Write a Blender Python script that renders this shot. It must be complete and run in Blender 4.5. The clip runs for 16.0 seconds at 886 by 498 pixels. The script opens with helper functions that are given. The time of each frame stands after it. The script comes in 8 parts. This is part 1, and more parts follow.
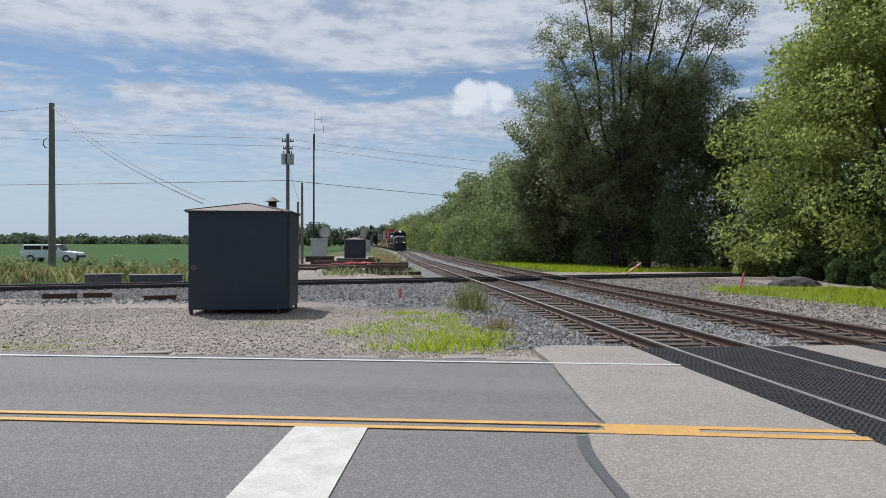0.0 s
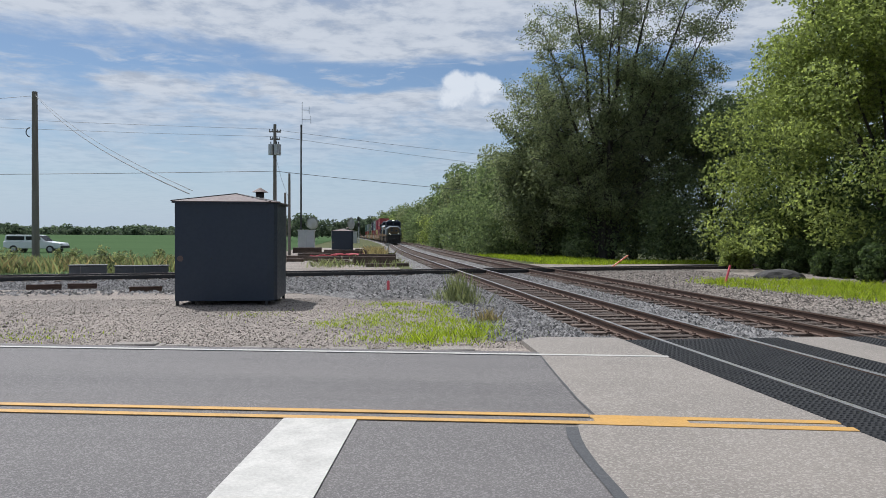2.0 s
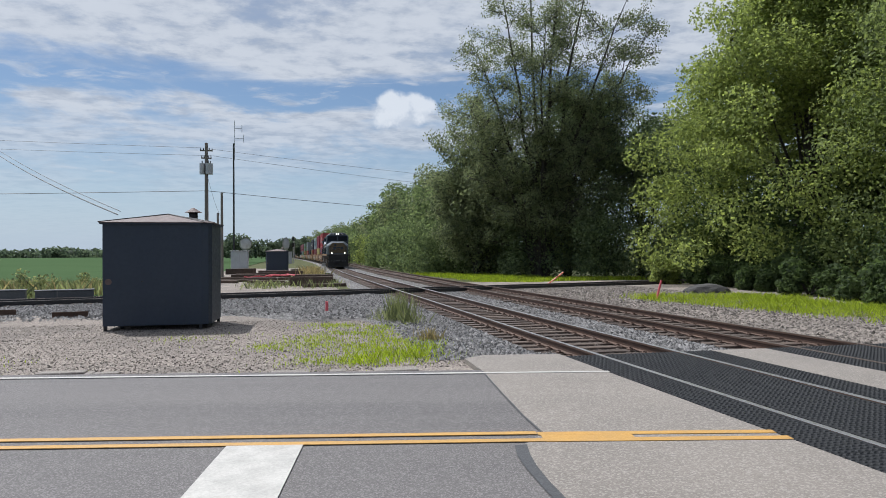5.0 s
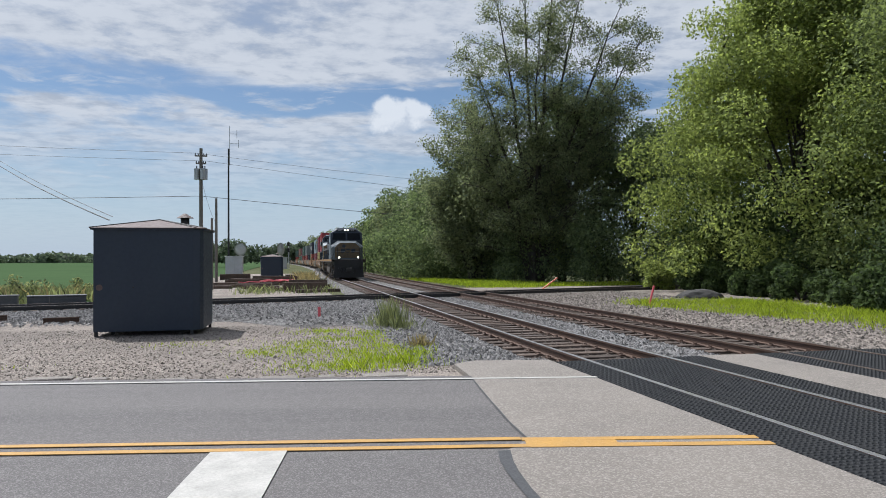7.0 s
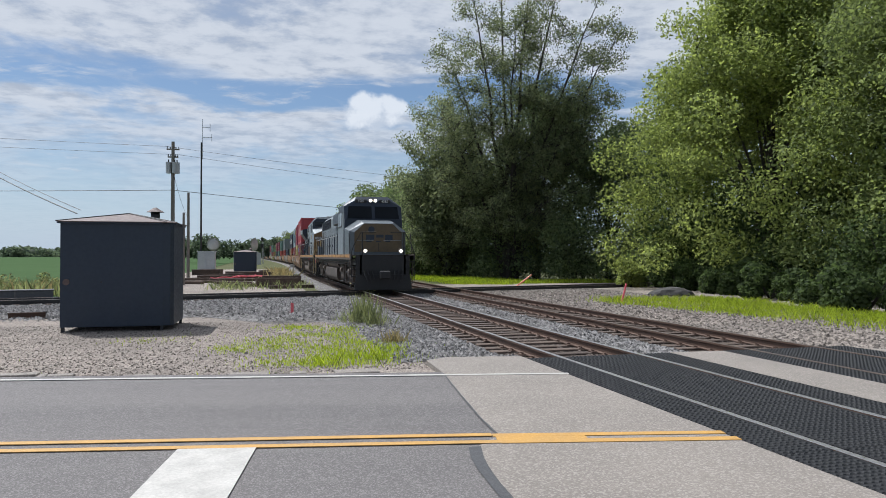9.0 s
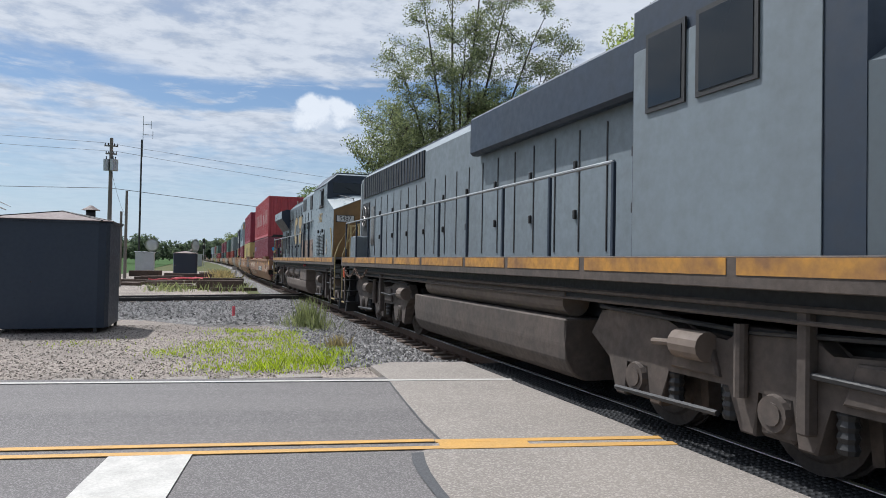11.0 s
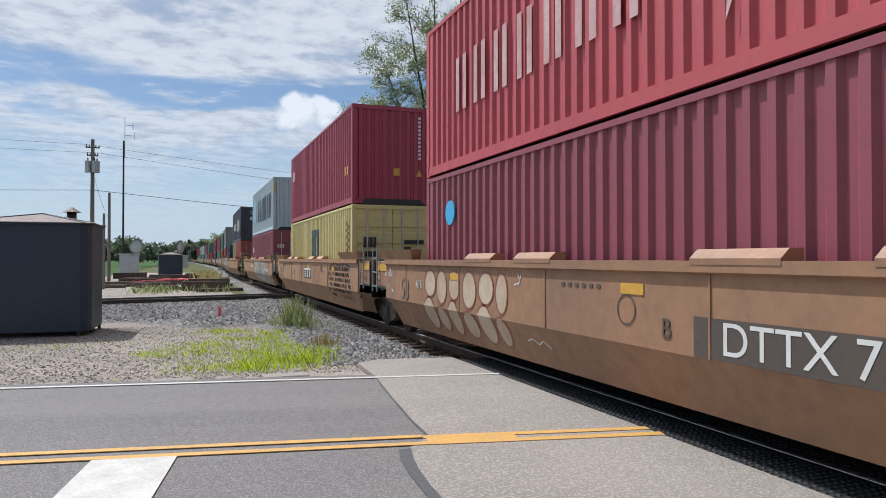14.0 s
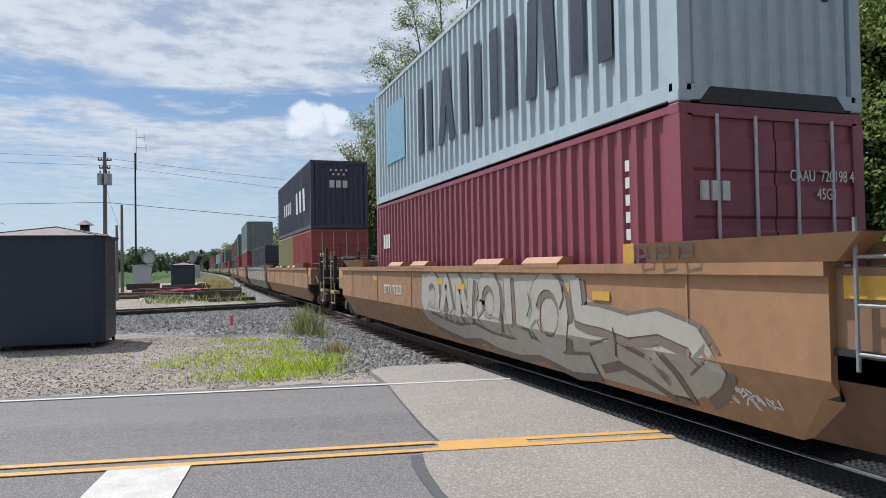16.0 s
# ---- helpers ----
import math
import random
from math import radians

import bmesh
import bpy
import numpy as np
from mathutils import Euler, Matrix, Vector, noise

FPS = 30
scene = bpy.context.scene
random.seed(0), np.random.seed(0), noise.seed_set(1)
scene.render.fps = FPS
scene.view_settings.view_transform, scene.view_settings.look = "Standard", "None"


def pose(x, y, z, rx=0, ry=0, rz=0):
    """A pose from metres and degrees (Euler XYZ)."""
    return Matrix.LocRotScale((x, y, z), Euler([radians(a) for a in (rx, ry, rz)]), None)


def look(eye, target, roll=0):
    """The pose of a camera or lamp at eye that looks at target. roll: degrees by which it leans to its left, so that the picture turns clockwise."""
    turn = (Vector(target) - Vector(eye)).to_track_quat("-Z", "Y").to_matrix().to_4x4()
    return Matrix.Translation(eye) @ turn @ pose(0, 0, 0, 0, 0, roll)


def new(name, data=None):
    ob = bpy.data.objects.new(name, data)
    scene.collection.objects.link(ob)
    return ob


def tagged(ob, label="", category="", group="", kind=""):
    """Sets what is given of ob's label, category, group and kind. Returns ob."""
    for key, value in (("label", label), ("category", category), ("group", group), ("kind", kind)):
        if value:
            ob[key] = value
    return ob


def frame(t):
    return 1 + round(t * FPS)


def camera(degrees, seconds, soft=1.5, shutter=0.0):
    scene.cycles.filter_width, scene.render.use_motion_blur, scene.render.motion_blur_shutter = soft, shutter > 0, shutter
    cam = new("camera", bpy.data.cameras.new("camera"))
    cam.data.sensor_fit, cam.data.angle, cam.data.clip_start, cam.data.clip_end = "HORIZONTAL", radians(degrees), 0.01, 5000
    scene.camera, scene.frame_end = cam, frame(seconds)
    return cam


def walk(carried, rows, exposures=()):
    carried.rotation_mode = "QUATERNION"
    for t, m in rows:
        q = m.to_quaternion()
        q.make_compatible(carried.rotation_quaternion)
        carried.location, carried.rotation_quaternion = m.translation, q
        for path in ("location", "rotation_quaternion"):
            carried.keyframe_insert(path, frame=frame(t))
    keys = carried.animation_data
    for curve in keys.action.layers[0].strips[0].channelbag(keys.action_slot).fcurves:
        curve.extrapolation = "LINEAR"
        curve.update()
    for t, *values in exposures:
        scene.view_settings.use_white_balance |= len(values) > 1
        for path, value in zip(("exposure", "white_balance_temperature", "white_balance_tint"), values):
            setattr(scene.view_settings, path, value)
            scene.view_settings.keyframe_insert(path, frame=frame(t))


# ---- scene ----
cam = camera(65.2, 16.0, 0.9)
EXPOSURE = 0.0
PATH = [
    (0, (-0.007, -0.020, 1.734), (1.082, 9.920, 1.655), 0.12),
    (0.5, (-0.021, 0.019, 1.731), (1.026, 9.963, 1.633), 0.26),
    (1, (-0.025, 0.014, 1.729), (1.036, 9.957, 1.615), 0.34),
    (1.5, (-0.026, 0.022, 1.728), (1.108, 9.956, 1.578), 0.38),
    (2, (-0.029, 0.007, 1.728), (1.239, 9.924, 1.531), 0.31),
    (2.5, (-0.023, 0.009, 1.733), (1.421, 9.901, 1.502), 0.06),
    (3, (-0.031, -0.011, 1.735), (1.609, 9.851, 1.505), -0.34),
    (3.5, (-0.029, 0.010, 1.736), (1.768, 9.846, 1.573), -0.57),
    (4, (-0.072, -0.003, 1.743), (1.877, 9.805, 1.679), -0.49),
    (4.5, (-0.128, 0.048, 1.735), (1.990, 9.821, 1.753), -0.34),
    (7, (-0.022, -0.010, 1.743), (2.209, 9.736, 1.895), -0.30),
    (7.5, (0.005, -0.016, 1.746), (2.254, 9.727, 1.875), -0.35),
    (8, (0.015, -0.020, 1.742), (2.352, 9.702, 1.849), -0.34),
    (8.5, (0.017, -0.025, 1.743), (2.469, 9.670, 1.842), -0.18),
    (9, (0.010, -0.002, 1.737), (2.587, 9.660, 1.841), 0.08),
    (9.5, (0.012, 0.004, 1.741), (2.746, 9.622, 1.858), 0.42),
    (12, (0.030, 0.015, 1.730), (3.586, 9.360, 1.922), 0.82),
    (12.5, (0.044, -0.005, 1.732), (3.592, 9.343, 1.876), 0.33),
    (13, (0.048, 0.006, 1.728), (3.561, 9.369, 1.812), -0.05),
    (13.5, (0.061, -0.027, 1.739), (3.541, 9.348, 1.804), -0.12),
    (14, (0.054, 0.035, 1.718), (3.545, 9.404, 1.858), -0.02),
    (14.5, (0.050, 0.003, 1.728), (3.562, 9.363, 1.924), -0.25),
    (15, (0.045, -0.029, 1.731), (3.532, 9.340, 1.962), -0.68),
    (15.5, (0.052, -0.011, 1.732), (3.480, 9.381, 1.960), -0.99),
    (16, (0.064, -0.011, 1.727), (3.410, 9.409, 1.950), -1.01),
]
walk(cam, [(t, look(eye, target, roll)) for t, eye, target, roll in PATH], [(0.0, EXPOSURE - 0.14, 6000, 10), (3.0, EXPOSURE - 0.13, 6000, 10), (7.0, EXPOSURE - 0.10, 6000, 10), (9.5, EXPOSURE - 0.03, 6000, 10), (12.0, EXPOSURE + 0.07, 6000, 10), (16.0, EXPOSURE + 0.06, 6000, 10)])


# ---- light ----
SUN_DIR = Vector((-0.88, 1.32, 2.6)).normalized()
SUN_EL = math.asin(SUN_DIR.z)
SUN_ROT = math.atan2(SUN_DIR.x, SUN_DIR.y)

sun_data = bpy.data.lights.new("sun", "SUN")
sun_data.energy, sun_data.angle, sun_data.color = 5.0, radians(0.6), (1.0, 0.965, 0.91)
sun = new("sun", sun_data)
sun.matrix_world = look(SUN_DIR * 300, (0, 0, 0))


def sky():
    world = bpy.data.worlds.new("sky")
    scene.world = world
    world.use_nodes = True
    nt = world.node_tree
    nt.nodes.clear()
    N, L = nt.nodes.new, nt.links.new

    def math_node(op, a, b=None, clamp=False):
        n = N("ShaderNodeMath")
        n.operation, n.use_clamp = op, clamp
        for i, v in enumerate((a, b)):
            if v is None:
                continue
            if isinstance(v, (int, float)):
                n.inputs[i].default_value = v
            else:
                L(v, n.inputs[i])
        return n.outputs[0]

    def ramp(value, stops):
        n = N("ShaderNodeValToRGB")
        n.color_ramp.interpolation = "EASE"
        while len(n.color_ramp.elements) < len(stops):
            n.color_ramp.elements.new(0.5)
        for e, (p, v) in zip(n.color_ramp.elements, stops):
            e.position, e.color = p, (*v, 1) if isinstance(v, tuple) else (v, v, v, 1)
        L(value, n.inputs[0])
        return n.outputs[0]

    def noise_node(vec, scale, detail, rough, dist=0.0):
        n = N("ShaderNodeTexNoise")
        L(vec, n.inputs["Vector"])
        n.inputs["Scale"].default_value, n.inputs["Detail"].default_value = scale, detail
        n.inputs["Roughness"].default_value, n.inputs["Distortion"].default_value = rough, dist
        return n.outputs["Fac"]

    def mix(fac, a, b):
        n = N("ShaderNodeMix")
        n.data_type = "RGBA"
        if isinstance(fac, float):
            n.inputs[0].default_value = fac
        else:
            L(fac, n.inputs[0])
        for i, v in ((6, a), (7, b)):
            if isinstance(v, tuple):
                n.inputs[i].default_value = (*v, 1)
            else:
                L(v, n.inputs[i])
        return n.outputs[2]

    air = N("ShaderNodeTexSky")
    air.sky_type, air.sun_disc = "NISHITA", False
    air.sun_elevation, air.sun_rotation = SUN_EL, SUN_ROT
    air.air_density, air.dust_density, air.ozone_density = 1.0, 0.5, 2.2
    where = N("ShaderNodeTexCoord").outputs["Generated"]
    sep = N("ShaderNodeSeparateXYZ")
    L(where, sep.inputs[0])
    x, y, z = sep.outputs
    up = math_node("MAXIMUM", z, 0.0)
    den = math_node("ADD", up, 0.06)
    u, v = math_node("DIVIDE", x, den), math_node("DIVIDE", y, den)
    # clouds lie on a flat layer: its plan gives their perspective
    plan = N("ShaderNodeCombineXYZ")
    L(u, plan.inputs[0]), L(v, plan.inputs[1])
    plan = plan.outputs[0]
    fine = noise_node(plan, 2.3, 8, 0.62, 0.3)
    tiny = noise_node(plan, 7.0, 6, 0.6)
    body = math_node("ADD", math_node("MULTIPLY", fine, 0.65), math_node("MULTIPLY", tiny, 0.35))
    # seen edge on, far clouds are long and flat
    edge_on = N("ShaderNodeCombineXYZ")
    L(math_node("MULTIPLY", x, 3.2), edge_on.inputs[0]), L(math_node("MULTIPLY", z, 13.0), edge_on.inputs[1])
    L(math_node("MULTIPLY", y, 1.5), edge_on.inputs[2])
    edge_on = edge_on.outputs[0]
    ragged = noise_node(edge_on, 2.0, 9, 0.62, 0.25)
    long_waves = noise_node(edge_on, 0.9, 3, 0.5)
    wisps = noise_node(edge_on, 4.2, 8, 0.6, 0.5)
    sway = math_node("ADD", math_node("MULTIPLY", math_node("SUBTRACT", ragged, 0.5), 0.085), math_node("MULTIPLY", math_node("SUBTRACT", long_waves, 0.5), 0.07))
    # a high mottled deck, a blue gap under it, heaped banks below that thin out towards the horizon
    deck = ramp(math_node("ADD", z, sway), [(0.232, 0.0), (0.262, 1.0)])
    deck = math_node("MULTIPLY", deck, ramp(body, [(0.30, 0.55), (0.52, 1.0)]))
    deck = math_node("MULTIPLY", deck, ramp(math_node("ADD", y, 0.5), [(0.18, 0.45), (0.72, 1.0)]))
    bank = ramp(math_node("ADD", z, math_node("MULTIPLY", sway, -1.25)), [(0.188, 1.0), (0.212, 0.0)])
    bank = math_node("MULTIPLY", bank, ramp(z, [(0.0, 0.10), (0.06, 0.16), (0.115, 0.50), (0.16, 0.85), (0.20, 1.0)]))
    bank = math_node("MULTIPLY", bank, ramp(ragged, [(0.36, 0.30), (0.56, 1.0)]))
    veil = math_node("MULTIPLY", ramp(wisps, [(0.50, 0.0), (0.72, 0.75)]), ramp(z, [(0.05, 0.0), (0.12, 1.0)]))
    mask = math_node("MAXIMUM", math_node("MAXIMUM", deck, bank), veil)
    shade = ramp(math_node("ADD", math_node("MULTIPLY", tiny, 0.6), math_node("MULTIPLY", fine, 0.4)),
                 [(0.36, (0.66, 0.71, 0.79)), (0.58, (0.98, 1.0, 1.03))])
    # one heaped cloud, far off over the end of the line
    puff_dir = Vector((math.sin(radians(9.2)), math.cos(radians(9.2)), math.tan(radians(11.7)))).normalized()
    off = N("ShaderNodeVectorMath")
    off.operation = "SUBTRACT"
    L(where, off.inputs[0])
    off.inputs[1].default_value = puff_dir
    size = N("ShaderNodeVectorMath")
    size.operation = "MULTIPLY"
    L(off.outputs[0], size.inputs[0])
    size.inputs[1].default_value = (1.0, 1.0, 1.7)
    length = N("ShaderNodeVectorMath")
    length.operation = "LENGTH"
    L(size.outputs[0], length.inputs[0])
    lumps = noise_node(where, 26.0, 5, 0.55)
    puff = math_node("SUBTRACT", length.outputs["Value"], math_node("MULTIPLY", lumps, 0.055))
    puff = ramp(math_node("MULTIPLY", puff, 10.0), [(0.06, 1.0), (0.22, 0.0)])
    low = ramp(z, [(0.0, 1.0), (0.16, 0.0)])
    air_mul = N("ShaderNodeVectorMath")
    air_mul.operation = "SCALE"
    L(air.outputs[0], air_mul.inputs[0])
    air_mul.inputs["Scale"].default_value = 0.085
    base = mix(math_node("MULTIPLY", low, 0.75), air_mul.outputs[0], (0.49, 0.605, 0.745))
    cloud = N("ShaderNodeVectorMath")
    cloud.operation = "SCALE"
    L(shade, cloud.inputs[0])
    # thin cloud scatters forward: it is brighter towards the sun
    toward = N("ShaderNodeVectorMath")
    toward.operation = "DOT_PRODUCT"
    L(where, toward.inputs[0])
    toward.inputs[1].default_value = SUN_DIR
    L(math_node("ADD", 0.73, math_node("MULTIPLY", ramp(toward.outputs["Value"], [(0.72, 0.0), (0.98, 1.0)]), 1.5)), cloud.inputs["Scale"])
    col = mix(math_node("MULTIPLY", mask, 0.92), base, cloud.outputs[0])
    col = mix(math_node("MULTIPLY", puff, 0.95), col, ramp(math_node("ADD", lumps, math_node("MULTIPLY", z, 2.2)), [(0.82, (0.58, 0.63, 0.70)), (1.0, (0.82, 0.84, 0.86))]))
    bg, out = N("ShaderNodeBackground"), N("ShaderNodeOutputWorld")
    L(col, bg.inputs[0])
    bg.inputs[1].default_value = 1.0
    L(bg.outputs[0], out.inputs[0])


sky()


# ---- materials ----
def material(name, base, other=None, rough=0.7, metal=0.0, grain=20.0, stain=1.2, amount=0.5, bump=0.15, bump_scale=None,
             speck=None, speck_amount=0.0, streak=False, stretch=None, island=0.0, spec=0.5, per_object=0.0):
    """A surface with colour variation at two scales, fine relief and, if wanted, specks or streaks of dirt."""
    m = bpy.data.materials.new(name)
    m.use_nodes = True
    nt = m.node_tree
    N, L = nt.nodes.new, nt.links.new
    p = nt.nodes["Principled BSDF"]
    p.inputs["Metallic"].default_value = metal
    p.inputs["Specular IOR Level"].default_value = spec
    other = other or tuple(c * 0.6 for c in base)
    where = N("ShaderNodeTexCoord").outputs["Object"]

    def noise_node(scale, detail=5, stretch=None):
        n = N("ShaderNodeTexNoise")
        n.inputs["Scale"].default_value, n.inputs["Detail"].default_value = scale, detail
        n.inputs["Roughness"].default_value = 0.62
        vec = where
        if stretch:
            mp = N("ShaderNodeMapping")
            mp.inputs["Scale"].default_value = stretch
            L(where, mp.inputs[0])
            vec = mp.outputs[0]
        L(vec, n.inputs["Vector"])
        return n.outputs["Fac"]

    def spread(v, a, b):
        n = N("ShaderNodeMapRange")
        n.inputs["From Min"].default_value, n.inputs["From Max"].default_value = a, b
        L(v, n.inputs["Value"])
        return n.outputs[0]

    def mix(fac, a, b, mode="MIX"):
        n = N("ShaderNodeMix")
        n.data_type, n.blend_type = "RGBA", mode
        if isinstance(fac, (int, float)):
            n.inputs[0].default_value = fac
        else:
            L(fac, n.inputs[0])
        for i, v in ((6, a), (7, b)):
            if isinstance(v, tuple):
                n.inputs[i].default_value = (*v[:3], 1)
            else:
                L(v, n.inputs[i])
        return n.outputs[2]

    def times(v, k):
        n = N("ShaderNodeMath")
        n.operation = "MULTIPLY"
        L(v, n.inputs[0])
        n.inputs[1].default_value = k
        return n.outputs[0]

    big = spread(noise_node(stain, 4, stretch or ((1, 1, 0.15) if streak else None)), 0.35, 0.7)
    small = spread(noise_node(grain, 6), 0.3, 0.7)
    col = mix(times(big, amount), base, other)
    col = mix(times(small, amount * 0.6), col, tuple(c * 0.7 for c in other))
    if speck:
        v = N("ShaderNodeTexVoronoi")
        v.inputs["Scale"].default_value = grain * 1.5
        L(where, v.inputs["Vector"])
        bw = N("ShaderNodeSeparateColor")
        L(v.outputs["Color"], bw.inputs[0])
        col = mix(times(spread(bw.outputs[0], 0.55, 0.95), speck_amount), col, speck)
    if island or per_object:
        src = N("ShaderNodeNewGeometry").outputs["Random Per Island"] if island else N("ShaderNodeObjectInfo").outputs["Random"]
        k = island or per_object
        n = N("ShaderNodeMapRange")
        n.inputs["To Min"].default_value, n.inputs["To Max"].default_value = 1 - k, 1 + k * 0.8
        L(src, n.inputs["Value"])
        hsv = N("ShaderNodeHueSaturation")
        L(n.outputs[0], hsv.inputs["Value"])
        L(col, hsv.inputs["Color"])
        col = hsv.outputs[0]
    L(col, p.inputs["Base Color"])
    r = N("ShaderNodeMapRange")
    r.inputs["To Min"].default_value, r.inputs["To Max"].default_value = max(rough - 0.12, 0.02), min(rough + 0.12, 1)
    L(small, r.inputs["Value"])
    L(r.outputs[0], p.inputs["Roughness"])
    if bump:
        b = N("ShaderNodeBump")
        b.inputs["Strength"].default_value, b.inputs["Distance"].default_value = bump, 0.02
        L(noise_node(bump_scale or grain * 1.3, 6), b.inputs["Height"])
        L(b.outputs[0], p.inputs["Normal"])
    return m


def stone_bed(name, dark, pale, scale, stain=0.5, dirt=(0.12, 0.10, 0.085), dirt_amount=0.5, relief=1.0):
    """Packed stones: each cell has its own tone and height; dirt lies over them in patches."""
    m = bpy.data.materials.new(name)
    m.use_nodes = True
    nt = m.node_tree
    N, L = nt.nodes.new, nt.links.new
    p = nt.nodes["Principled BSDF"]
    p.inputs["Roughness"].default_value, p.inputs["Specular IOR Level"].default_value = 0.95, 0.15
    where = N("ShaderNodeTexCoord").outputs["Object"]

    def cells(k):
        v = N("ShaderNodeTexVoronoi")
        v.inputs["Scale"].default_value = k
        L(where, v.inputs["Vector"])
        c = N("ShaderNodeSeparateColor")
        L(v.outputs["Color"], c.inputs[0])
        return c.outputs[0], v.outputs["Distance"]

    def blend(fac, a, b):
        n = N("ShaderNodeMix")
        n.data_type = "RGBA"
        L(fac, n.inputs[0])
        for i, v in ((6, a), (7, b)):
            if isinstance(v, tuple):
                n.inputs[i].default_value = (*v, 1)
            else:
                L(v, n.inputs[i])
        return n.outputs[2]

    def patches(k, a, b, top):
        n = N("ShaderNodeTexNoise")
        n.inputs["Scale"].default_value, n.inputs["Detail"].default_value = k, 6
        L(where, n.inputs["Vector"])
        r = N("ShaderNodeMapRange")
        r.inputs["From Min"].default_value, r.inputs["From Max"].default_value, r.inputs["To Max"].default_value = a, b, top
        L(n.outputs["Fac"], r.inputs["Value"])
        return r.outputs[0]

    tone, dist = cells(scale)
    fine_tone, fine_dist = cells(scale * 2.7)
    col = blend(tone, dark, pale)
    col = blend(patches(scale * 0.12, 0.42, 0.62, 0.55), col, blend(fine_tone, dark, pale))
    col = blend(patches(stain, 0.42, 0.68, dirt_amount), col, dirt)
    L(col, p.inputs["Base Color"])
    total = N("ShaderNodeMath")
    total.operation = "MULTIPLY_ADD"
    L(fine_dist, total.inputs[0])
    total.inputs[1].default_value = 0.4
    L(dist, total.inputs[2])
    b = N("ShaderNodeBump")
    b.invert = True
    b.inputs["Strength"].default_value, b.inputs["Distance"].default_value = relief, 0.8 / scale
    L(total.outputs[0], b.inputs["Height"])
    L(b.outputs[0], p.inputs["Normal"])
    return m


def leaf_material(name, base, var=0.45):
    m = bpy.data.materials.new(name)
    m.use_nodes = True
    nt = m.node_tree
    N, L = nt.nodes.new, nt.links.new
    p = nt.nodes["Principled BSDF"]
    rnd = N("ShaderNodeNewGeometry").outputs["Random Per Island"]
    ramp = N("ShaderNodeValToRGB")
    ramp.color_ramp.elements[0].color = (*(c * (1 - var) for c in base), 1)
    ramp.color_ramp.elements[1].color = (base[0] * (1 + 1.3 * var), base[1] * (1 + var), base[2] * (1 + 0.4 * var), 1)
    L(rnd, ramp.inputs[0])
    L(ramp.outputs[0], p.inputs["Base Color"])
    p.inputs["Roughness"].default_value = 0.7
    p.inputs["Specular IOR Level"].default_value = 0.15
    tr = N("ShaderNodeBsdfTranslucent")
    tint = N("ShaderNodeHueSaturation")
    tint.inputs["Value"].default_value, tint.inputs["Saturation"].default_value = 1.3, 1.1
    L(ramp.outputs[0], tint.inputs["Color"])
    L(tint.outputs[0], tr.inputs["Color"])
    mx = N("ShaderNodeMixShader")
    mx.inputs[0].default_value = 0.5
    L(p.outputs[0], mx.inputs[1])
    L(tr.outputs[0], mx.inputs[2])
    L(mx.outputs[0], nt.nodes["Material Output"].inputs[0])
    return m


def glow(name, colour, strength):
    m = bpy.data.materials.new(name)
    m.use_nodes = True
    p = m.node_tree.nodes["Principled BSDF"]
    p.inputs["Base Color"].default_value = (*colour, 1)
    p.inputs["Emission Color"].default_value = (*colour, 1)
    p.inputs["Emission Strength"].default_value = strength
    return m


def glass(name, colour=(0.02, 0.025, 0.03)):
    m = bpy.data.materials.new(name)
    m.use_nodes = True
    p = m.node_tree.nodes["Principled BSDF"]
    p.inputs["Base Color"].default_value = (*colour, 1)
    p.inputs["Roughness"].default_value = 0.06
    p.inputs["Specular IOR Level"].default_value = 0.35
    return m


ASPHALT = material("asphalt", (0.143, 0.129, 0.122), (0.074, 0.067, 0.066), 0.85, grain=60, stain=0.8, amount=0.75, stretch=(0.06, 1, 1), bump=0.35,
                   bump_scale=140, speck=(0.31, 0.29, 0.275), speck_amount=0.45)
CONCRETE = material("crossing_concrete", (0.238, 0.207, 0.177), (0.150, 0.131, 0.114), 0.85, grain=45, stain=0.7, amount=0.6, bump=0.4,
                    bump_scale=120, speck=(0.43, 0.385, 0.34), speck_amount=0.45)
PATCH = material("tar_patch", (0.062, 0.062, 0.065), (0.045, 0.045, 0.047), 0.75, grain=50, bump=0.2)
LINE_WHITE = material("white_paint", (0.52, 0.495, 0.45), (0.30, 0.28, 0.255), 0.7, grain=45, stain=3.5, amount=0.6, bump=0.2, bump_scale=120)
LINE_YELLOW = material("yellow_paint", (0.52, 0.28, 0.055), (0.32, 0.20, 0.08), 0.7, grain=40, stain=3.0, amount=0.5, bump=0.2, bump_scale=120)
RUBBER = material("rubber_panel", (0.012, 0.013, 0.015), (0.030, 0.029, 0.029), 0.75, spec=0.2, grain=40, stain=0.9, amount=0.6, bump=0.2)
RUBBER_KNOB = material("rubber_knob", (0.022, 0.023, 0.025), (0.040, 0.040, 0.040), 0.7, spec=0.2, grain=40, stain=2, amount=0.5, bump=0.1)
RAIL = material("rusty_rail", (0.085, 0.052, 0.038), (0.13, 0.075, 0.05), 0.75, metal=0.2, grain=25, stain=0.8, amount=0.6, bump=0.2)
RAIL_TOP = material("worn_rail_head", (0.48, 0.47, 0.47), (0.34, 0.32, 0.31), 0.36, metal=0.75, grain=18, stain=0.6, amount=0.5, bump=0.05)
RAIL_DULL = material("dull_rail_head", (0.16, 0.125, 0.105), (0.10, 0.07, 0.055), 0.5, metal=0.6, grain=18, stain=0.6, amount=0.5, bump=0.05)
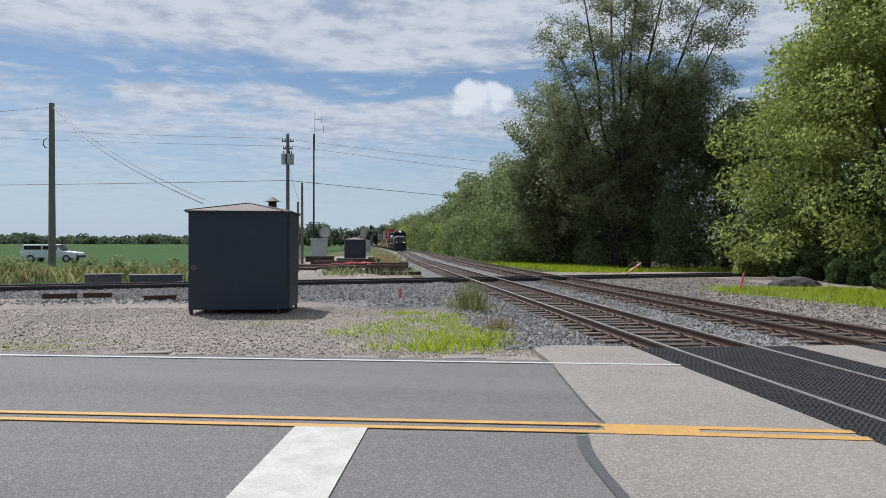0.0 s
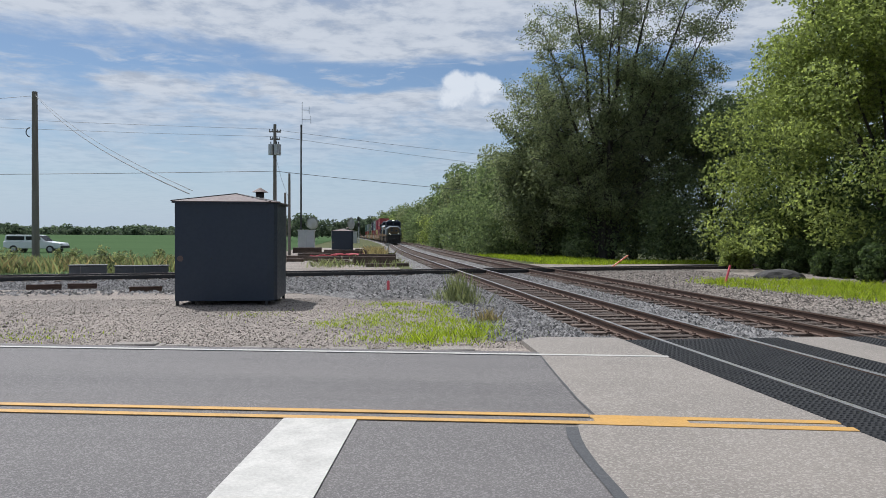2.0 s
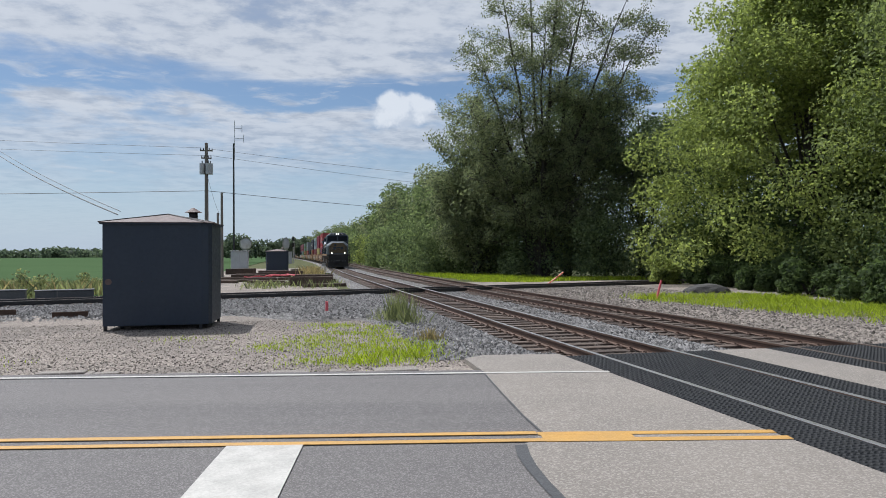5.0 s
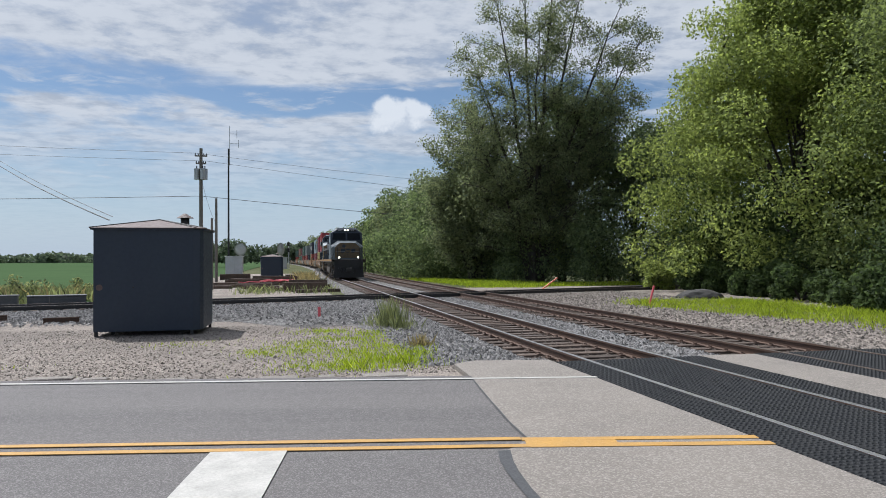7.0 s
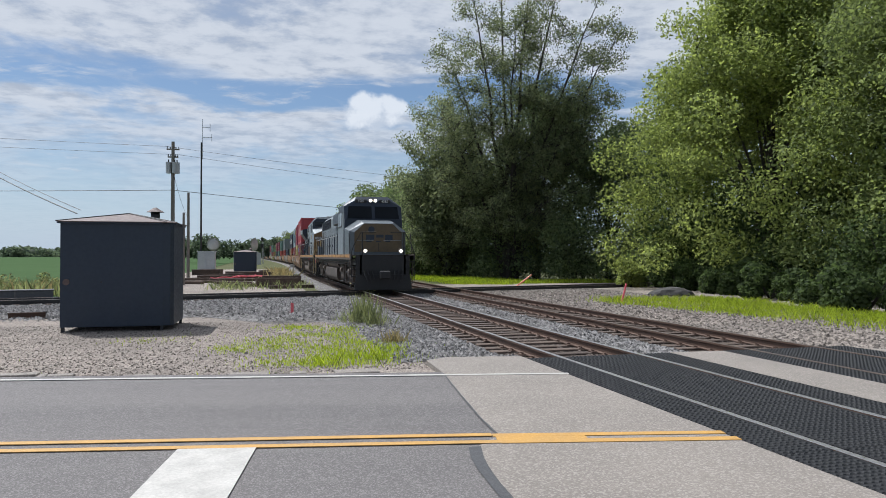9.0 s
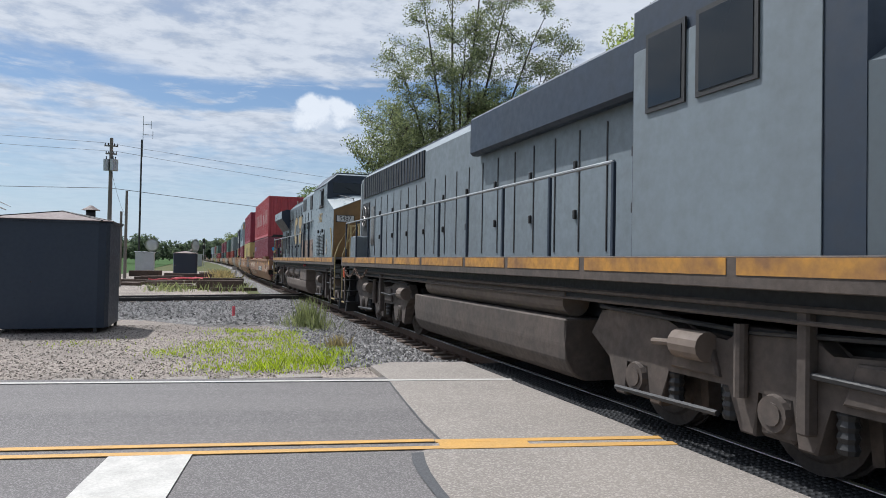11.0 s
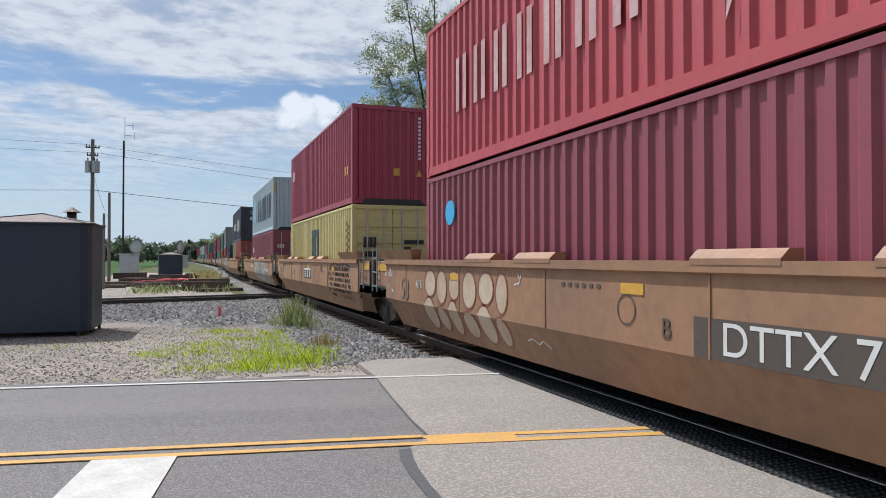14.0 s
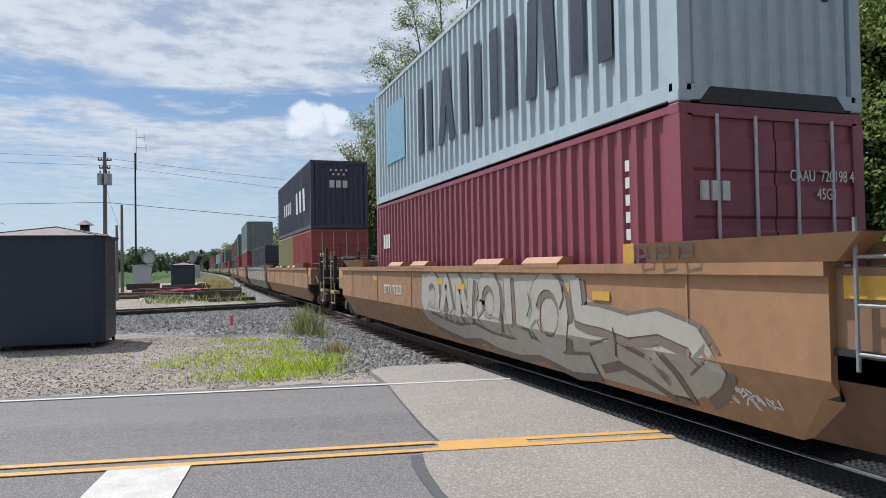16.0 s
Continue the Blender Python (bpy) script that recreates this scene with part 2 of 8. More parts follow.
TIE = material("weathered_tie", (0.125, 0.088, 0.066), (0.058, 0.040, 0.031), 0.9, grain=18, stain=2.5, amount=0.7, bump=0.5, per_object=0.3)
BALLAST = stone_bed("ballast", (0.042, 0.039, 0.037), (0.35, 0.335, 0.32), 17, 0.4, (0.10, 0.088, 0.078), 0.55)
SOILED_STONE = material("soiled_ballast_stone", (0.145, 0.118, 0.100), (0.075, 0.060, 0.052), 0.92, spec=0.15, grain=12, stain=3, amount=0.5, bump=0.3, island=0.7)
SOILED = stone_bed("soiled_ballast", (0.022, 0.018, 0.016), (0.19, 0.16, 0.14), 17, 0.6, (0.045, 0.034, 0.028), 0.7)
STONE = material("ballast_stone", (0.26, 0.247, 0.236), (0.16, 0.151, 0.144), 0.92, spec=0.15, grain=12, stain=3, amount=0.5, bump=0.3, island=0.7)
GRAVEL_STONE = material("gravel_stone", (0.25, 0.217, 0.188), (0.135, 0.117, 0.102), 0.92, spec=0.15, grain=12, stain=3, amount=0.5, bump=0.3, island=0.7)
GRAVEL = stone_bed("gravel_lot", (0.125, 0.103, 0.088), (0.43, 0.372, 0.32), 42, 0.35, (0.165, 0.145, 0.128), 0.65, 0.7)
DIRT = material("dirt_and_grass", (0.13, 0.125, 0.07), (0.065, 0.08, 0.03), 1.0, spec=0.05, grain=9, stain=0.25, amount=0.9, bump=0.6)
FIELD = material("crop_field", (0.075, 0.118, 0.055), (0.052, 0.085, 0.040), 1.0, spec=0.0, grain=2.5, stain=0.04, amount=0.6, bump=0.6, bump_scale=3.0)
GRASS = leaf_material("grass_blades", (0.27, 0.36, 0.055), 0.45)
WEED = leaf_material("weeds", (0.190, 0.222, 0.118), 0.45)
DRY = leaf_material("dry_weeds", (0.25, 0.22, 0.125), 0.4)
LEAF_POPLAR = leaf_material("poplar_leaves", (0.175, 0.215, 0.130), 0.5)
LEAF_MAPLE = leaf_material("maple_leaves", (0.230, 0.290, 0.108), 0.5)
LEAF_DEEP = leaf_material("deep_maple_leaves", (0.165, 0.215, 0.092), 0.5)
# shade below the maple crowns is put into this darker leaf colour
LEAF_SHADED = leaf_material("shade_dark_leaves", (0.065, 0.098, 0.045), 0.5)
LEAF_ROW = leaf_material("row_leaves", (0.135, 0.185, 0.095), 0.5)
LEAF_DARK = leaf_material("shrub_leaves", (0.16, 0.215, 0.125), 0.5)
BARK = material("bark", (0.062, 0.054, 0.045), (0.035, 0.03, 0.025), 0.95, grain=14, stain=2, amount=0.7, bump=0.8, streak=True)
SHED_STEEL = material("dark_painted_steel", (0.017, 0.028, 0.050), (0.025, 0.036, 0.054), 0.5, grain=14, stain=0.9, amount=0.5, bump=0.08, streak=True)
SHED_ROOF = material("faded_brown_roof", (0.145, 0.102, 0.090), (0.115, 0.08, 0.07), 0.7, grain=12, stain=1.5, amount=0.6, bump=0.12)
WOOD_POLE = material("weathered_pole", (0.24, 0.215, 0.19), (0.14, 0.12, 0.10), 0.9, grain=16, stain=2, amount=0.6, bump=0.4, streak=True)
WIRE = material("wire", (0.05, 0.05, 0.055), None, 0.6, amount=0.2, bump=0)
GALV = material("galvanised_steel", (0.50, 0.51, 0.52), (0.38, 0.38, 0.38), 0.45, metal=0.5, grain=12, stain=1.5, amount=0.4, bump=0.05)
ORANGE = material("orange_plastic", (0.75, 0.16, 0.06), (0.6, 0.12, 0.05), 0.45, grain=15, amount=0.3, bump=0.05)
PINK = material("pink_stake", (0.70, 0.12, 0.14), (0.5, 0.08, 0.1), 0.6, grain=15, amount=0.3, bump=0.05)
BLACK = material("black_metal", (0.020, 0.020, 0.021), (0.035, 0.032, 0.03), 0.6, metal=0.1, grain=16, stain=1.5, amount=0.5, bump=0.12)
WHITE_CAR = material("white_car_paint", (0.78, 0.79, 0.80), (0.70, 0.70, 0.70), 0.25, grain=8, stain=0.8, amount=0.25, bump=0)
GLASS = glass("dark_glass", (0.012, 0.016, 0.02))
FAR_TREES = leaf_material("far_leaves", (0.085, 0.115, 0.08), 0.35)


# ---- mesh tools ----
def mesh_object(name, bm, mat, parent=None, label="", smooth=False):
    me = bpy.data.meshes.new(name)
    bmesh.ops.recalc_face_normals(bm, faces=bm.faces)
    bm.to_mesh(me)
    bm.free()
    if smooth:
        for f in me.polygons:
            f.use_smooth = True
    me.materials.append(mat)
    ob = new(name, me)
    if parent is not None:
        ob.parent = parent
    if label:
        ob["label"] = label
    return ob


def part(name, bm, mat, parent, label="", smooth=False):
    return mesh_object(name, bm, mat, parent, label, smooth)


def raw_mesh(name, verts, faces, mat):
    me = bpy.data.meshes.new(name)
    me.from_pydata(verts, [], faces)
    me.materials.append(mat)
    return me


def quads_mesh(name, corners, mat):
    """A mesh of loose quads from an array (n, 4, 3)."""
    n = len(corners)
    me = bpy.data.meshes.new(name)
    me.vertices.add(4 * n)
    me.vertices.foreach_set("co", corners.astype(np.float32).ravel())
    me.loops.add(4 * n)
    me.loops.foreach_set("vertex_index", np.arange(4 * n, dtype=np.int32))
    me.polygons.add(n)
    me.polygons.foreach_set("loop_start", np.arange(0, 4 * n, 4, dtype=np.int32))
    me.polygons.foreach_set("loop_total", np.full(n, 4, dtype=np.int32))
    me.update(calc_edges=True)
    me.materials.append(mat)
    return me


def anchor(name, x=0, y=0, z=0, rz=0, **tags):
    ob = new(name)
    ob.matrix_basis = pose(x, y, z, 0, 0, rz)
    return tagged(ob, **tags)


def box(bm, x0, x1, y0, y1, z0, z1, bevel=0.0):
    vs = [bm.verts.new((x, y, z)) for x in (x0, x1) for y in (y0, y1) for z in (z0, z1)]
    a, b, c, d, e, f, g, h = vs
    fs = [bm.faces.new(q) for q in ((a, b, d, c), (e, g, h, f), (a, e, f, b), (c, d, h, g), (a, c, g, e), (b, f, h, d))]
    if bevel:
        edges = list({ed for fc in fs for ed in fc.edges})
        bmesh.ops.bevel(bm, geom=edges, offset=bevel, segments=1, affect="EDGES")
    return bm


def boxed(x0, x1, y0, y1, z0, z1, bevel=0.0):
    return box(bmesh.new(), x0, x1, y0, y1, z0, z1, bevel)


def cyl(bm, a, b, r0, r1=None, n=10):
    """A closed tapered cylinder from a to b."""
    a, b = Vector(a), Vector(b)
    r1 = r0 if r1 is None else r1
    q = (b - a).to_track_quat("Z", "Y").to_matrix()
    ring = [[bm.verts.new(p + q @ Vector((r * math.cos(2 * math.pi * i / n), r * math.sin(2 * math.pi * i / n), 0))) for i in range(n)]
            for p, r in ((a, r0), (b, r1))]
    for i in range(n):
        bm.faces.new((ring[0][i], ring[0][(i + 1) % n], ring[1][(i + 1) % n], ring[1][i]))
    bm.faces.new(ring[0][::-1]), bm.faces.new(ring[1])
    return bm


def tube(bm, pts, r, n=6):
    """One round bar bent along the points."""
    pts = [Vector(p) for p in pts]
    rings = []
    for i, p in enumerate(pts):
        d = (pts[min(i + 1, len(pts) - 1)] - pts[max(i - 1, 0)]).normalized()
        side = d.cross(Vector((0.31, 0.17, 0.93)) if abs(d.z) < 0.9 else Vector((1, 0.2, 0.1))).normalized()
        up = d.cross(side)
        rings.append([bm.verts.new(p + r * (math.cos(2 * math.pi * k / n) * side + math.sin(2 * math.pi * k / n) * up)) for k in range(n)])
    for a, b in zip(rings, rings[1:]):
        for k in range(n):
            bm.faces.new((a[k], a[(k + 1) % n], b[(k + 1) % n], b[k]))
    bm.faces.new(rings[0][::-1]), bm.faces.new(rings[-1])
    return bm


def prism(bm, profile, axis, lo, hi):
    """A closed prism: a profile in the two other axes, drawn along the axis from lo to hi."""
    def at(p, t):
        return {"x": (t, p[0], p[1]), "y": (p[0], t, p[1]), "z": (p[0], p[1], t)}[axis]
    rings = [[bm.verts.new(at(p, t)) for p in profile] for t in (lo, hi)]
    n = len(profile)
    for i in range(n):
        bm.faces.new((rings[0][i], rings[0][(i + 1) % n], rings[1][(i + 1) % n], rings[1][i]))
    bm.faces.new(rings[0][::-1]), bm.faces.new(rings[1])
    return bm


def text_mesh(bm, words, size, m, stretch=1.0):
    """Letters laid as thin solid shapes at the pose m: they read along its x, up its y."""
    cu = bpy.data.curves.new("letters", "FONT")
    cu.body, cu.size, cu.extrude, cu.align_x, cu.align_y = words, size, 0.003, "CENTER", "CENTER"
    ob = bpy.data.objects.new("letters", cu)
    me = ob.to_mesh()
    me.transform(m @ Matrix.Diagonal((stretch, 1, 1, 1)))
    bm.from_mesh(me)
    ob.to_mesh_clear()
    bpy.data.objects.remove(ob)
    bpy.data.curves.remove(cu)
    return bm


# ---- the lines of the place ----
ROAD_TURN = -10.6                       # the road's turn against the x axis
ROAD = pose(0, 8.38, 0, 0, 0, ROAD_TURN)  # middle of the farther lane, on the x = 0 line
TRACK_1, TRACK_2 = 5.82, 9.68
HALF = 0.7525                           # rail centre to track centre
DIAMOND = pose(7.8, 35.6, 0, 0, 0, 14.6)  # the crossing track's own line


def smooth(t):
    t = min(max(t, 0.0), 1.0)
    return t * t * (3 - 2 * t)


def bend(y):
    """How far the line swings aside in the distance."""
    return 2.1 * smooth((y - 60) / 95) - 4.5 * smooth((y - 190) / 330)


# ---- ground ----
def sheet(name, pts, z, mat, label, category):
    bm = bmesh.new()
    bm.faces.new([bm.verts.new((x, y, z)) for x, y in pts])
    return tagged(mesh_object(name, bm, mat), label, category, kind="structure")


sheet("ground", [(-4000, -1500), (4000, -1500), (4000, 4500), (-4000, 4500)], -0.30, DIRT, "dry earth with thin grass beside the railway", "ground")
sheet("field", [(-3000, 40), (-60, 21.5), (-9, 37), (-7.6, 60), (-7.5, 110), (-6, 2600), (-3000, 2600)], -0.22, FIELD, "flat green crop field reaching the far woods", "field")
bm = bmesh.new()
prism(bm, [(-45, 10.3), (4.4, 10.3), (4.4, 11.45), (3.1, 11.8), (3.1, 20), (-2, 23), (-14, 23.6), (-45, 17.5)], "z", -0.35, -0.075)
tagged(mesh_object("gravel_lot", bm, GRAVEL), "pale worn gravel yard beside the road", "gravel", kind="structure")
def ballast_top(x, y):
    """The crushed stone falls away towards the crossing track."""
    d = (y - 35.6) * math.cos(radians(14.6)) - (x - 7.8) * math.sin(radians(14.6))
    return -0.068 - 0.14 * smooth((d + 10.0) / 6.5) * smooth((4.4 - x) / 2.0) - 0.13 * smooth((x - 3.3) / 0.9) * smooth((y - 11.6) / 0.8)


bm = bmesh.new()
spread_pts = [(-45, 16.8), (-14, 22.8), (-6, 22.2), (-1.5, 21.5), (0.3, 19.0), (1.8, 19.2), (2.4, 16.5), (2.6, 13.0), (3.0, 11.5), (4.4, 11.4), (4.4, 33.4), (-5, 32), (-45, 21.5)]
bm.faces.new([bm.verts.new((x, y, 0)) for x, y in spread_pts])
cut_n = Vector((-math.sin(radians(14.6)), math.cos(radians(14.6)), 0))
for k in range(12):
    bmesh.ops.bisect_plane(bm, geom=bm.verts[:] + bm.edges[:] + bm.faces[:], plane_co=Vector((7.8, 35.6, 0)) + cut_n * (-10.5 + 0.7 * k), plane_no=cut_n)
bmesh.ops.bisect_plane(bm, geom=bm.verts[:] + bm.edges[:] + bm.faces[:], plane_co=(0, 12.4, 0), plane_no=(0, 1, 0))
for cx in (2.4, 2.9, 3.3, 3.55, 3.8, 4.05, 4.2):
    bmesh.ops.bisect_plane(bm, geom=bm.verts[:] + bm.edges[:] + bm.faces[:], plane_co=(cx, 0, 0), plane_no=(1, 0, 0))
for v in bm.verts:
    v.co.z = ballast_top(v.co.x, v.co.y)
tagged(mesh_object("ballast", bm, BALLAST), "grey crushed stone spread beside the tracks", "ballast", kind="structure")
bm = bmesh.new()
box(bm, -7.6, 2.5, 34.5, 100, -0.35, -0.14)
tagged(mesh_object("yard", bm, GRAVEL), "dusty gravel yard beyond the crossing track", "gravel", kind="structure")
bm = bmesh.new()
box(bm, 11.2, 60, -30, 45, -0.35, -0.16)
tagged(mesh_object("verge", bm, GRAVEL), "pale gravel verge between tracks and trees", "gravel", kind="structure")


def slab(name, x0, x1, y0, y1, z0, z1, mat, label, category):
    bm = box(bmesh.new(), x0, x1, y0, y1, z0, z1)
    ob = tagged(mesh_object(name, bm, mat), label, category, kind="structure")
    ob.matrix_basis = ROAD.copy()
    return ob


LANE = 1.72
slab("road", -60, 3.3, -LANE * 3 - 2.2, LANE + 0.42, -0.4, 0.0, ASPHALT, "worn grey asphalt two-lane road", "road")
slab("road", 13.5, 80, -LANE * 3 - 2.2, LANE + 0.42, -0.4, 0.0, ASPHALT, "worn grey asphalt road beyond the tracks", "road")
# the concrete crossing slabs follow the tracks
bm = bmesh.new()
prism(bm, [(1.6, -2.2), (4.42, -2.2), (4.42, 11.28), (3.15, 11.5), (2.72, 11.2), (2.67, 9.94), (2.46, 8.3), (2.32, 7.1), (2.26, 6.35), (1.92, 6.0), (1.85, 5.4), (1.75, 4.6), (1.7, 3.0)], "z", -0.4, 0.006)
tagged(mesh_object("pavement", bm, CONCRETE), "light worn concrete crossing approach", "pavement", kind="structure")
bm = bmesh.new()
prism(bm, [(7.20, -2.2), (8.28, -2.2), (8.28, 11.0), (7.20, 11.05)], "z", -0.4, 0.006)
tagged(mesh_object("pavement", bm, CONCRETE), "light concrete strip between the two tracks", "pavement", kind="structure")
bm = bmesh.new()
prism(bm, [(11.1, -2.2), (13.9, -2.2), (13.9, 9.5), (11.1, 10.6)], "z", -0.4, 0.006)
tagged(mesh_object("pavement", bm, CONCRETE), "light concrete slab beyond the tracks", "pavement", kind="structure")
# tar joint between asphalt and concrete
bm = bmesh.new()
joint = [(2.67, 9.94), (2.56, 9.1), (2.46, 8.3), (2.38, 7.6), (2.32, 7.1), (2.27, 6.4)]
wide = [0.012, 0.018, 0.014, 0.02, 0.016, 0.02]
tar = [(1.95, 6.02), (1.87, 5.7), (1.82, 5.4), (1.78, 5.0), (1.76, 4.6), (1.72, 4.0), (1.68, 3.0)]
tar_wide = [0.09, 0.09, 0.08, 0.07, 0.07, 0.08, 0.08]
joint, wide = joint + [None] + tar, wide + [0] + tar_wide
for (a, wa), (b, wb) in zip(zip(joint, wide), zip(joint[1:], wide[1:])):
    if a is None or b is None:
        continue
    bm.faces.new([bm.verts.new(p) for p in ((a[0] - wa, a[1], 0.010), (a[0] + wa * 0.3, a[1], 0.010), (b[0] + wb * 0.3, b[1], 0.010), (b[0] - wb, b[1], 0.010))])
tagged(mesh_object("tar_joint", bm, PATCH), "dark tar seam between asphalt and concrete", "joint", kind="structure")
# crumbled concrete lip along the far edge
bm = bmesh.new()
rnd = random.Random(4)
x = -12.0
while x < 1.4:
    w = rnd.uniform(0.12, 0.75)
    y = 8.38 + (LANE + 0.45) / math.cos(radians(ROAD_TURN)) + x * math.tan(radians(ROAD_TURN))
    if x > -0.5:
        y += 0.32 * (x + 0.5) / 2.5
    box(bm, x, x + w - 0.02, y + rnd.uniform(-0.04, 0.06), y + rnd.uniform(0.10, 0.34), -0.2, rnd.uniform(-0.07, 0.004), 0.012)
    x += w
tagged(mesh_object("kerb", bm, CONCRETE), "broken pale concrete edge strip of the road", "kerb", kind="structure")


# ---- road paint ----
def stripe(name, pts, z, mat, label):
    bm = bmesh.new()
    prism(bm, pts, "z", z - 0.006, z)
    return tagged(mesh_object(name, bm, mat), label, "road marking", kind="structure")


def band(x0, y0, x1, y1, w):
    d = Vector((x1 - x0, y1 - y0, 0)).normalized()
    n = Vector((-d.y, d.x, 0)) * w / 2
    return [(x0 - n.x, y0 - n.y), (x1 - n.x, y1 - n.y), (x1 + n.x, y1 + n.y), (x0 + n.x, y0 + n.y)]


T = math.tan(radians(ROAD_TURN))
EDGE0, YEL0 = 10.13, 6.66
stripe("edge_line", band(-60, EDGE0 - 60 * T, 4.44, 9.42, 0.095), 0.013, LINE_WHITE, "thin white edge line of the road")
stripe("edge_line", band(11.2, EDGE0 + 11.2 * T - 0.3, 60, EDGE0 + 60 * T, 0.11), 0.013, LINE_WHITE, "thin white edge line of the road")
for off in (-0.13, 0.13):
    stripe("centre_line", band(-60, YEL0 + off - 60 * T, 2.2, YEL0 + off + 2.2 * T, 0.10), 0.013, LINE_YELLOW, "double yellow centre line")
stripe("centre_line", band(2.2, YEL0 + 0.10 + 2.2 * T, 4.44, YEL0 + 0.06 + 4.44 * T, 0.11), 0.013, LINE_YELLOW, "worn double yellow centre line on concrete")
stripe("centre_line", band(2.2, YEL0 - 0.13 + 2.2 * T, 4.44, YEL0 - 0.17 + 4.44 * T, 0.12), 0.013, LINE_YELLOW, "worn double yellow centre line on concrete")
stripe("centre_line", band(2.2, YEL0 - 0.02 + 2.2 * T, 3.05, YEL0 - 0.03 + 3.05 * T, 0.16), 0.0125, LINE_YELLOW, "smudged yellow paint between the centre lines")
stripe("stop_bar", [(-0.68, 6.60), (-1.12, 3.7), (-0.44, 3.58), (0.0, 6.48)], 0.013, LINE_WHITE, "wide white stop bar")


# ---- tracks ----
def rail_profile():
    return [(-0.07, -0.17), (0.07, -0.17), (0.07, -0.155), (0.012, -0.14), (0.012, -0.045), (0.036, -0.035), (0.036, -0.002), (-0.036, -0.002), (-0.036, -0.035), (-0.012, -0.045), (-0.012, -0.14), (-0.07, -0.155)]


def swept(bm, profile, centre, ys):
    rings = []
    for y in ys:
        cx = centre(y)
        rings.append([bm.verts.new((cx + px, y, pz)) for px, pz in profile])
    n = len(profile)
    for a, b in zip(rings, rings[1:]):
        for i in range(n):
            bm.faces.new((a[i], a[(i + 1) % n], b[(i + 1) % n], b[i]))
    bm.faces.new(rings[0][::-1]), bm.faces.new(rings[-1])
    return bm


YS = [-30, 0, 20, 40, 55] + list(range(60, 240, 10)) + list(range(240, 640, 25))


def line(centre, swing, label, head):
    top = anchor("railway_track", label=label, category="railway track", kind="structure")
    for side in (-HALF, HALF):
        c = lambda y, side=side: centre + side + swing * bend(y)
        r = part("rail", swept(bmesh.new(), rail_profile(), c, YS), RAIL, top)
        part("rail_head", swept(bmesh.new(), [(-0.036, -0.002), (0.036, -0.002), (0.034, 0.004), (-0.034, 0.004)], c, YS), head, r, "worn running surface")
    return top


line_1 = line(TRACK_1, 1.0, "straight railway track with polished rails on dark ties", RAIL_TOP)
line_2 = line(TRACK_2, 1.0, "second railway track with rusty rails on dark ties", RAIL_DULL)


def bed(centre, half, x0, name, label):
    bm = bmesh.new()
    prof = [(-half - 1.0, -0.34), (half + 1.0, -0.34), (half, -0.21), (-half, -0.21)]
    swept(bm, prof, lambda y: centre + bend(y), [11.2] + [y for y in YS if y > 11.2])
    tagged(mesh_object(name, bm, BALLAST), label, "ballast", kind="structure")


bed((TRACK_1 + TRACK_2) / 2, 3.6, 0, "ballast", "grey crushed stone ballast under the tracks")
for centre in (TRACK_1, TRACK_2):
    bm = bmesh.new()
    swept(bm, [(-1.42, -0.30), (1.42, -0.30), (1.36, -0.204), (-1.36, -0.204)], lambda y: centre + bend(y), [11.2] + [y for y in YS if y > 11.2])
    tagged(mesh_object("ballast", bm, SOILED), "oil-dark crushed stone between the ties", "ballast", kind="structure")
# crossing track
top = anchor("railway_track", label="dark crossing track cutting across the line at the diamond", category="railway track", kind="structure")
top.matrix_basis = DIAMOND.copy()
cross_line = top
for side in (-HALF, HALF):
    bm = bmesh.new()
    prism(bm, [(side + a, b) for a, b in rail_profile()], "x", -70, 60)
    r = part("rail", bm, RAIL, top)
    part("rail_head", boxed(-70, 60, side - 0.03, side + 0.03, -0.001, 0.003), RAIL_DULL, r, "worn running surface")
    # black bars continue past the diamond to stand in for shaded rail sides
    for k in (-0.11, 0.11):
        part("guard_rail", boxed(-70, 60, side + k - 0.035, side + k + 0.035, -0.19, -0.004, 0.005), BLACK, top, "dark steel guard rail, run on as the shaded rail side")
bm = bmesh.new()
prism(bm, [(-3.2, -0.34), (3.2, -0.34), (2.2, -0.2), (-2.2, -0.2)], "x", -70, 60)
o = tagged(mesh_object("ballast", bm, BALLAST), "grey crushed stone ballast under the crossing track", "ballast", kind="structure")
o.matrix_basis = DIAMOND.copy()


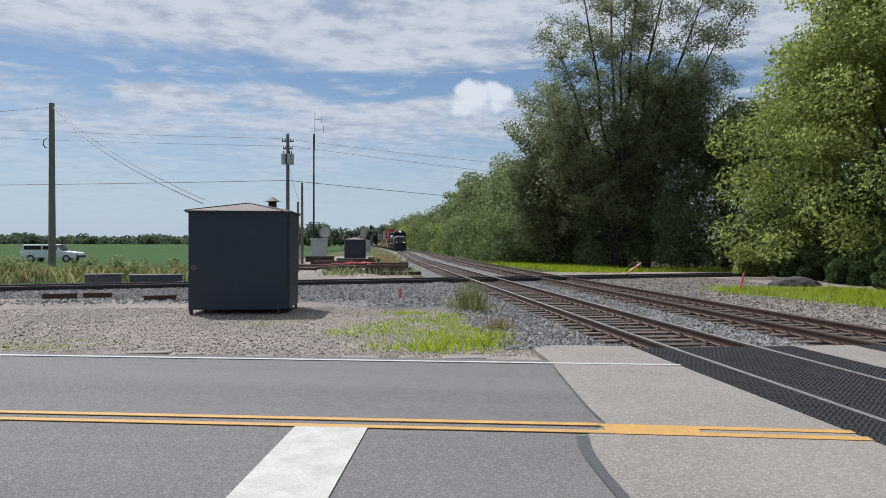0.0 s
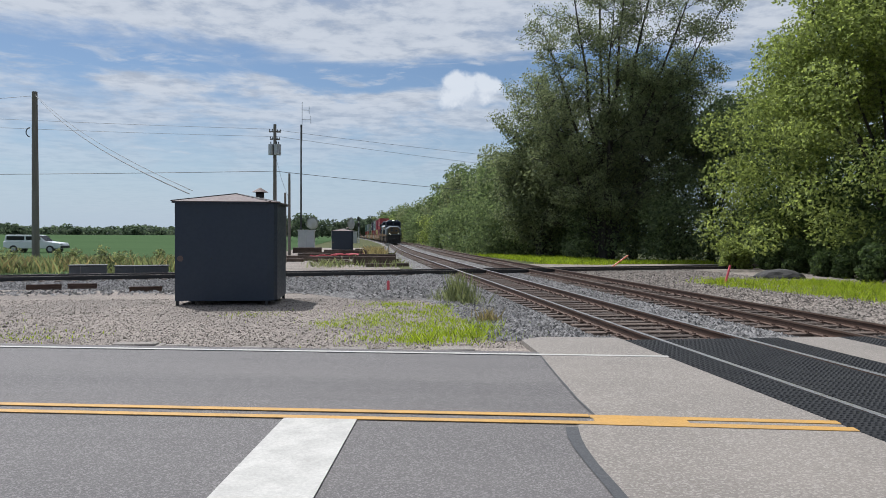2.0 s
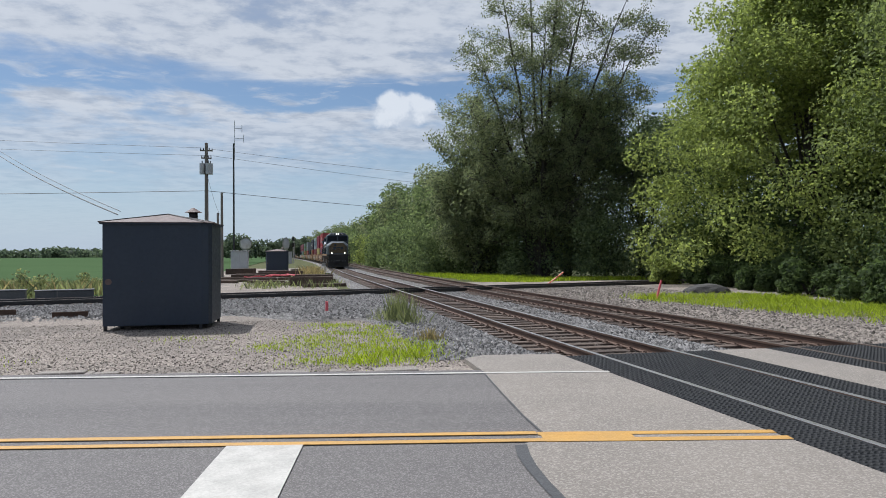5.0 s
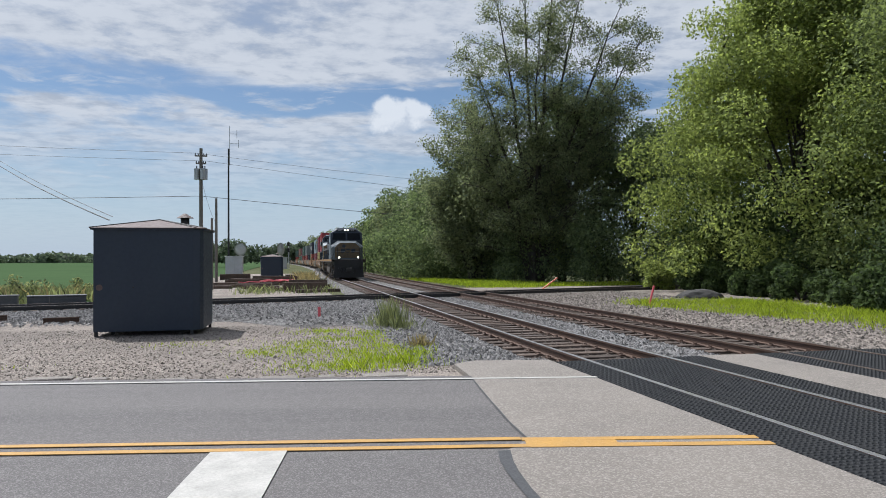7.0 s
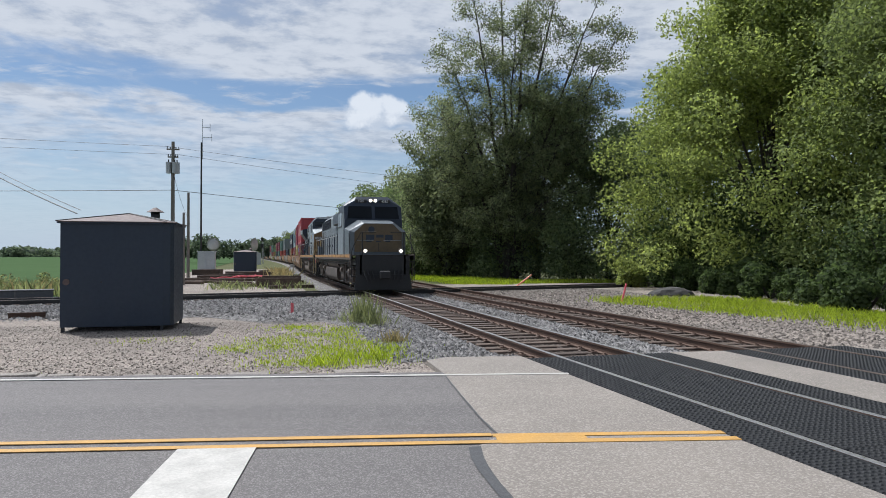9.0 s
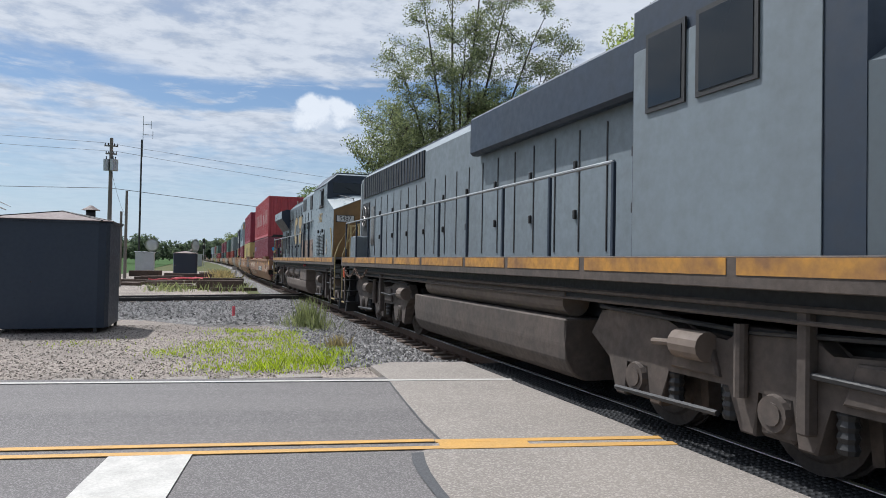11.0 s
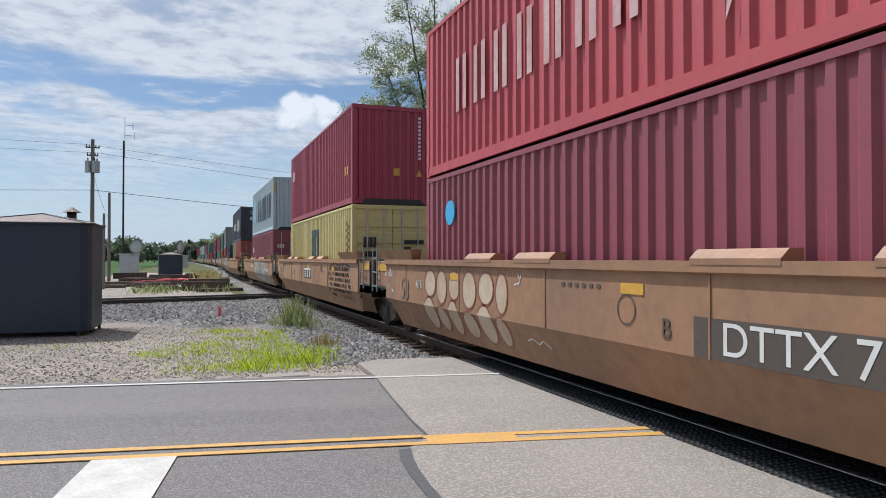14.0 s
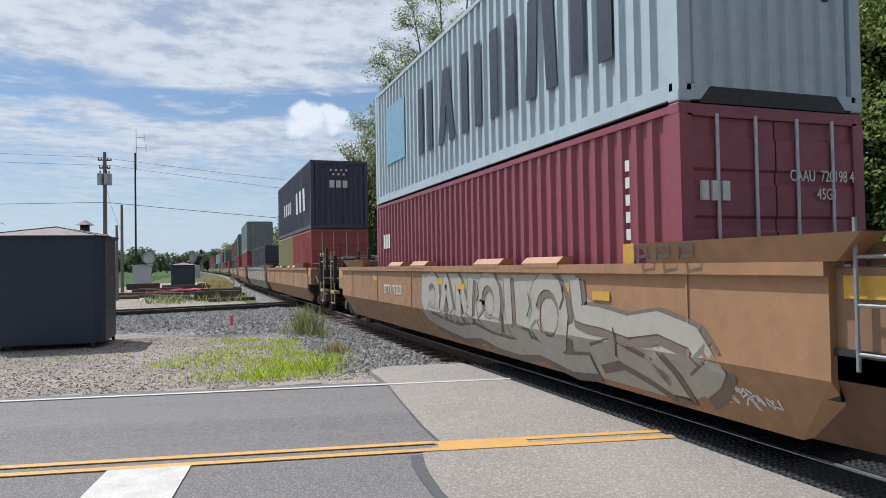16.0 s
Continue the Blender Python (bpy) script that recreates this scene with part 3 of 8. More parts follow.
# ---- crossing panels ----
def rubber_crossing(centre):
    top = anchor("rubber_crossing", centre, 0, 0, label="black rubber grade crossing panels between the rails", category="crossing panel", kind="structure")
    strips = [(-1.42, -0.80), (-0.66, 0.66), (0.80, 1.42)]
    y = -2.2
    knobs = []
    while y < 11.0:
        y1 = min(y + 1.83, 11.05)
        for x0, x1 in strips:
            part("rubber_panel", boxed(x0, x1, y + 0.006, y1 - 0.006, -0.3, 0.0, 0.008), RUBBER, top)
            nx, ny = int((x1 - x0) / 0.07), int((y1 - y) / 0.07)
            for i in range(nx):
                for j in range(ny):
                    if y + 0.05 + j * 0.07 > 2.0:
                        knobs.append((x0 + 0.04 + i * 0.07 + (j % 2) * 0.012, y + 0.05 + j * 0.07))
        y = y1
    verts, faces = [], []
    for kx, ky in knobs:
        n = len(verts)
        for dx, dy in ((-1, -1), (1, -1), (1, 1), (-1, 1)):
            verts.append((kx + dx * 0.02, ky + dy * 0.02, -0.001))
        for dx, dy in ((-1, -1), (1, -1), (1, 1), (-1, 1)):
            verts.append((kx + dx * 0.011, ky + dy * 0.011, 0.010))
        for i in range(4):
            faces.append((n + i, n + (i + 1) % 4, n + 4 + (i + 1) % 4, n + 4 + i))
        faces.append((n + 4, n + 5, n + 6, n + 7))
    ob = new("knobs", raw_mesh("knobs", verts, faces, RUBBER_KNOB))
    ob.parent = top
    tagged(ob, kind="stuff")


rubber_crossing(TRACK_1)
rubber_crossing(TRACK_2)


# ---- equipment hut in the yard ----
def hut(x, y, z, rz, w, d, h, label):
    top = anchor("equipment_hut", x, y, z, rz, label=label, category="hut")
    bm = bmesh.new()
    r = 0.22
    prof = [(-w / 2, -d / 2), (w / 2 - r, -d / 2), (w / 2 - r * 0.3, -d / 2 + r * 0.3), (w / 2, -d / 2 + r), (w / 2, d / 2), (-w / 2, d / 2)]
    prism(bm, prof, "z", 0.12, h)
    body = part("wall", bm, SHED_STEEL, top)
    part("drip_edge", prism(bmesh.new(), [(-w / 2 - 0.06, -d / 2 - 0.06), (w / 2 - r, -d / 2 - 0.06), (w / 2 + 0.05, -d / 2 + r), (w / 2 + 0.05, d / 2 + 0.05), (-w / 2 - 0.06, d / 2 + 0.05)], "z", h, h + 0.035), SHED_STEEL, top)
    bm = bmesh.new()
    eave = [(-w / 2 - 0.08, -d / 2 - 0.08), (w / 2 - r * 0.6, -d / 2 - 0.08), (w / 2 + 0.07, -d / 2 + r), (w / 2 + 0.07, d / 2 + 0.07), (-w / 2 - 0.08, d / 2 + 0.07)]
    ring = [bm.verts.new((a, b, h + 0.034)) for a, b in eave]
    ring2 = [bm.verts.new((a, b, h + 0.05)) for a, b in eave]
    apex = bm.verts.new((0.05, 0.1, h + 0.30))
    for i in range(5):
        bm.faces.new((ring[i], ring[(i + 1) % 5], ring2[(i + 1) % 5], ring2[i]))
        bm.faces.new((ring2[i], ring2[(i + 1) % 5], apex))
    bm.faces.new(ring[::-1])
    roof = part("roof", bm, SHED_ROOF, top, "faded brown hipped sheet roof")
    for a, b in eave[:4]:
        part("ridge", tube(bmesh.new(), [(a, b, h + 0.055), (0.05, 0.1, h + 0.31)], 0.014), BLACK, roof)
    bm = cyl(bmesh.new(), (w * 0.26, 0.25, h + 0.10), (w * 0.26, 0.25, h + 0.36), 0.11, n=16)
    vent = part("vent_pipe", bm, BLACK, top, "dark round roof vent", True)
    bm = cyl(bmesh.new(), (w * 0.26, 0.25, h + 0.36), (w * 0.26, 0.25, h + 0.48), 0.22, 0.03, n=16)
    part("vent_cap", bm, SHED_ROOF, vent, "conical vent cap")
    for lx, ly in ((-w / 2 + 0.05, -d / 2 + 0.05), (w / 2 - 0.25, -d / 2 + 0.05), (w / 2 - 0.05, d / 2 - 0.1), (-w / 2 + 0.05, d / 2 - 0.1), (-w / 2 + 0.32, -d / 2 + 0.5)):
        part("leg", boxed(lx - 0.035, lx + 0.035, ly - 0.035, ly + 0.035, -0.02, 0.16), BLACK, top)
    part("ring_mark", cyl(bmesh.new(), (-w / 2 + 0.13, -d / 2 - 0.012, h * 0.46), (-w / 2 + 0.13, -d / 2 + 0.002, h * 0.46), 0.075, n=14), SHED_ROOF, body, "dull round cover plate")
    part("latch", cyl(bmesh.new(), (-0.35, -d / 2 - 0.02, h * 0.46), (-0.35, -d / 2, h * 0.46), 0.02, n=8), BLACK, body)
    return top


hut(-3.22, 19.0, -0.075, -1.5, 2.49, 1.95, 2.58, "dark blue-black steel equipment hut with brown hipped roof")
hut(-1.35, 77.0, -0.14, 3, 2.3, 2.3, 2.25, "small dark steel relay hut beside the line")


# ---- poles, wires and masts ----
def pole(name, x, y, h, r, label, arms=(), cans=0):
    top = anchor(name, x, y, -0.2, label=label, category="pole")
    part("shaft", cyl(bmesh.new(), (0, 0, -0.2), (0, 0, h), r, r * 0.7, 12), WOOD_POLE, top, smooth=False)
    for z, half in arms:
        part("cross_arm", boxed(-half, half, -0.06, 0.06, z - 0.06, z + 0.06, 0.01), WOOD_POLE, top)
        for k in (-0.9, -0.45, 0.45, 0.9):
            part("insulator", cyl(bmesh.new(), (k * half, 0, z + 0.06), (k * half, 0, z + 0.24), 0.05, 0.03, 8), BLACK, top)
    for i in range(cans):
        a = radians(20 + 140 * i)
        cx, cy = 0.38 * math.cos(a), -0.38 * abs(math.sin(a))
        can = part("transformer", cyl(bmesh.new(), (cx, cy, h - 2.9), (cx, cy, h - 1.9), 0.24, n=14), GALV, top, "grey transformer can")
        part("bushing", cyl(bmesh.new(), (cx, cy, h - 1.9), (cx, cy, h - 1.65), 0.05, n=8), BLACK, can)
    return top


P1, P2, P3 = Vector((-24.0, 56, 0)), Vector((-7.5, 67, 0)), Vector((-5.83, 63.4, 0))
pole("utility_pole", P1.x, P1.y, 12.6, 0.27, "tall weathered wooden utility pole by the field")
pole("utility_pole", P2.x, P2.y, 12.3, 0.20, "wooden utility pole with grey transformer cans", ((11.6, 0.55), (10.9, 0.45)), 3)
pole("utility_pole", P3.x, P3.y, 7.4, 0.14, "short dark wooden pole in the yard")
pole("utility_pole", -4.6, 47, 4.7, 0.10, "short dark wooden post behind the hut")
bm = bmesh.new()
tagged(mesh_object("meter_ring", tube(bm, [(P1.x - 0.2 - 0.3 * math.sin(a * 0.5), P1.y - 0.3, 9.3 + 0.35 * math.cos(a * 0.5)) for a in range(0, 7)], 0.04), WIRE), "coil of black cable on a pole", "cable coil")


def wire(a, b, sag, r=0.014, name="overhead_wire"):
    pts = []
    for i in range(19):
        t = i / 18
        p = Vector(a).lerp(Vector(b), t)
        p.z -= sag * 4 * t * (1 - t)
        pts.append(p)
    tagged(mesh_object(name, tube(bmesh.new(), pts, r, 4), WIRE), "thin dark overhead wire sagging between poles", "wire", "overhead wires")


for dz, dx in ((11.85, -0.5), (11.15, 0.4)):
    wire((P2.x + dx, P2.y, dz - 0.2), (-75, 52 + dx, dz - 0.2), 0.5)
    wire((P2.x + dx, P2.y, dz - 0.2), (60, 92 + dx, dz + (-1.6 if dz > 11.5 else -2.6)), 0.7)
wire((P2.x, P2.y, 7.7), (-75, 50, 5.0), 0.3, 0.024)
wire((P2.x, P2.y, 7.7), (60, 95, 5.6), 0.5, 0.024)
wire((P1.x, P1.y, 12.2), (-4.4, 19.2, 2.8), 0.6, 0.016)
wire((P1.x, P1.y, 12.2), (-5.5, 24.5, 3.2), 0.5, 0.012)
wire((P1.x, P1.y, 12.1), (-60, 50, 8.5), 0.5, 0.016)
wire((P2.x, P2.y, 9.5), (P3.x, P3.y, 5.0), 0.5, 0.014)

top = anchor("radio_mast", -6.65, 88, -0.2, label="slim dark radio mast with a whip antenna", category="mast")
part("shaft", cyl(bmesh.new(), (0, 0, 0), (0, 0, 15.6), 0.12, 0.09, 10), BLACK, top)
part("whip", cyl(bmesh.new(), (0.12, 0, 13.6), (0.12, 0, 18.4), 0.035, n=6), GALV, top)
for z, l in ((17.4, 0.9), (16.2, 1.1)):
    part("antenna_arm", boxed(0.1, 0.1 + l, -0.03, 0.03, z, z + 0.05), GALV, top)
    part("antenna_rod", boxed(0.05 + l, 0.11 + l, -0.03, 0.03, z - 0.45, z + 0.5), GALV, top)

top = anchor("relay_cabinet", -5.9, 87, -0.14, label="silver metal relay cabinet on a dusty yard", category="cabinet")
cab = part("body", boxed(-1.0, 1.0, -0.7, 0.7, 0.1, 2.35, 0.02), GALV, top)
for k in (-0.95, 0.02):
    part("door", boxed(k + 0.02, k + 0.91, -0.73, -0.70, 0.2, 2.2, 0.008), GALV, cab)
part("roof", boxed(-1.1, 1.1, -0.8, 0.8, 2.35, 2.44, 0.02), GALV, top)
part("plinth", boxed(-1.05, 1.05, -0.75, 0.75, -0.02, 0.1), CONCRETE, top)


def dish(x, y, h, turn, label):
    top = anchor("satellite_dish", x, y, -0.2, turn, label=label, category="dish")
    part("post", cyl(bmesh.new(), (0, 0, 0), (0, 0, h), 0.06, n=8), BLACK, top)
    bm = bmesh.new()
    n, rings = 18, 4
    vs = [[bm.verts.new((r * math.cos(2 * math.pi * i / n), -0.3 + 0.25 * r * r, h + r * math.sin(2 * math.pi * i / n))) for i in range(n)] for r in (0.1, 0.4, 0.7, 0.95)]
    for a, b in zip(vs, vs[1:]):
        for i in range(n):
            bm.faces.new((a[i], a[(i + 1) % n], b[(i + 1) % n], b[i]))
    bm.faces.new(vs[0])
    bmesh.ops.solidify(bm, geom=bm.faces[:], thickness=0.03)
    part("reflector", bm, GALV, top, "dull grey dish", True)


dish(-6.3, 105, 3.6, 20, "grey satellite dish on a post facing the yard")
dish(-0.6, 105, 3.6, 55, "grey satellite dish on a post turned aside")

top = anchor("signal_mast", 0.9, 165, -0.2, label="black two-head railway signal on a slim mast", category="signal")
part("mast", cyl(bmesh.new(), (0, 0, 0), (0, 0, 6.0), 0.08, n=8), GALV, top)
for z in (4.3, 5.7):
    hd = part("signal_head", boxed(-0.28, 0.28, -0.12, 0.12, z - 0.45, z + 0.45, 0.03), BLACK, top)
    part("hood", cyl(bmesh.new(), (0, -0.3, z), (0, -0.12, z), 0.14, n=10), BLACK, hd)
part("ladder", tube(bmesh.new(), [(0.3, 0.1, 0), (0.3, 0.1, 5.2)], 0.03), GALV, top)
top = anchor("relay_cabinet", 0.1, 160, -0.2, label="white lineside relay box at the signal", category="cabinet")
part("body", boxed(-0.5, 0.5, -0.4, 0.4, 0, 2.6, 0.02), GALV, top)
part("roof", boxed(-0.6, 0.6, -0.5, 0.5, 2.6, 2.68, 0.02), GALV, top)
top = anchor("switch_stand", 3.3, 68, -0.2, label="low white switch stand beside the rails", category="switch stand")
part("post", boxed(-0.05, 0.05, -0.05, 0.05, 0, 1.0), LINE_WHITE, top)
part("target", boxed(-0.32, 0.05, -0.02, 0.02, 0.85, 1.15, 0.01), LINE_WHITE, top)
part("base", boxed(-0.3, 0.5, -0.25, 0.25, 0, 0.18, 0.02), BLACK, top)


# ---- yard clutter ----
BLOCK_GREY = material("dirty_block", (0.15, 0.15, 0.15), (0.085, 0.085, 0.085), 0.9, grain=12, stain=2, amount=0.6, bump=0.3)


def concrete_box(x, y, w):
    top = anchor("cable_trough", x, y, -0.16, 14.6, label="weathered dark grey concrete trough beside the crossing track", category="trough", group="concrete troughs")
    b = part("body", boxed(-w / 2, w / 2, -0.35, 0.35, 0, 0.42, 0.02), BLOCK_GREY, top)
    part("joint", boxed(-0.3, -0.27, -0.36, -0.33, 0.02, 0.42), CONCRETE, b)
    part("lid", boxed(-w / 2 - 0.03, w / 2 + 0.03, -0.38, 0.38, 0.42, 0.47, 0.01), BLOCK_GREY, top)


concrete_box(-9.5, 32.6, 2.2)
concrete_box(-7.3, 33.6, 1.0)
concrete_box(-12.0, 33.2, 1.5)
rnd = random.Random(9)
for i in range(26):
    x, y = rnd.uniform(-6, 2.2), rnd.uniform(41, 74)
    if x > -3.2 and y > 70:
        continue
    top = anchor("old_tie", x, y, -0.14, rnd.uniform(-25, 25), label="discarded dark timber tie lying in the yard", category="timber", group="old ties")
    n = rnd.choice((1, 1, 2, 3))
    part("timber", boxed(-1.3, 1.3, -0.12, 0.12, 0, 0.18 * n + 0.02, 0.02), TIE, top)
for i in range(3):
    x, y = rnd.uniform(-10, -5), rnd.uniform(22, 24)
    top = anchor("old_rail", x, y, -0.075, rnd.uniform(-12, 22), label="rusty scrap rail lying on the gravel", category="rail", group="scrap rails")
    l = rnd.uniform(0.3, 0.7)
    prof = [(a * 0.8, b + 0.17) for a, b in rail_profile()]
    part("rail", prism(bmesh.new(), prof, "x", -l, l), RAIL, top)
for k, (x0, y0, x1, y1) in enumerate(((-3.0, 58, 0.2, 60), (-2.4, 56, 0.8, 59.5), (-3.4, 54, -0.6, 58.5), (-1.8, 60, 1.0, 57.5))):
    pts = [(x0 + (x1 - x0) * i / 8, y0 + (y1 - y0) * i / 8 + 0.3 * math.sin(i + k), 0.05 + 0.10 * math.sin(i * 1.1 + k) ** 2) for i in range(9)]
    tagged(mesh_object("conduit", tube(bmesh.new(), pts, 0.045, 6), PINK), "red plastic conduit lying in the yard", "conduit", "conduits")


def marker(x, y, h, lean, mat, label):
    top = anchor("marker_stake", x, y, -0.16, label=label, category="stake")
    part("stake", cyl(bmesh.new(), (0, 0, 0), (h * math.sin(radians(lean)), 0, h * math.cos(radians(lean))), 0.045, n=8), mat, top)
    return top


marker(1.05, 22.3, 0.42, 0, PINK, "short red marker stake in the ballast")
marker(14.6, 25.9, 0.80, 16, PINK, "leaning pink marker stake by the grass")
marker(15.0, 39.4, 1.35, 55, ORANGE, "orange pipe leaning over in the grass")
HEAP = material("dark_gravel_heap", (0.075, 0.070, 0.065), (0.04, 0.038, 0.035), 0.95, grain=14, stain=1.5, amount=0.7, bump=0.9, bump_scale=20)
top = anchor("gravel_heap", 19.3, 29.5, -0.2, label="low heap of dark gravel by the trees", category="heap", kind="stuff")
bm = bmesh.new()
bmesh.ops.create_icosphere(bm, subdivisions=3, radius=1)
for v in bm.verts:
    v.co = Vector((v.co.x * 1.7, v.co.y * 1.0, max(v.co.z, -0.1) * 0.62)) * (1 + 0.12 * noise.noise(v.co * 3))
part("heap", bm, HEAP, top)
top.scale = (0.7, 0.7, 0.75)


# ---- pickup parked by the field ----
def pickup(x, y, rz):
    top = anchor("pickup_truck", x, y, -0.24, rz, label="white pickup with a cap over its bed", category="truck")
    bm = bmesh.new()
    side = [(-2.75, 0.45), (2.7, 0.45), (2.75, 0.75), (2.65, 1.0), (1.45, 1.12), (1.2, 1.15), (-2.75, 1.15)]
    prism(bm, side, "y", -0.95, 0.95)
    bmesh.ops.bevel(bm, geom=bm.edges[:], offset=0.05, segments=1, affect="EDGES")
    body = part("body", bm, WHITE_CAR, top)
    bm = bmesh.new()
    prism(bm, [(-2.7, 1.13), (1.25, 1.13), (0.55, 1.75), (0.3, 1.80), (-2.55, 1.80)], "y", -0.86, 0.86)
    bmesh.ops.bevel(bm, geom=bm.edges[:], offset=0.05, segments=1, affect="EDGES")
    part("cab", bm, WHITE_CAR, top)
    for x0, x1 in ((-2.45, -0.75), (-0.6, 0.15), (0.22, 0.8)):
        for s in (-1, 1):
            part("side_window", boxed(x0, x1, s * 0.872 - 0.012, s * 0.872 + 0.012, 1.28, 1.66, 0.01), GLASS, top)
    bm = bmesh.new()
    bm.faces.new([bm.verts.new(p) for p in ((1.24, -0.75, 1.2), (1.24, 0.75, 1.2), (0.62, 0.72, 1.74), (0.62, -0.72, 1.74))])
    bmesh.ops.solidify(bm, geom=bm.faces[:], thickness=0.02)
    part("windscreen", bm, GLASS, top)
    for wx in (-1.75, 1.75):
        for s in (-1, 1):
            w = part("wheel", cyl(bmesh.new(), (wx, s * 0.98, 0.38), (wx, s * 0.72, 0.38), 0.38, n=20), BLACK, top)
            part("rim", cyl(bmesh.new(), (wx, s * 0.985, 0.38), (wx, s * 0.95, 0.38), 0.22, n=14), GALV, w)
    part("bumper", boxed(2.68, 2.84, -0.85, 0.85, 0.5, 0.72, 0.03), BLACK, top)
    part("headlight", boxed(2.68, 2.78, -0.85, -0.55, 0.8, 0.95, 0.02), GALV, top)


pickup(-31.6, 74.0, -4)


# ---- foliage ----
rng = np.random.default_rng(11)


def leaves(blobs, count, size, flat=0.35):
    """Loose leaves spread through blobs (centre, radius), as (n, 4, 3)."""
    c = np.array([b[0] for b in blobs], float)
    r = np.array([b[1] for b in blobs], float)
    pick = rng.choice(len(blobs), count, p=r ** 2 / (r ** 2).sum())
    d = rng.normal(size=(count, 3))
    d /= np.linalg.norm(d, axis=1)[:, None]
    rad = r[pick] * (0.35 + 0.75 * rng.random(count) ** 0.6)
    p = c[pick] + d * rad[:, None] * (1, 1, 0.8)
    nrm = d * 0.5 + rng.normal(size=(count, 3)) * 0.7 + (0, 0, flat)
    nrm /= np.linalg.norm(nrm, axis=1)[:, None]
    a = np.cross(nrm, rng.normal(size=(count, 3)))
    a /= np.linalg.norm(a, axis=1)[:, None]
    b = np.cross(nrm, a)
    s = size * rng.uniform(0.6, 1.3, count)[:, None]
    bend_up = nrm * s * 0.12
    return np.stack([p - a * s * 0.5, p + b * s * 0.30 + bend_up, p + a * s * 0.5, p - b * s * 0.30 + bend_up], 1)


def tree(x, y, h, radius, low, mat, count, size, label, limbs=9, spread=0.55, puff=1.5, name="tree", trunk=0.35, seed=1, fill=3.2, dome=(0.58, 0.5), cone=0.0):
    rnd = random.Random(seed)
    top = anchor(name, x, y, -0.2, label=label, category="tree")

    def girth(f):
        u = abs((f - dome[0]) / dome[1])
        return max(0.08, 1 - u ** cone) if cone and f > dome[0] else math.sqrt(max(0.06, 1 - u ** 2))
    bm = bmesh.new()
    fork = h * low + 0.6
    lean = rnd.uniform(-0.3, 0.3)
    cyl(bm, (0, 0, -0.3), (lean * 0.5, 0, fork), trunk, trunk * 0.7, 10)
    cyl(bm, (lean * 0.5, 0, fork), (lean, 0.2, h * 0.9), trunk * 0.66, 0.05, 8)
    blobs = [((lean, 0.2, h * (0.70 + 0.06 * k)), puff * rnd.uniform(0.6, 0.95)) for k in range(4)]
    for i in range(limbs):
        az = 2 * math.pi * (i + rnd.uniform(0, 0.8)) / limbs
        z0 = fork * rnd.uniform(0.75, 1.0) + h * 0.25 * (i % 3) / 3
        tip_h = h * rnd.uniform(0.55, 0.97)
        reach = radius * rnd.uniform(0.4, 0.95) * girth(tip_h / h)
        base = Vector((lean * 0.5, 0, z0))
        tip = Vector((reach * math.cos(az), reach * math.sin(az), tip_h))
        mid = base.lerp(tip, 0.5) + Vector((0, 0, -h * 0.03 + spread * 0.6))
        cyl(bm, base, mid, trunk * 0.26, trunk * 0.15, 6)
        cyl(bm, mid, tip, trunk * 0.15, 0.02, 6)
        for k in range(4):
            q = mid.lerp(tip, 0.2 + 0.27 * k)
            for j in range(2):
                off = Vector([max(-1.1, min(1.1, rnd.gauss(0, s))) for s in (1, 1, 0.7)]) * puff * 0.7
                b = q + off
                blobs.append((tuple(b), puff * rnd.uniform(0.45, 1.0)))
                cyl(bm, q, b, trunk * 0.09, 0.012, 5)
    for i in range(int(limbs * fill)):
        az, zz = rnd.uniform(0, 2 * math.pi), rnd.uniform(h * low, h * 0.9)
        rr = radius * rnd.uniform(0.55, 0.98) * girth(zz / h)
        blobs.append(((rr * math.cos(az), rr * math.sin(az), zz), puff * rnd.uniform(0.5, 1.0)))
    part("trunk", bm, BARK, top)
    cr = new("crown", quads_mesh("crown", leaves(blobs, count, size), mat))
    cr.parent = top
    return top


def shrub(x, y, w, h, mat, count, size, label, name="shrub", seed=1):
    rnd = random.Random(seed)
    top = anchor(name, x, y, -0.2, label=label, category="shrub")
    bm = bmesh.new()
    blobs = []
    for i in range(7):
        az = rnd.uniform(0, 2 * math.pi)
        tip = (w * 0.5 * math.cos(az) * rnd.uniform(0.3, 1), w * 0.5 * math.sin(az) * rnd.uniform(0.3, 1), h * rnd.uniform(0.4, 0.85))
        cyl(bm, (0, 0, 0), tip, 0.05, 0.01, 5)
        blobs.append((tip, min(w, h) * rnd.uniform(0.22, 0.38)))
        blobs.append(((tip[0] * 1.1, tip[1] * 1.1, tip[2] * 0.35), min(w, h) * rnd.uniform(0.2, 0.34)))
    part("stem", bm, BARK, top)
    cr = new("crown", quads_mesh("crown", leaves(blobs, count, size), mat))
    cr.parent = top
    return top


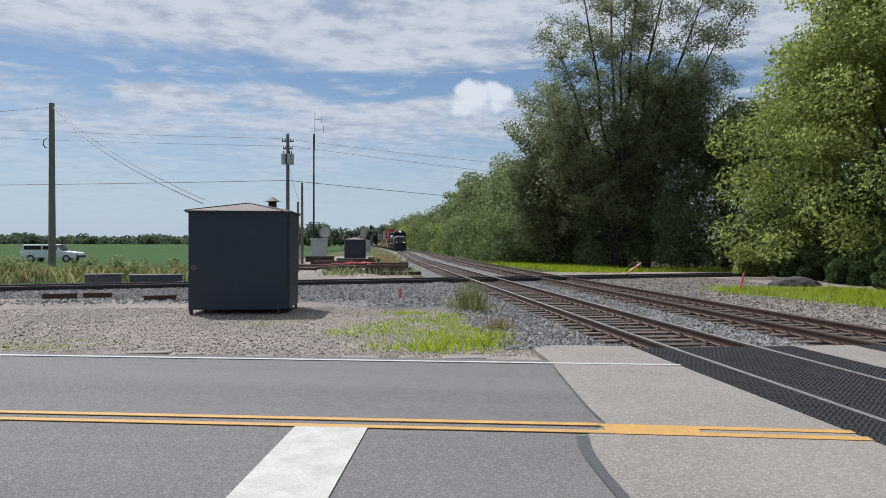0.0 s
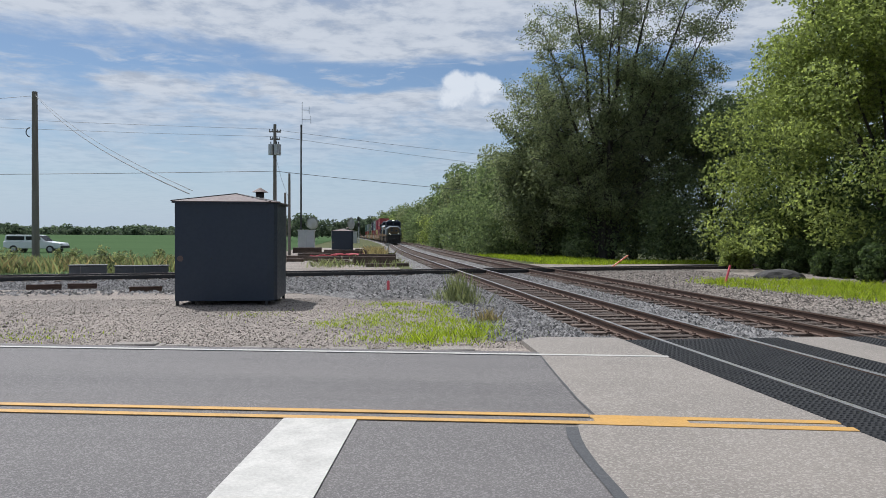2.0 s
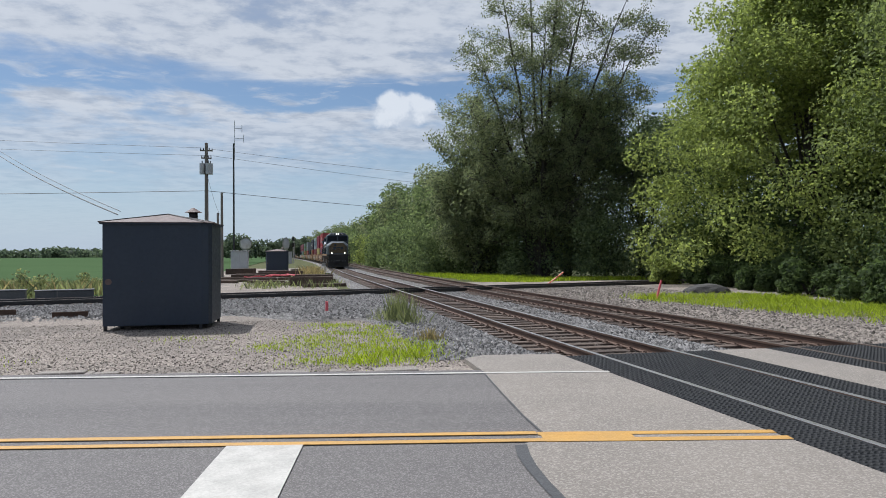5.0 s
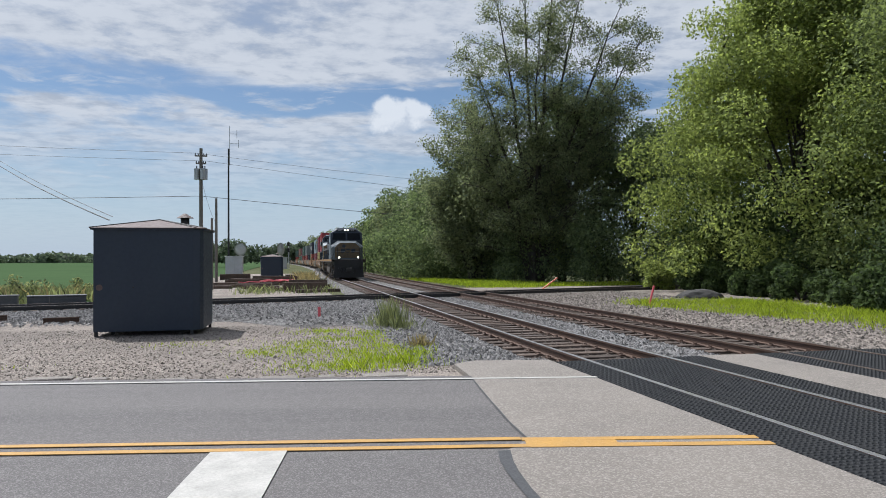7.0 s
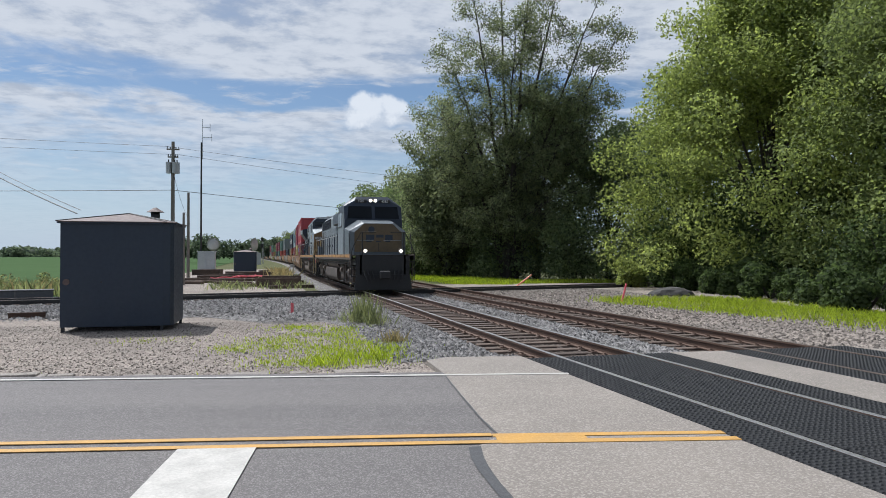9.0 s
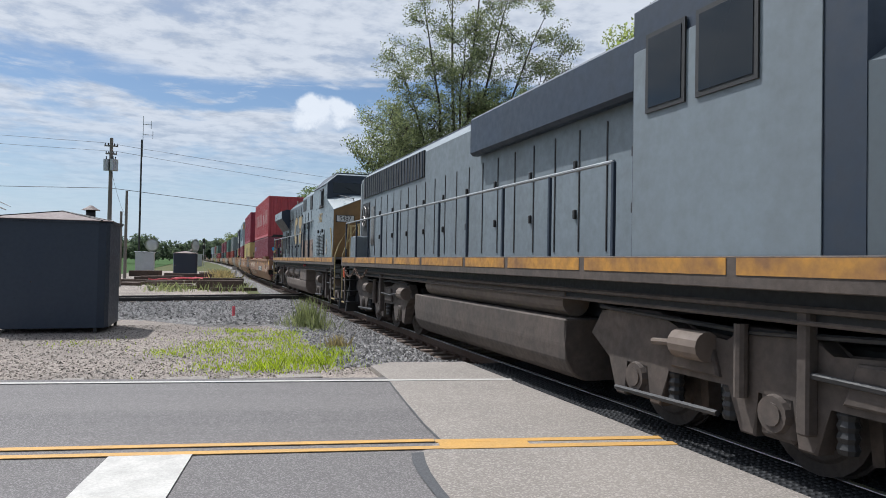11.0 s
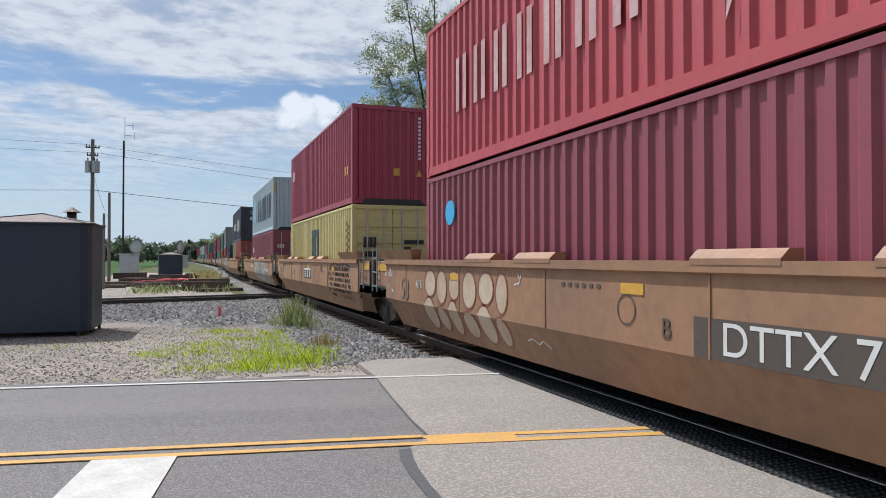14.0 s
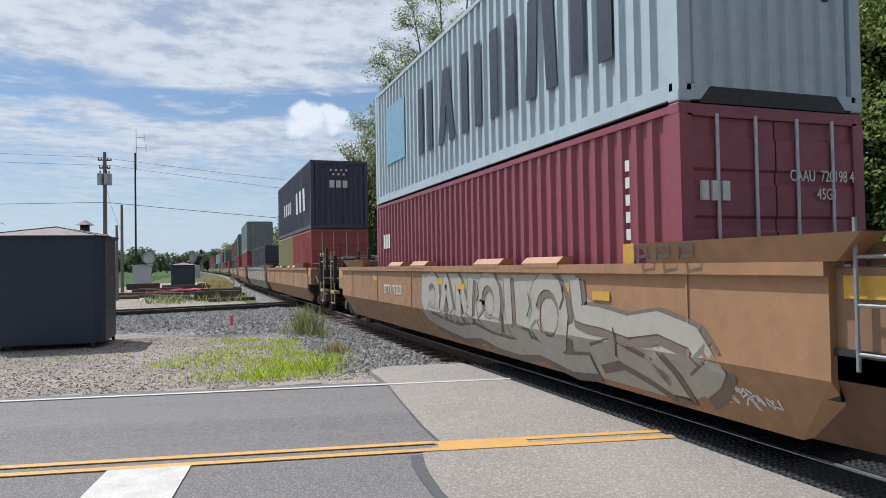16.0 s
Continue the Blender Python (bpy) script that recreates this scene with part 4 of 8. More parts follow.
def open_tree(x, y, rz, stems, girth, reach, mat, count, size, label, seed, first=0.3):
    """Several stems splay from one foot; each bears rising branches whose twigs hold loose sprays of leaves."""
    rnd = random.Random(seed)
    top = anchor("tree", x, y, -0.2, rz, label=label, category="tree")
    bm = bmesh.new()
    blobs = []
    for sx, sy, sh in stems:
        foot = Vector((0.06 * sx, 0.2 * sy, -0.2))
        knee = Vector((0.22 * sx, 0.3 * sy, 0.45 * sh))
        tip = Vector((sx, sy, sh))
        pts = [foot * (1 - t) ** 2 + knee * 2 * t * (1 - t) + tip * t * t for t in (i / 8 for i in range(9))]
        pts = [p + Vector((rnd.gauss(0, 0.12), rnd.gauss(0, 0.12), 0)) if 0 < i < 8 else p for i, p in enumerate(pts)]
        rad = [girth * (1 - 0.93 * i / 8) for i in range(9)]
        for a, b, ra, rb in zip(pts, pts[1:], rad, rad[1:]):
            cyl(bm, a, b, ra, rb, 8)
        turn = rnd.uniform(0, 6.28)
        for k in range(19):
            t = first + (0.98 - first) * (k + rnd.uniform(0, 0.7)) / 19
            i = min(int(t * 8), 7)
            base = pts[i].lerp(pts[i + 1], t * 8 - i)
            turn += 2.4 + rnd.uniform(-0.5, 0.5)
            up = rnd.uniform(0.45, 0.95)
            way = Vector((math.cos(turn), math.sin(turn), up)).normalized()
            way = (way + Vector((sx, sy, 0)).normalized() * 0.35).normalized()
            length = reach * (1.15 - 0.75 * t) * rnd.uniform(0.6, 1.15)
            end = base + way * length + Vector((0, 0, -0.04 * length))
            cyl(bm, base, base.lerp(end, 0.5) + Vector((0, 0, 0.12)), girth * 0.24 * (1.2 - t), girth * 0.13, 5)
            cyl(bm, base.lerp(end, 0.5) + Vector((0, 0, 0.12)), end, girth * 0.13, 0.012, 5)
            for q in range(11):
                w = 0.22 + 0.78 * q / 10
                at = base.lerp(end, w)
                out = (way * 0.6 + Vector((rnd.gauss(0, 0.8), rnd.gauss(0, 0.8), rnd.gauss(0.1, 0.55)))).normalized() * rnd.uniform(0.5, 1.5)
                cyl(bm, at, at + out, 0.022, 0.008, 4)
                blobs.append((tuple(at + out * 0.9), rnd.uniform(0.30, 0.85)))
    part("trunk", bm, BARK, top)
    cr = new("crown", quads_mesh("crown", leaves(blobs, count, size, 0.2), mat))
    cr.parent = top
    return top


open_tree(20.2, 54.4, -20.4, [(-5.6, 0.5, 20), (-3.2, -1.6, 25), (-0.8, 1.5, 29), (2.2, -1.2, 29.5), (5.0, 1.0, 27), (7.6, -0.6, 23.5), (-6.2, -1.2, 14.5), (6.6, 2.0, 17), (0.6, -2.4, 21), (8.6, 1.2, 15.5), (9.0, 0.0, 20)],
          0.24, 4.6, LEAF_POPLAR, 132000, 0.165, "tall grey-green silver maple with many open stems", 3, 0.10)
open_tree(16.6, 60.5, -15.5, [(-2.6, 0.4, 12.5), (-0.6, -0.8, 15.5), (1.4, 0.9, 15), (3.2, -0.5, 13), (-3.4, -0.6, 8.5), (0.4, -1.6, 10), (3.6, 0.4, 8)],
          0.18, 3.4, LEAF_POPLAR, 60000, 0.20, "feathery grey-green tree beside the tall one", 5, 0.15)
tree(24.2, 58, 17, 6.0, 0.05, LEAF_DARK, 20000, 0.28, "dark dense tree behind the crossing track", 12, 0.6, 1.5, seed=6)
tree(29.5, 54.5, 15, 6.0, 0.05, LEAF_DARK, 20000, 0.28, "dark dense tree behind the crossing track", 12, 0.6, 1.6, seed=7)
tree(33, 47, 16, 6, 0.05, LEAF_DARK, 18000, 0.30, "dark dense tree behind the crossing track", 12, 0.6, 1.6, seed=8)
tree(29.0, 34.0, 19.5, 9.8, 0.09, LEAF_MAPLE, 170000, 0.205, "broad bright green maple beside the crossing track", 24, 0.6, 1.8, trunk=0.4, seed=9, fill=7, dome=(0.30, 0.70), cone=1.6)
tree(30.5, 22.5, 19.5, 8.8, 0.09, LEAF_DEEP, 125000, 0.205, "broad deep green maple near the road", 22, 0.6, 1.8, trunk=0.4, seed=10, fill=7, dome=(0.30, 0.70), cone=1.6)
tree(37, 28, 20, 8, 0.05, LEAF_MAPLE, 30000, 0.32, "tall green maple behind the others", 16, 0.6, 2.0, trunk=0.5, seed=12)
tree(30, 11, 17, 7, 0.04, LEAF_MAPLE, 26000, 0.30, "green maple close to the road", 16, 0.6, 2.0, trunk=0.5, seed=13)
k = 20
for y, x, h in ((60, 17.5, 10.5), (66, 19, 12), (73, 17, 10.5), (82, 18.5, 12.5), (92, 18, 11.5), (103, 19, 13), (115, 18.5, 13), (128, 19.5, 14.5), (142, 19, 13),
                (158, 20, 11.5), (175, 19.5, 11), (195, 19, 11), (220, 18, 12), (250, 17, 13), (290, 16, 13), (340, 15, 14)):
    k += 1
    tree(x, y, h, 4.2 + (y > 150) * 1.5, 0.04, LEAF_ROW if k % 3 else LEAF_POPLAR, 9000 if y < 110 else 5500, 0.34 if y < 110 else 0.5,
         "dense green tree in the row along the railway", 9, 0.5, 1.5, trunk=0.25, seed=k)
for y, x, h, w in ((60, 19.7, 7.5, 6), (54.8, 22.6, 8.0, 6), (52.5, 26, 7, 6), (52, 30.5, 7.2, 6.5), (50, 24, 4.8, 5), (50, 28.5, 5.0, 5.5), (55.5, 20.6, 6.5, 5), (49, 33, 5.5, 6), (62, 18.0, 6.0, 5), (64, 16.0, 5.2, 4.5), (66, 14.6, 5.3, 4.5), (58, 22, 9.5, 6), (57, 25, 9.5, 6), (69, 13.6, 5.2, 5), (75, 13.8, 5.2, 5), (83, 14.4, 5.4, 5),
                   (92, 14.8, 5.6, 6), (102, 15, 6, 6), (114, 15.4, 6, 6.5), (128, 15.6, 6.5, 7), (144, 15.8, 6.5, 8), (164, 15.6, 6.5, 9), (190, 15, 7, 10), (225, 14, 8, 12), (270, 12.8, 9, 14)):
    k += 1
    shrub(x, y, w, h, (LEAF_ROW if y > 59 else LEAF_DARK) if k % 4 else LEAF_MAPLE, 5200 if y < 70 else 3800, 0.24 if y < 70 else 0.36, "leafy shrub under the trees", seed=k)
for x, y, h, w in ((22.4, 38.6, 1.7, 1.6), (24.9, 37.2, 1.9, 3), (24.0, 33.8, 1.5, 2.6), (23.2, 30.0, 1.6, 3), (22.4, 26.5, 1.5, 3), (21.8, 23.0, 1.4, 2.6), (20.6, 19.6, 1.7, 2.6), (21.5, 17.0, 2.8, 3.4),
                   (20.4, 14.2, 2.2, 2.6), (23.5, 21.0, 3.2, 4), (25.5, 27.5, 3.4, 4.5), (27, 32, 3.6, 4.5), (26.2, 23.5, 3.8, 5), (24, 15.5, 4.5, 4.5)):
    k += 1
    shrub(x, y, w, h, LEAF_MAPLE if w < 1.7 or 2.7 < h < 3 else LEAF_SHADED, 4200, 0.19, "leafy shrub at the edge of the trees", seed=k)

# backing shrubs added to fill gaps under the crowns with shade-dark leaves
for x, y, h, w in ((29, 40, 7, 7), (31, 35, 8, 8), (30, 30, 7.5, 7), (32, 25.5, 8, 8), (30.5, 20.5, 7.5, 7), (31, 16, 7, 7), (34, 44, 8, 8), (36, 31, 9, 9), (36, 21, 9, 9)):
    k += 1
    shrub(x, y, w, h, LEAF_SHADED, 6000, 0.34, "leafy undergrowth darkened in colour for the shade of the maples", seed=k)

# ---- grass and weeds ----
def blades(name, spots, h, w, mat, label, lean=0.35, z=-0.09):
    """Thin upright blades at spots (n, 2)."""
    n = len(spots)
    p = np.concatenate([spots, np.full((n, 1), z)], 1)
    az = rng.uniform(0, 2 * np.pi, n)
    s = np.stack([np.cos(az), np.sin(az), 0 * az], 1)
    hh = (h * rng.uniform(0.35, 1.2, n))[:, None]
    tilt = rng.normal(size=(n, 3)) * lean * hh
    tilt[:, 2] = 0
    tip = p + np.array((0, 0, 1.0)) * hh + tilt
    ww = (w * rng.uniform(0.6, 1.4, n))[:, None]
    q = np.stack([p - s * ww, p + s * ww, tip * 0.5 + p * 0.5 + s * ww * 0.9 + tilt * -0.15, tip], 1)
    return tagged(new(name, quads_mesh(name, q, mat)), label, "grass", kind="stuff")


def scatter(n, pts, soft=0.35, clump=0.6):
    """Spots about a chain of (x, y, radius) with an uneven edge."""
    c = np.array(pts)
    i = rng.choice(len(c), n, p=c[:, 2] ** 2 / (c[:, 2] ** 2).sum())
    d = rng.normal(size=(n, 2)) * soft
    s = c[i, :2] + d * c[i, 2:3] * 1.3
    keep = np.array([noise.noise(Vector((a * 1.3, b * 1.3, 3.0))) + rng.uniform(-clump, clump) > -0.05 for a, b in s])
    return s[keep]


patch = [(0.6, 12.0, 1.0), (1.5, 12.0, 0.9), (2.1, 12.4, 0.8), (1.2, 13.6, 1.3), (2.2, 14.5, 1.0), (1.4, 16.0, 1.3), (2.3, 17.0, 0.9), (0.4, 14.8, 1.1), (2.2, 13.2, 0.9), (1.0, 17.8, 0.9), (-0.3, 14.0, 0.8)]
blades("grass", scatter(12500, patch), 0.09, 0.0065, GRASS, "bright green rough grass patch on the gravel")
blades("grass", scatter(1500, [(1.9, 12.1, 0.8), (2.2, 12.9, 0.6), (1.3, 11.7, 0.6)]), 0.20, 0.006, GRASS, "taller grass tufts by the road edge")
blades("weeds", scatter(430, [(2.75, 18.6, 0.42), (2.9, 18.0, 0.36)], 0.3, 1.2), 0.78, 0.004, WEED, "grey-green weeds beside the ballast", 0.14)
blades("weeds", scatter(520, [(2.75, 18.5, 0.8), (3.0, 17.6, 0.6), (2.5, 19.2, 0.6)], 0.32, 1.0), 0.36, 0.0045, WEED, "low grey-green weeds round a taller clump", 0.3)
blades("weeds", scatter(220, [(2.75, 14.2, 0.3)], 0.3, 1.2), 0.3, 0.008, DRY, "small clump of dry weeds")
blades("grass", scatter(2500, [(-7, 13, 1.2), (-5.3, 12.6, 0.8), (-9, 14, 1.5), (-2.2, 16, 0.7), (3.1, 11.6, 0.4)], 0.5), 0.07, 0.008, GRASS, "thin grass growing through the gravel")
strip = [(14.0 + 0.2 * i, 26 - i * 0.9, 0.8) for i in range(9)] + [(15.0 + 0.75 * i, 27 - i * 0.4, 1.1) for i in range(7)] + [(16 + (i % 3), 24 - i * 1.0, 1.3) for i in range(14)] + [(18.5, 26 - i * 1.2, 1.3) for i in range(10)]
blades("grass", scatter(26000, strip, 0.4, 1.0), 0.24, 0.008, GRASS, "bright green grass strip beside the gravel", z=-0.17)
strip = [(12.6 + 0.1 * i, 66 - i * 1.3, 0.9) for i in range(17)] + [(14 + (i % 5), 60 - i * 0.9, 1.2) for i in range(18)] + [(18.5 + 0.8 * i, 46.5 + 0.2 * (i % 3), 1.0) for i in range(9)]
blades("grass", scatter(30000, strip, 0.45, 1.2), 0.30, 0.014, GRASS, "bright green grass strip beyond the crossing track", z=-0.2)
weeds = [(-8 - i * 1.3, 38.5 + 1.5 * math.sin(i * 1.7) - 0.12 * i, 1.6) for i in range(22)]
blades("weeds", scatter(9000, weeds, 0.45, 1.0), 0.75, 0.03, WEED, "tall roadside weeds at the edge of the field", z=-0.25)
blades("weeds", scatter(2500, weeds, 0.45, 1.0), 0.85, 0.03, DRY, "dry yellow weed stalks at the edge of the field", z=-0.25)
meadow = [(-9.5 - 1.1 * i, 40 + 3.5 * math.sin(i * 1.9) + 2 * (i % 4), 2.2) for i in range(26)]
blades("weeds", scatter(9000, meadow, 0.5, 1.0), 0.55, 0.03, WEED, "rough green meadow weeds before the crop field", z=-0.24)
weeds = [(1.6 + 0.6 * math.sin(i), 40 + i * 2.2, 1.2) for i in range(14)] + [(-1.5 + 0.9 * math.sin(i * 2), 40 + i * 0.7, 1.0) for i in range(6)]
blades("weeds", scatter(2600, weeds, 0.4, 1.0), 0.5, 0.015, WEED, "rough weeds between yard and ballast", z=-0.2)
blades("weeds", scatter(1500, [(1.8, 56 + i * 2, 1.0) for i in range(7)], 0.35, 1.0), 0.9, 0.02, DRY, "dry weeds between yard and ballast", z=-0.2)
for i in range(16):
    shrub(-8.5 - i * 1.9, 40 + 2.0 * math.sin(i * 2.1), 2.0, 0.7 + 0.3 * (i % 3), WEED, 900, 0.16, "leafy weed clump at the edge of the field", "weed_clump", 200 + i)

# far woods on the horizon
rnd = random.Random(31)
blobs = []
for i in range(420):
    a = radians(-62 + i * 0.19)
    dist = 1100 + 90 * math.sin(i * 0.31)
    hgt = 9 + 5 * noise.noise(Vector((i * 0.06, 0, 0))) + rnd.uniform(0, 4)
    blobs.append(((dist * math.sin(a), dist * math.cos(a), hgt * 0.4), hgt * 0.75))
tagged(new("woods", quads_mesh("woods", leaves(blobs, 24000, 6.0), FAR_TREES)), "low line of far woods beyond the field", "woods", kind="stuff")
blobs = []
for x, y, hgt in ((-13, 190, 7), (-9, 200, 6), (-19, 210, 8), (-26, 230, 8), (-5, 230, 7), (-2, 260, 8), (-33, 240, 7), (3, 330, 9), (6, 420, 11), (9, 480, 12), (12, 400, 12)):
    for k in range(9):
        blobs.append(((x + rnd.uniform(-3, 3), y + rnd.uniform(-3, 3), hgt * rnd.uniform(0.2, 0.85)), hgt * 0.28))
tagged(new("woods", quads_mesh("woods", leaves(blobs, 16000, 1.0), FAR_TREES)), "scattered far trees beside the line", "woods", kind="stuff")


# ---- loose stones ----
def stones(name, n, region, size, label, z, level=None):
    pts = []
    while len(pts) < n:
        p = region()
        if p:
            pts.append(p)
    ico = np.array([(0, 0, 1), (0.9, 0, 0.1), (0.2, 0.85, 0.15), (-0.8, 0.5, 0.0), (-0.7, -0.6, 0.1), (0.3, -0.9, 0.05)], float)
    fs = [(0, 1, 2), (0, 2, 3), (0, 3, 4), (0, 4, 5), (0, 5, 1)]
    verts, faces = [], []
    for x, y in pts:
        s = size * rng.uniform(0.5, 1.5)
        z = level(x, y) if level else z
        az = rng.uniform(0, 6.28)
        c, sn = math.cos(az), math.sin(az)
        v = ico * (1, rng.uniform(0.6, 1), rng.uniform(0.5, 0.9)) + rng.normal(size=(6, 3)) * 0.13
        m = len(verts)
        for a, b, h in v:
            verts.append((x + s * (c * a - sn * b), y + s * (sn * a + c * b), z + s * h))
        faces += [(m + a, m + b, m + d) for a, b, d in fs]
    return tagged(new(name, raw_mesh(name, verts, faces, {"loose_gravel": GRAVEL_STONE, "soiled_gravel": SOILED_STONE}.get(name, STONE))), label, "stones", kind="stuff")


def bed_spot():
    y = 11.3 + 27 * rng.random() ** 1.5
    x = rng.uniform(4.4, 12.6)
    return None if min(abs(x - TRACK_1), abs(x - TRACK_2)) < 1.25 else (x, y)


def tie_spot():
    y = 11.3 + 27 * rng.random() ** 1.5
    return rng.choice((TRACK_1, TRACK_2)) + rng.uniform(-1.3, 1.3), y


def side_spot():
    x, y = rng.uniform(-14, 4.5), rng.uniform(19.5, 33)
    line_y = 35.6 + (x - 7.8) * 0.26
    if y > line_y + 2 or (x < 0 and y < 22.5 + rng.uniform(-1.5, 1)) or (x < 2.5 and y < 19 + rng.uniform(0, 3)):
        return None
    return x, y


def lot_spot():
    return rng.uniform(-14, 3.0), 10.9 + 9 * rng.random() ** 1.3


def right_spot():
    return rng.uniform(11.2, 19), rng.uniform(9.5, 38)


stones("loose_ballast", 26000, bed_spot, 0.05, "loose grey ballast stones beside the ties", -0.215)
stones("loose_ballast", 11000, lambda: (rng.uniform(2.3, 4.5), 11.6 + 10 * rng.random() ** 1.2), 0.05, "loose grey ballast stones on the track's shoulder", -0.068, ballast_top)
stones("soiled_gravel", 12000, tie_spot, 0.042, "dark soiled stones between the ties", -0.21)
stones("loose_ballast", 32000, side_spot, 0.06, "loose grey ballast stones beside the crossing track", -0.068, ballast_top)
stones("loose_gravel", 32000, lot_spot, 0.018, "scattered small stones on the gravel yard", -0.075)
stones("loose_gravel", 500, lot_spot, 0.036, "larger loose stones on the gravel yard", -0.08)
stones("loose_gravel", 20000, right_spot, 0.045, "scattered pale stones on the gravel verge", -0.16)

# ---- ties ----
tie_mesh = bpy.data.meshes.new("tie")
bm = boxed(-1.3, 1.3, -0.115, 0.115, -0.34, -0.165, 0.012)
bm.to_mesh(tie_mesh)
bm.free()
tie_mesh.materials.append(TIE)
plate_mesh = bpy.data.meshes.new("tie_plate")
bm = bmesh.new()
for side in (-HALF, HALF):
    box(bm, side - 0.17, side + 0.17, -0.09, 0.09, -0.17, -0.148)
    for a in (-0.11, 0.11):
        box(bm, side + a - 0.016, side + a + 0.016, -0.05, -0.02, -0.15, -0.12)
        box(bm, side + a - 0.016, side + a + 0.016, 0.02, 0.05, -0.15, -0.12)
bm.to_mesh(plate_mesh)
bm.free()
plate_mesh.materials.append(RAIL)
rnd = random.Random(2)
for top, cx in ((line_1, TRACK_1), (line_2, TRACK_2)):
    y = 11.5
    while y < 80:
        t = new("tie", tie_mesh)
        t.parent = top
        t.matrix_basis = pose(cx + bend(y) + rnd.uniform(-0.05, 0.05), y, rnd.uniform(-0.012, 0.012), 0, 0, rnd.uniform(-1.2, 1.2))
        if y < 45:
            t = new("tie_plate", plate_mesh)
            t.parent = top
            t.matrix_basis = pose(cx + bend(y), y, 0)
        y += 0.55
for i in range(110):
    u = -30 + 0.56 * i
    if -4.6 < u < 4.2:
        continue
    t = new("tie", tie_mesh)
    t.parent = cross_line
    t.matrix_basis = pose(u, rnd.uniform(-0.06, 0.06), 0.004, 0, 0, 90 + rnd.uniform(-2, 2))


# ---- the train: paints ----
LOCO_GREY = material("grey_loco_paint", (0.190, 0.228, 0.248), (0.145, 0.155, 0.152), 0.34, grain=7, stain=0.7, amount=0.5, bump=0.03, streak=True)
LOCO_BLUE = material("dark_blue_loco_paint", (0.016, 0.028, 0.050), (0.026, 0.031, 0.038), 0.5, grain=7, stain=0.7, amount=0.5, bump=0.03, streak=True)
LOCO_GOLD = material("faded_gold_paint", (0.29, 0.155, 0.045), (0.13, 0.085, 0.045), 0.5, grain=6, stain=1.0, amount=0.7, bump=0.04, streak=True)
LOCO_DUST = material("dusty_lower_panel", (0.205, 0.135, 0.095), (0.15, 0.13, 0.115), 0.7, grain=8, stain=0.9, amount=0.6, bump=0.06, streak=True)
UNDER = material("dusty_underframe", (0.105, 0.080, 0.064), (0.038, 0.032, 0.029), 0.85, grain=10, stain=1.3, amount=0.7, bump=0.15)
TANK = material("dusty_tank", (0.165, 0.125, 0.098), (0.085, 0.066, 0.054), 0.75, grain=8, stain=0.8, amount=0.6, bump=0.06)
STEEL = material("worn_steel", (0.30, 0.28, 0.26), (0.16, 0.13, 0.11), 0.4, metal=0.8, grain=14, stain=2, amount=0.5, bump=0.05)
RAILING = material("pale_railing", (0.27, 0.29, 0.30), (0.17, 0.16, 0.15), 0.5, grain=12, stain=2, amount=0.5, bump=0.03)
SIGNAL_YELLOW = material("safety_yellow", (0.62, 0.34, 0.04), (0.40, 0.24, 0.06), 0.55, grain=14, stain=2, amount=0.4, bump=0.03)
WHEEL = material("grimy_wheel_steel", (0.075, 0.058, 0.048), (0.04, 0.033, 0.03), 0.75, metal=0.2, grain=14, stain=2, amount=0.6, bump=0.1)
STRIPE = material("chipped_yellow_stripe", (0.56, 0.27, 0.035), (0.17, 0.085, 0.045), 0.55, grain=9, stain=2.6, amount=0.85, bump=0.06)
LETTER_GOLD = material("worn_gold_lettering", (0.47, 0.31, 0.10), (0.24, 0.20, 0.13), 0.5, grain=7, stain=1.4, amount=0.75, bump=0.03, streak=True)
WELL_DULL = material("dusty_brown_car_paint", (0.345, 0.182, 0.095), (0.20, 0.118, 0.076), 0.65, grain=5, stain=0.6, amount=0.75, bump=0.05, streak=True)
FADED_BLUE = material("faded_blue_mark", (0.14, 0.36, 0.50), (0.27, 0.38, 0.44), 0.5, grain=5, stain=1.6, amount=0.7, bump=0)
FADED_WHITE = material("faded_white_lettering", (0.58, 0.42, 0.40), (0.40, 0.16, 0.15), 0.6, grain=7, stain=1.2, amount=0.7, bump=0)
WELL_PAINT = material("faded_ochre_car_paint", (0.40, 0.212, 0.100), (0.25, 0.142, 0.082), 0.6, grain=5, stain=0.55, amount=0.75, bump=0.04, streak=True)
WELL_GREY = material("greyish_car_paint", (0.33, 0.29, 0.25), (0.24, 0.19, 0.15), 0.6, grain=5, stain=0.55, amount=0.6, bump=0.04, streak=True)
DARK_MARK = material("dark_stencil_paint", (0.07, 0.055, 0.045), (0.10, 0.075, 0.06), 0.7, grain=12, amount=0.4, bump=0)
PALE_MARK = material("pale_stencil_paint", (0.66, 0.66, 0.63), (0.5, 0.48, 0.45), 0.6, grain=9, stain=2, amount=0.4, bump=0)
SPRAY_SILVER = material("silver_spray_paint", (0.42, 0.395, 0.345), (0.32, 0.29, 0.24), 0.45, grain=6, stain=1.6, amount=0.5, bump=0)
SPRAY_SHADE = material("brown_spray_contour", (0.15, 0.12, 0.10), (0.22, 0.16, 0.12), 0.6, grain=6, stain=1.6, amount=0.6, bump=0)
SPRAY_FADED = material("faded_cream_spray_paint", (0.54, 0.44, 0.33), (0.40, 0.27, 0.17), 0.55, grain=5, stain=1.4, amount=0.8, bump=0)
SPRAY_CREAM = material("cream_spray_paint", (0.60, 0.52, 0.40), (0.50, 0.42, 0.32), 0.5, grain=6, stain=1.6, amount=0.4, bump=0)
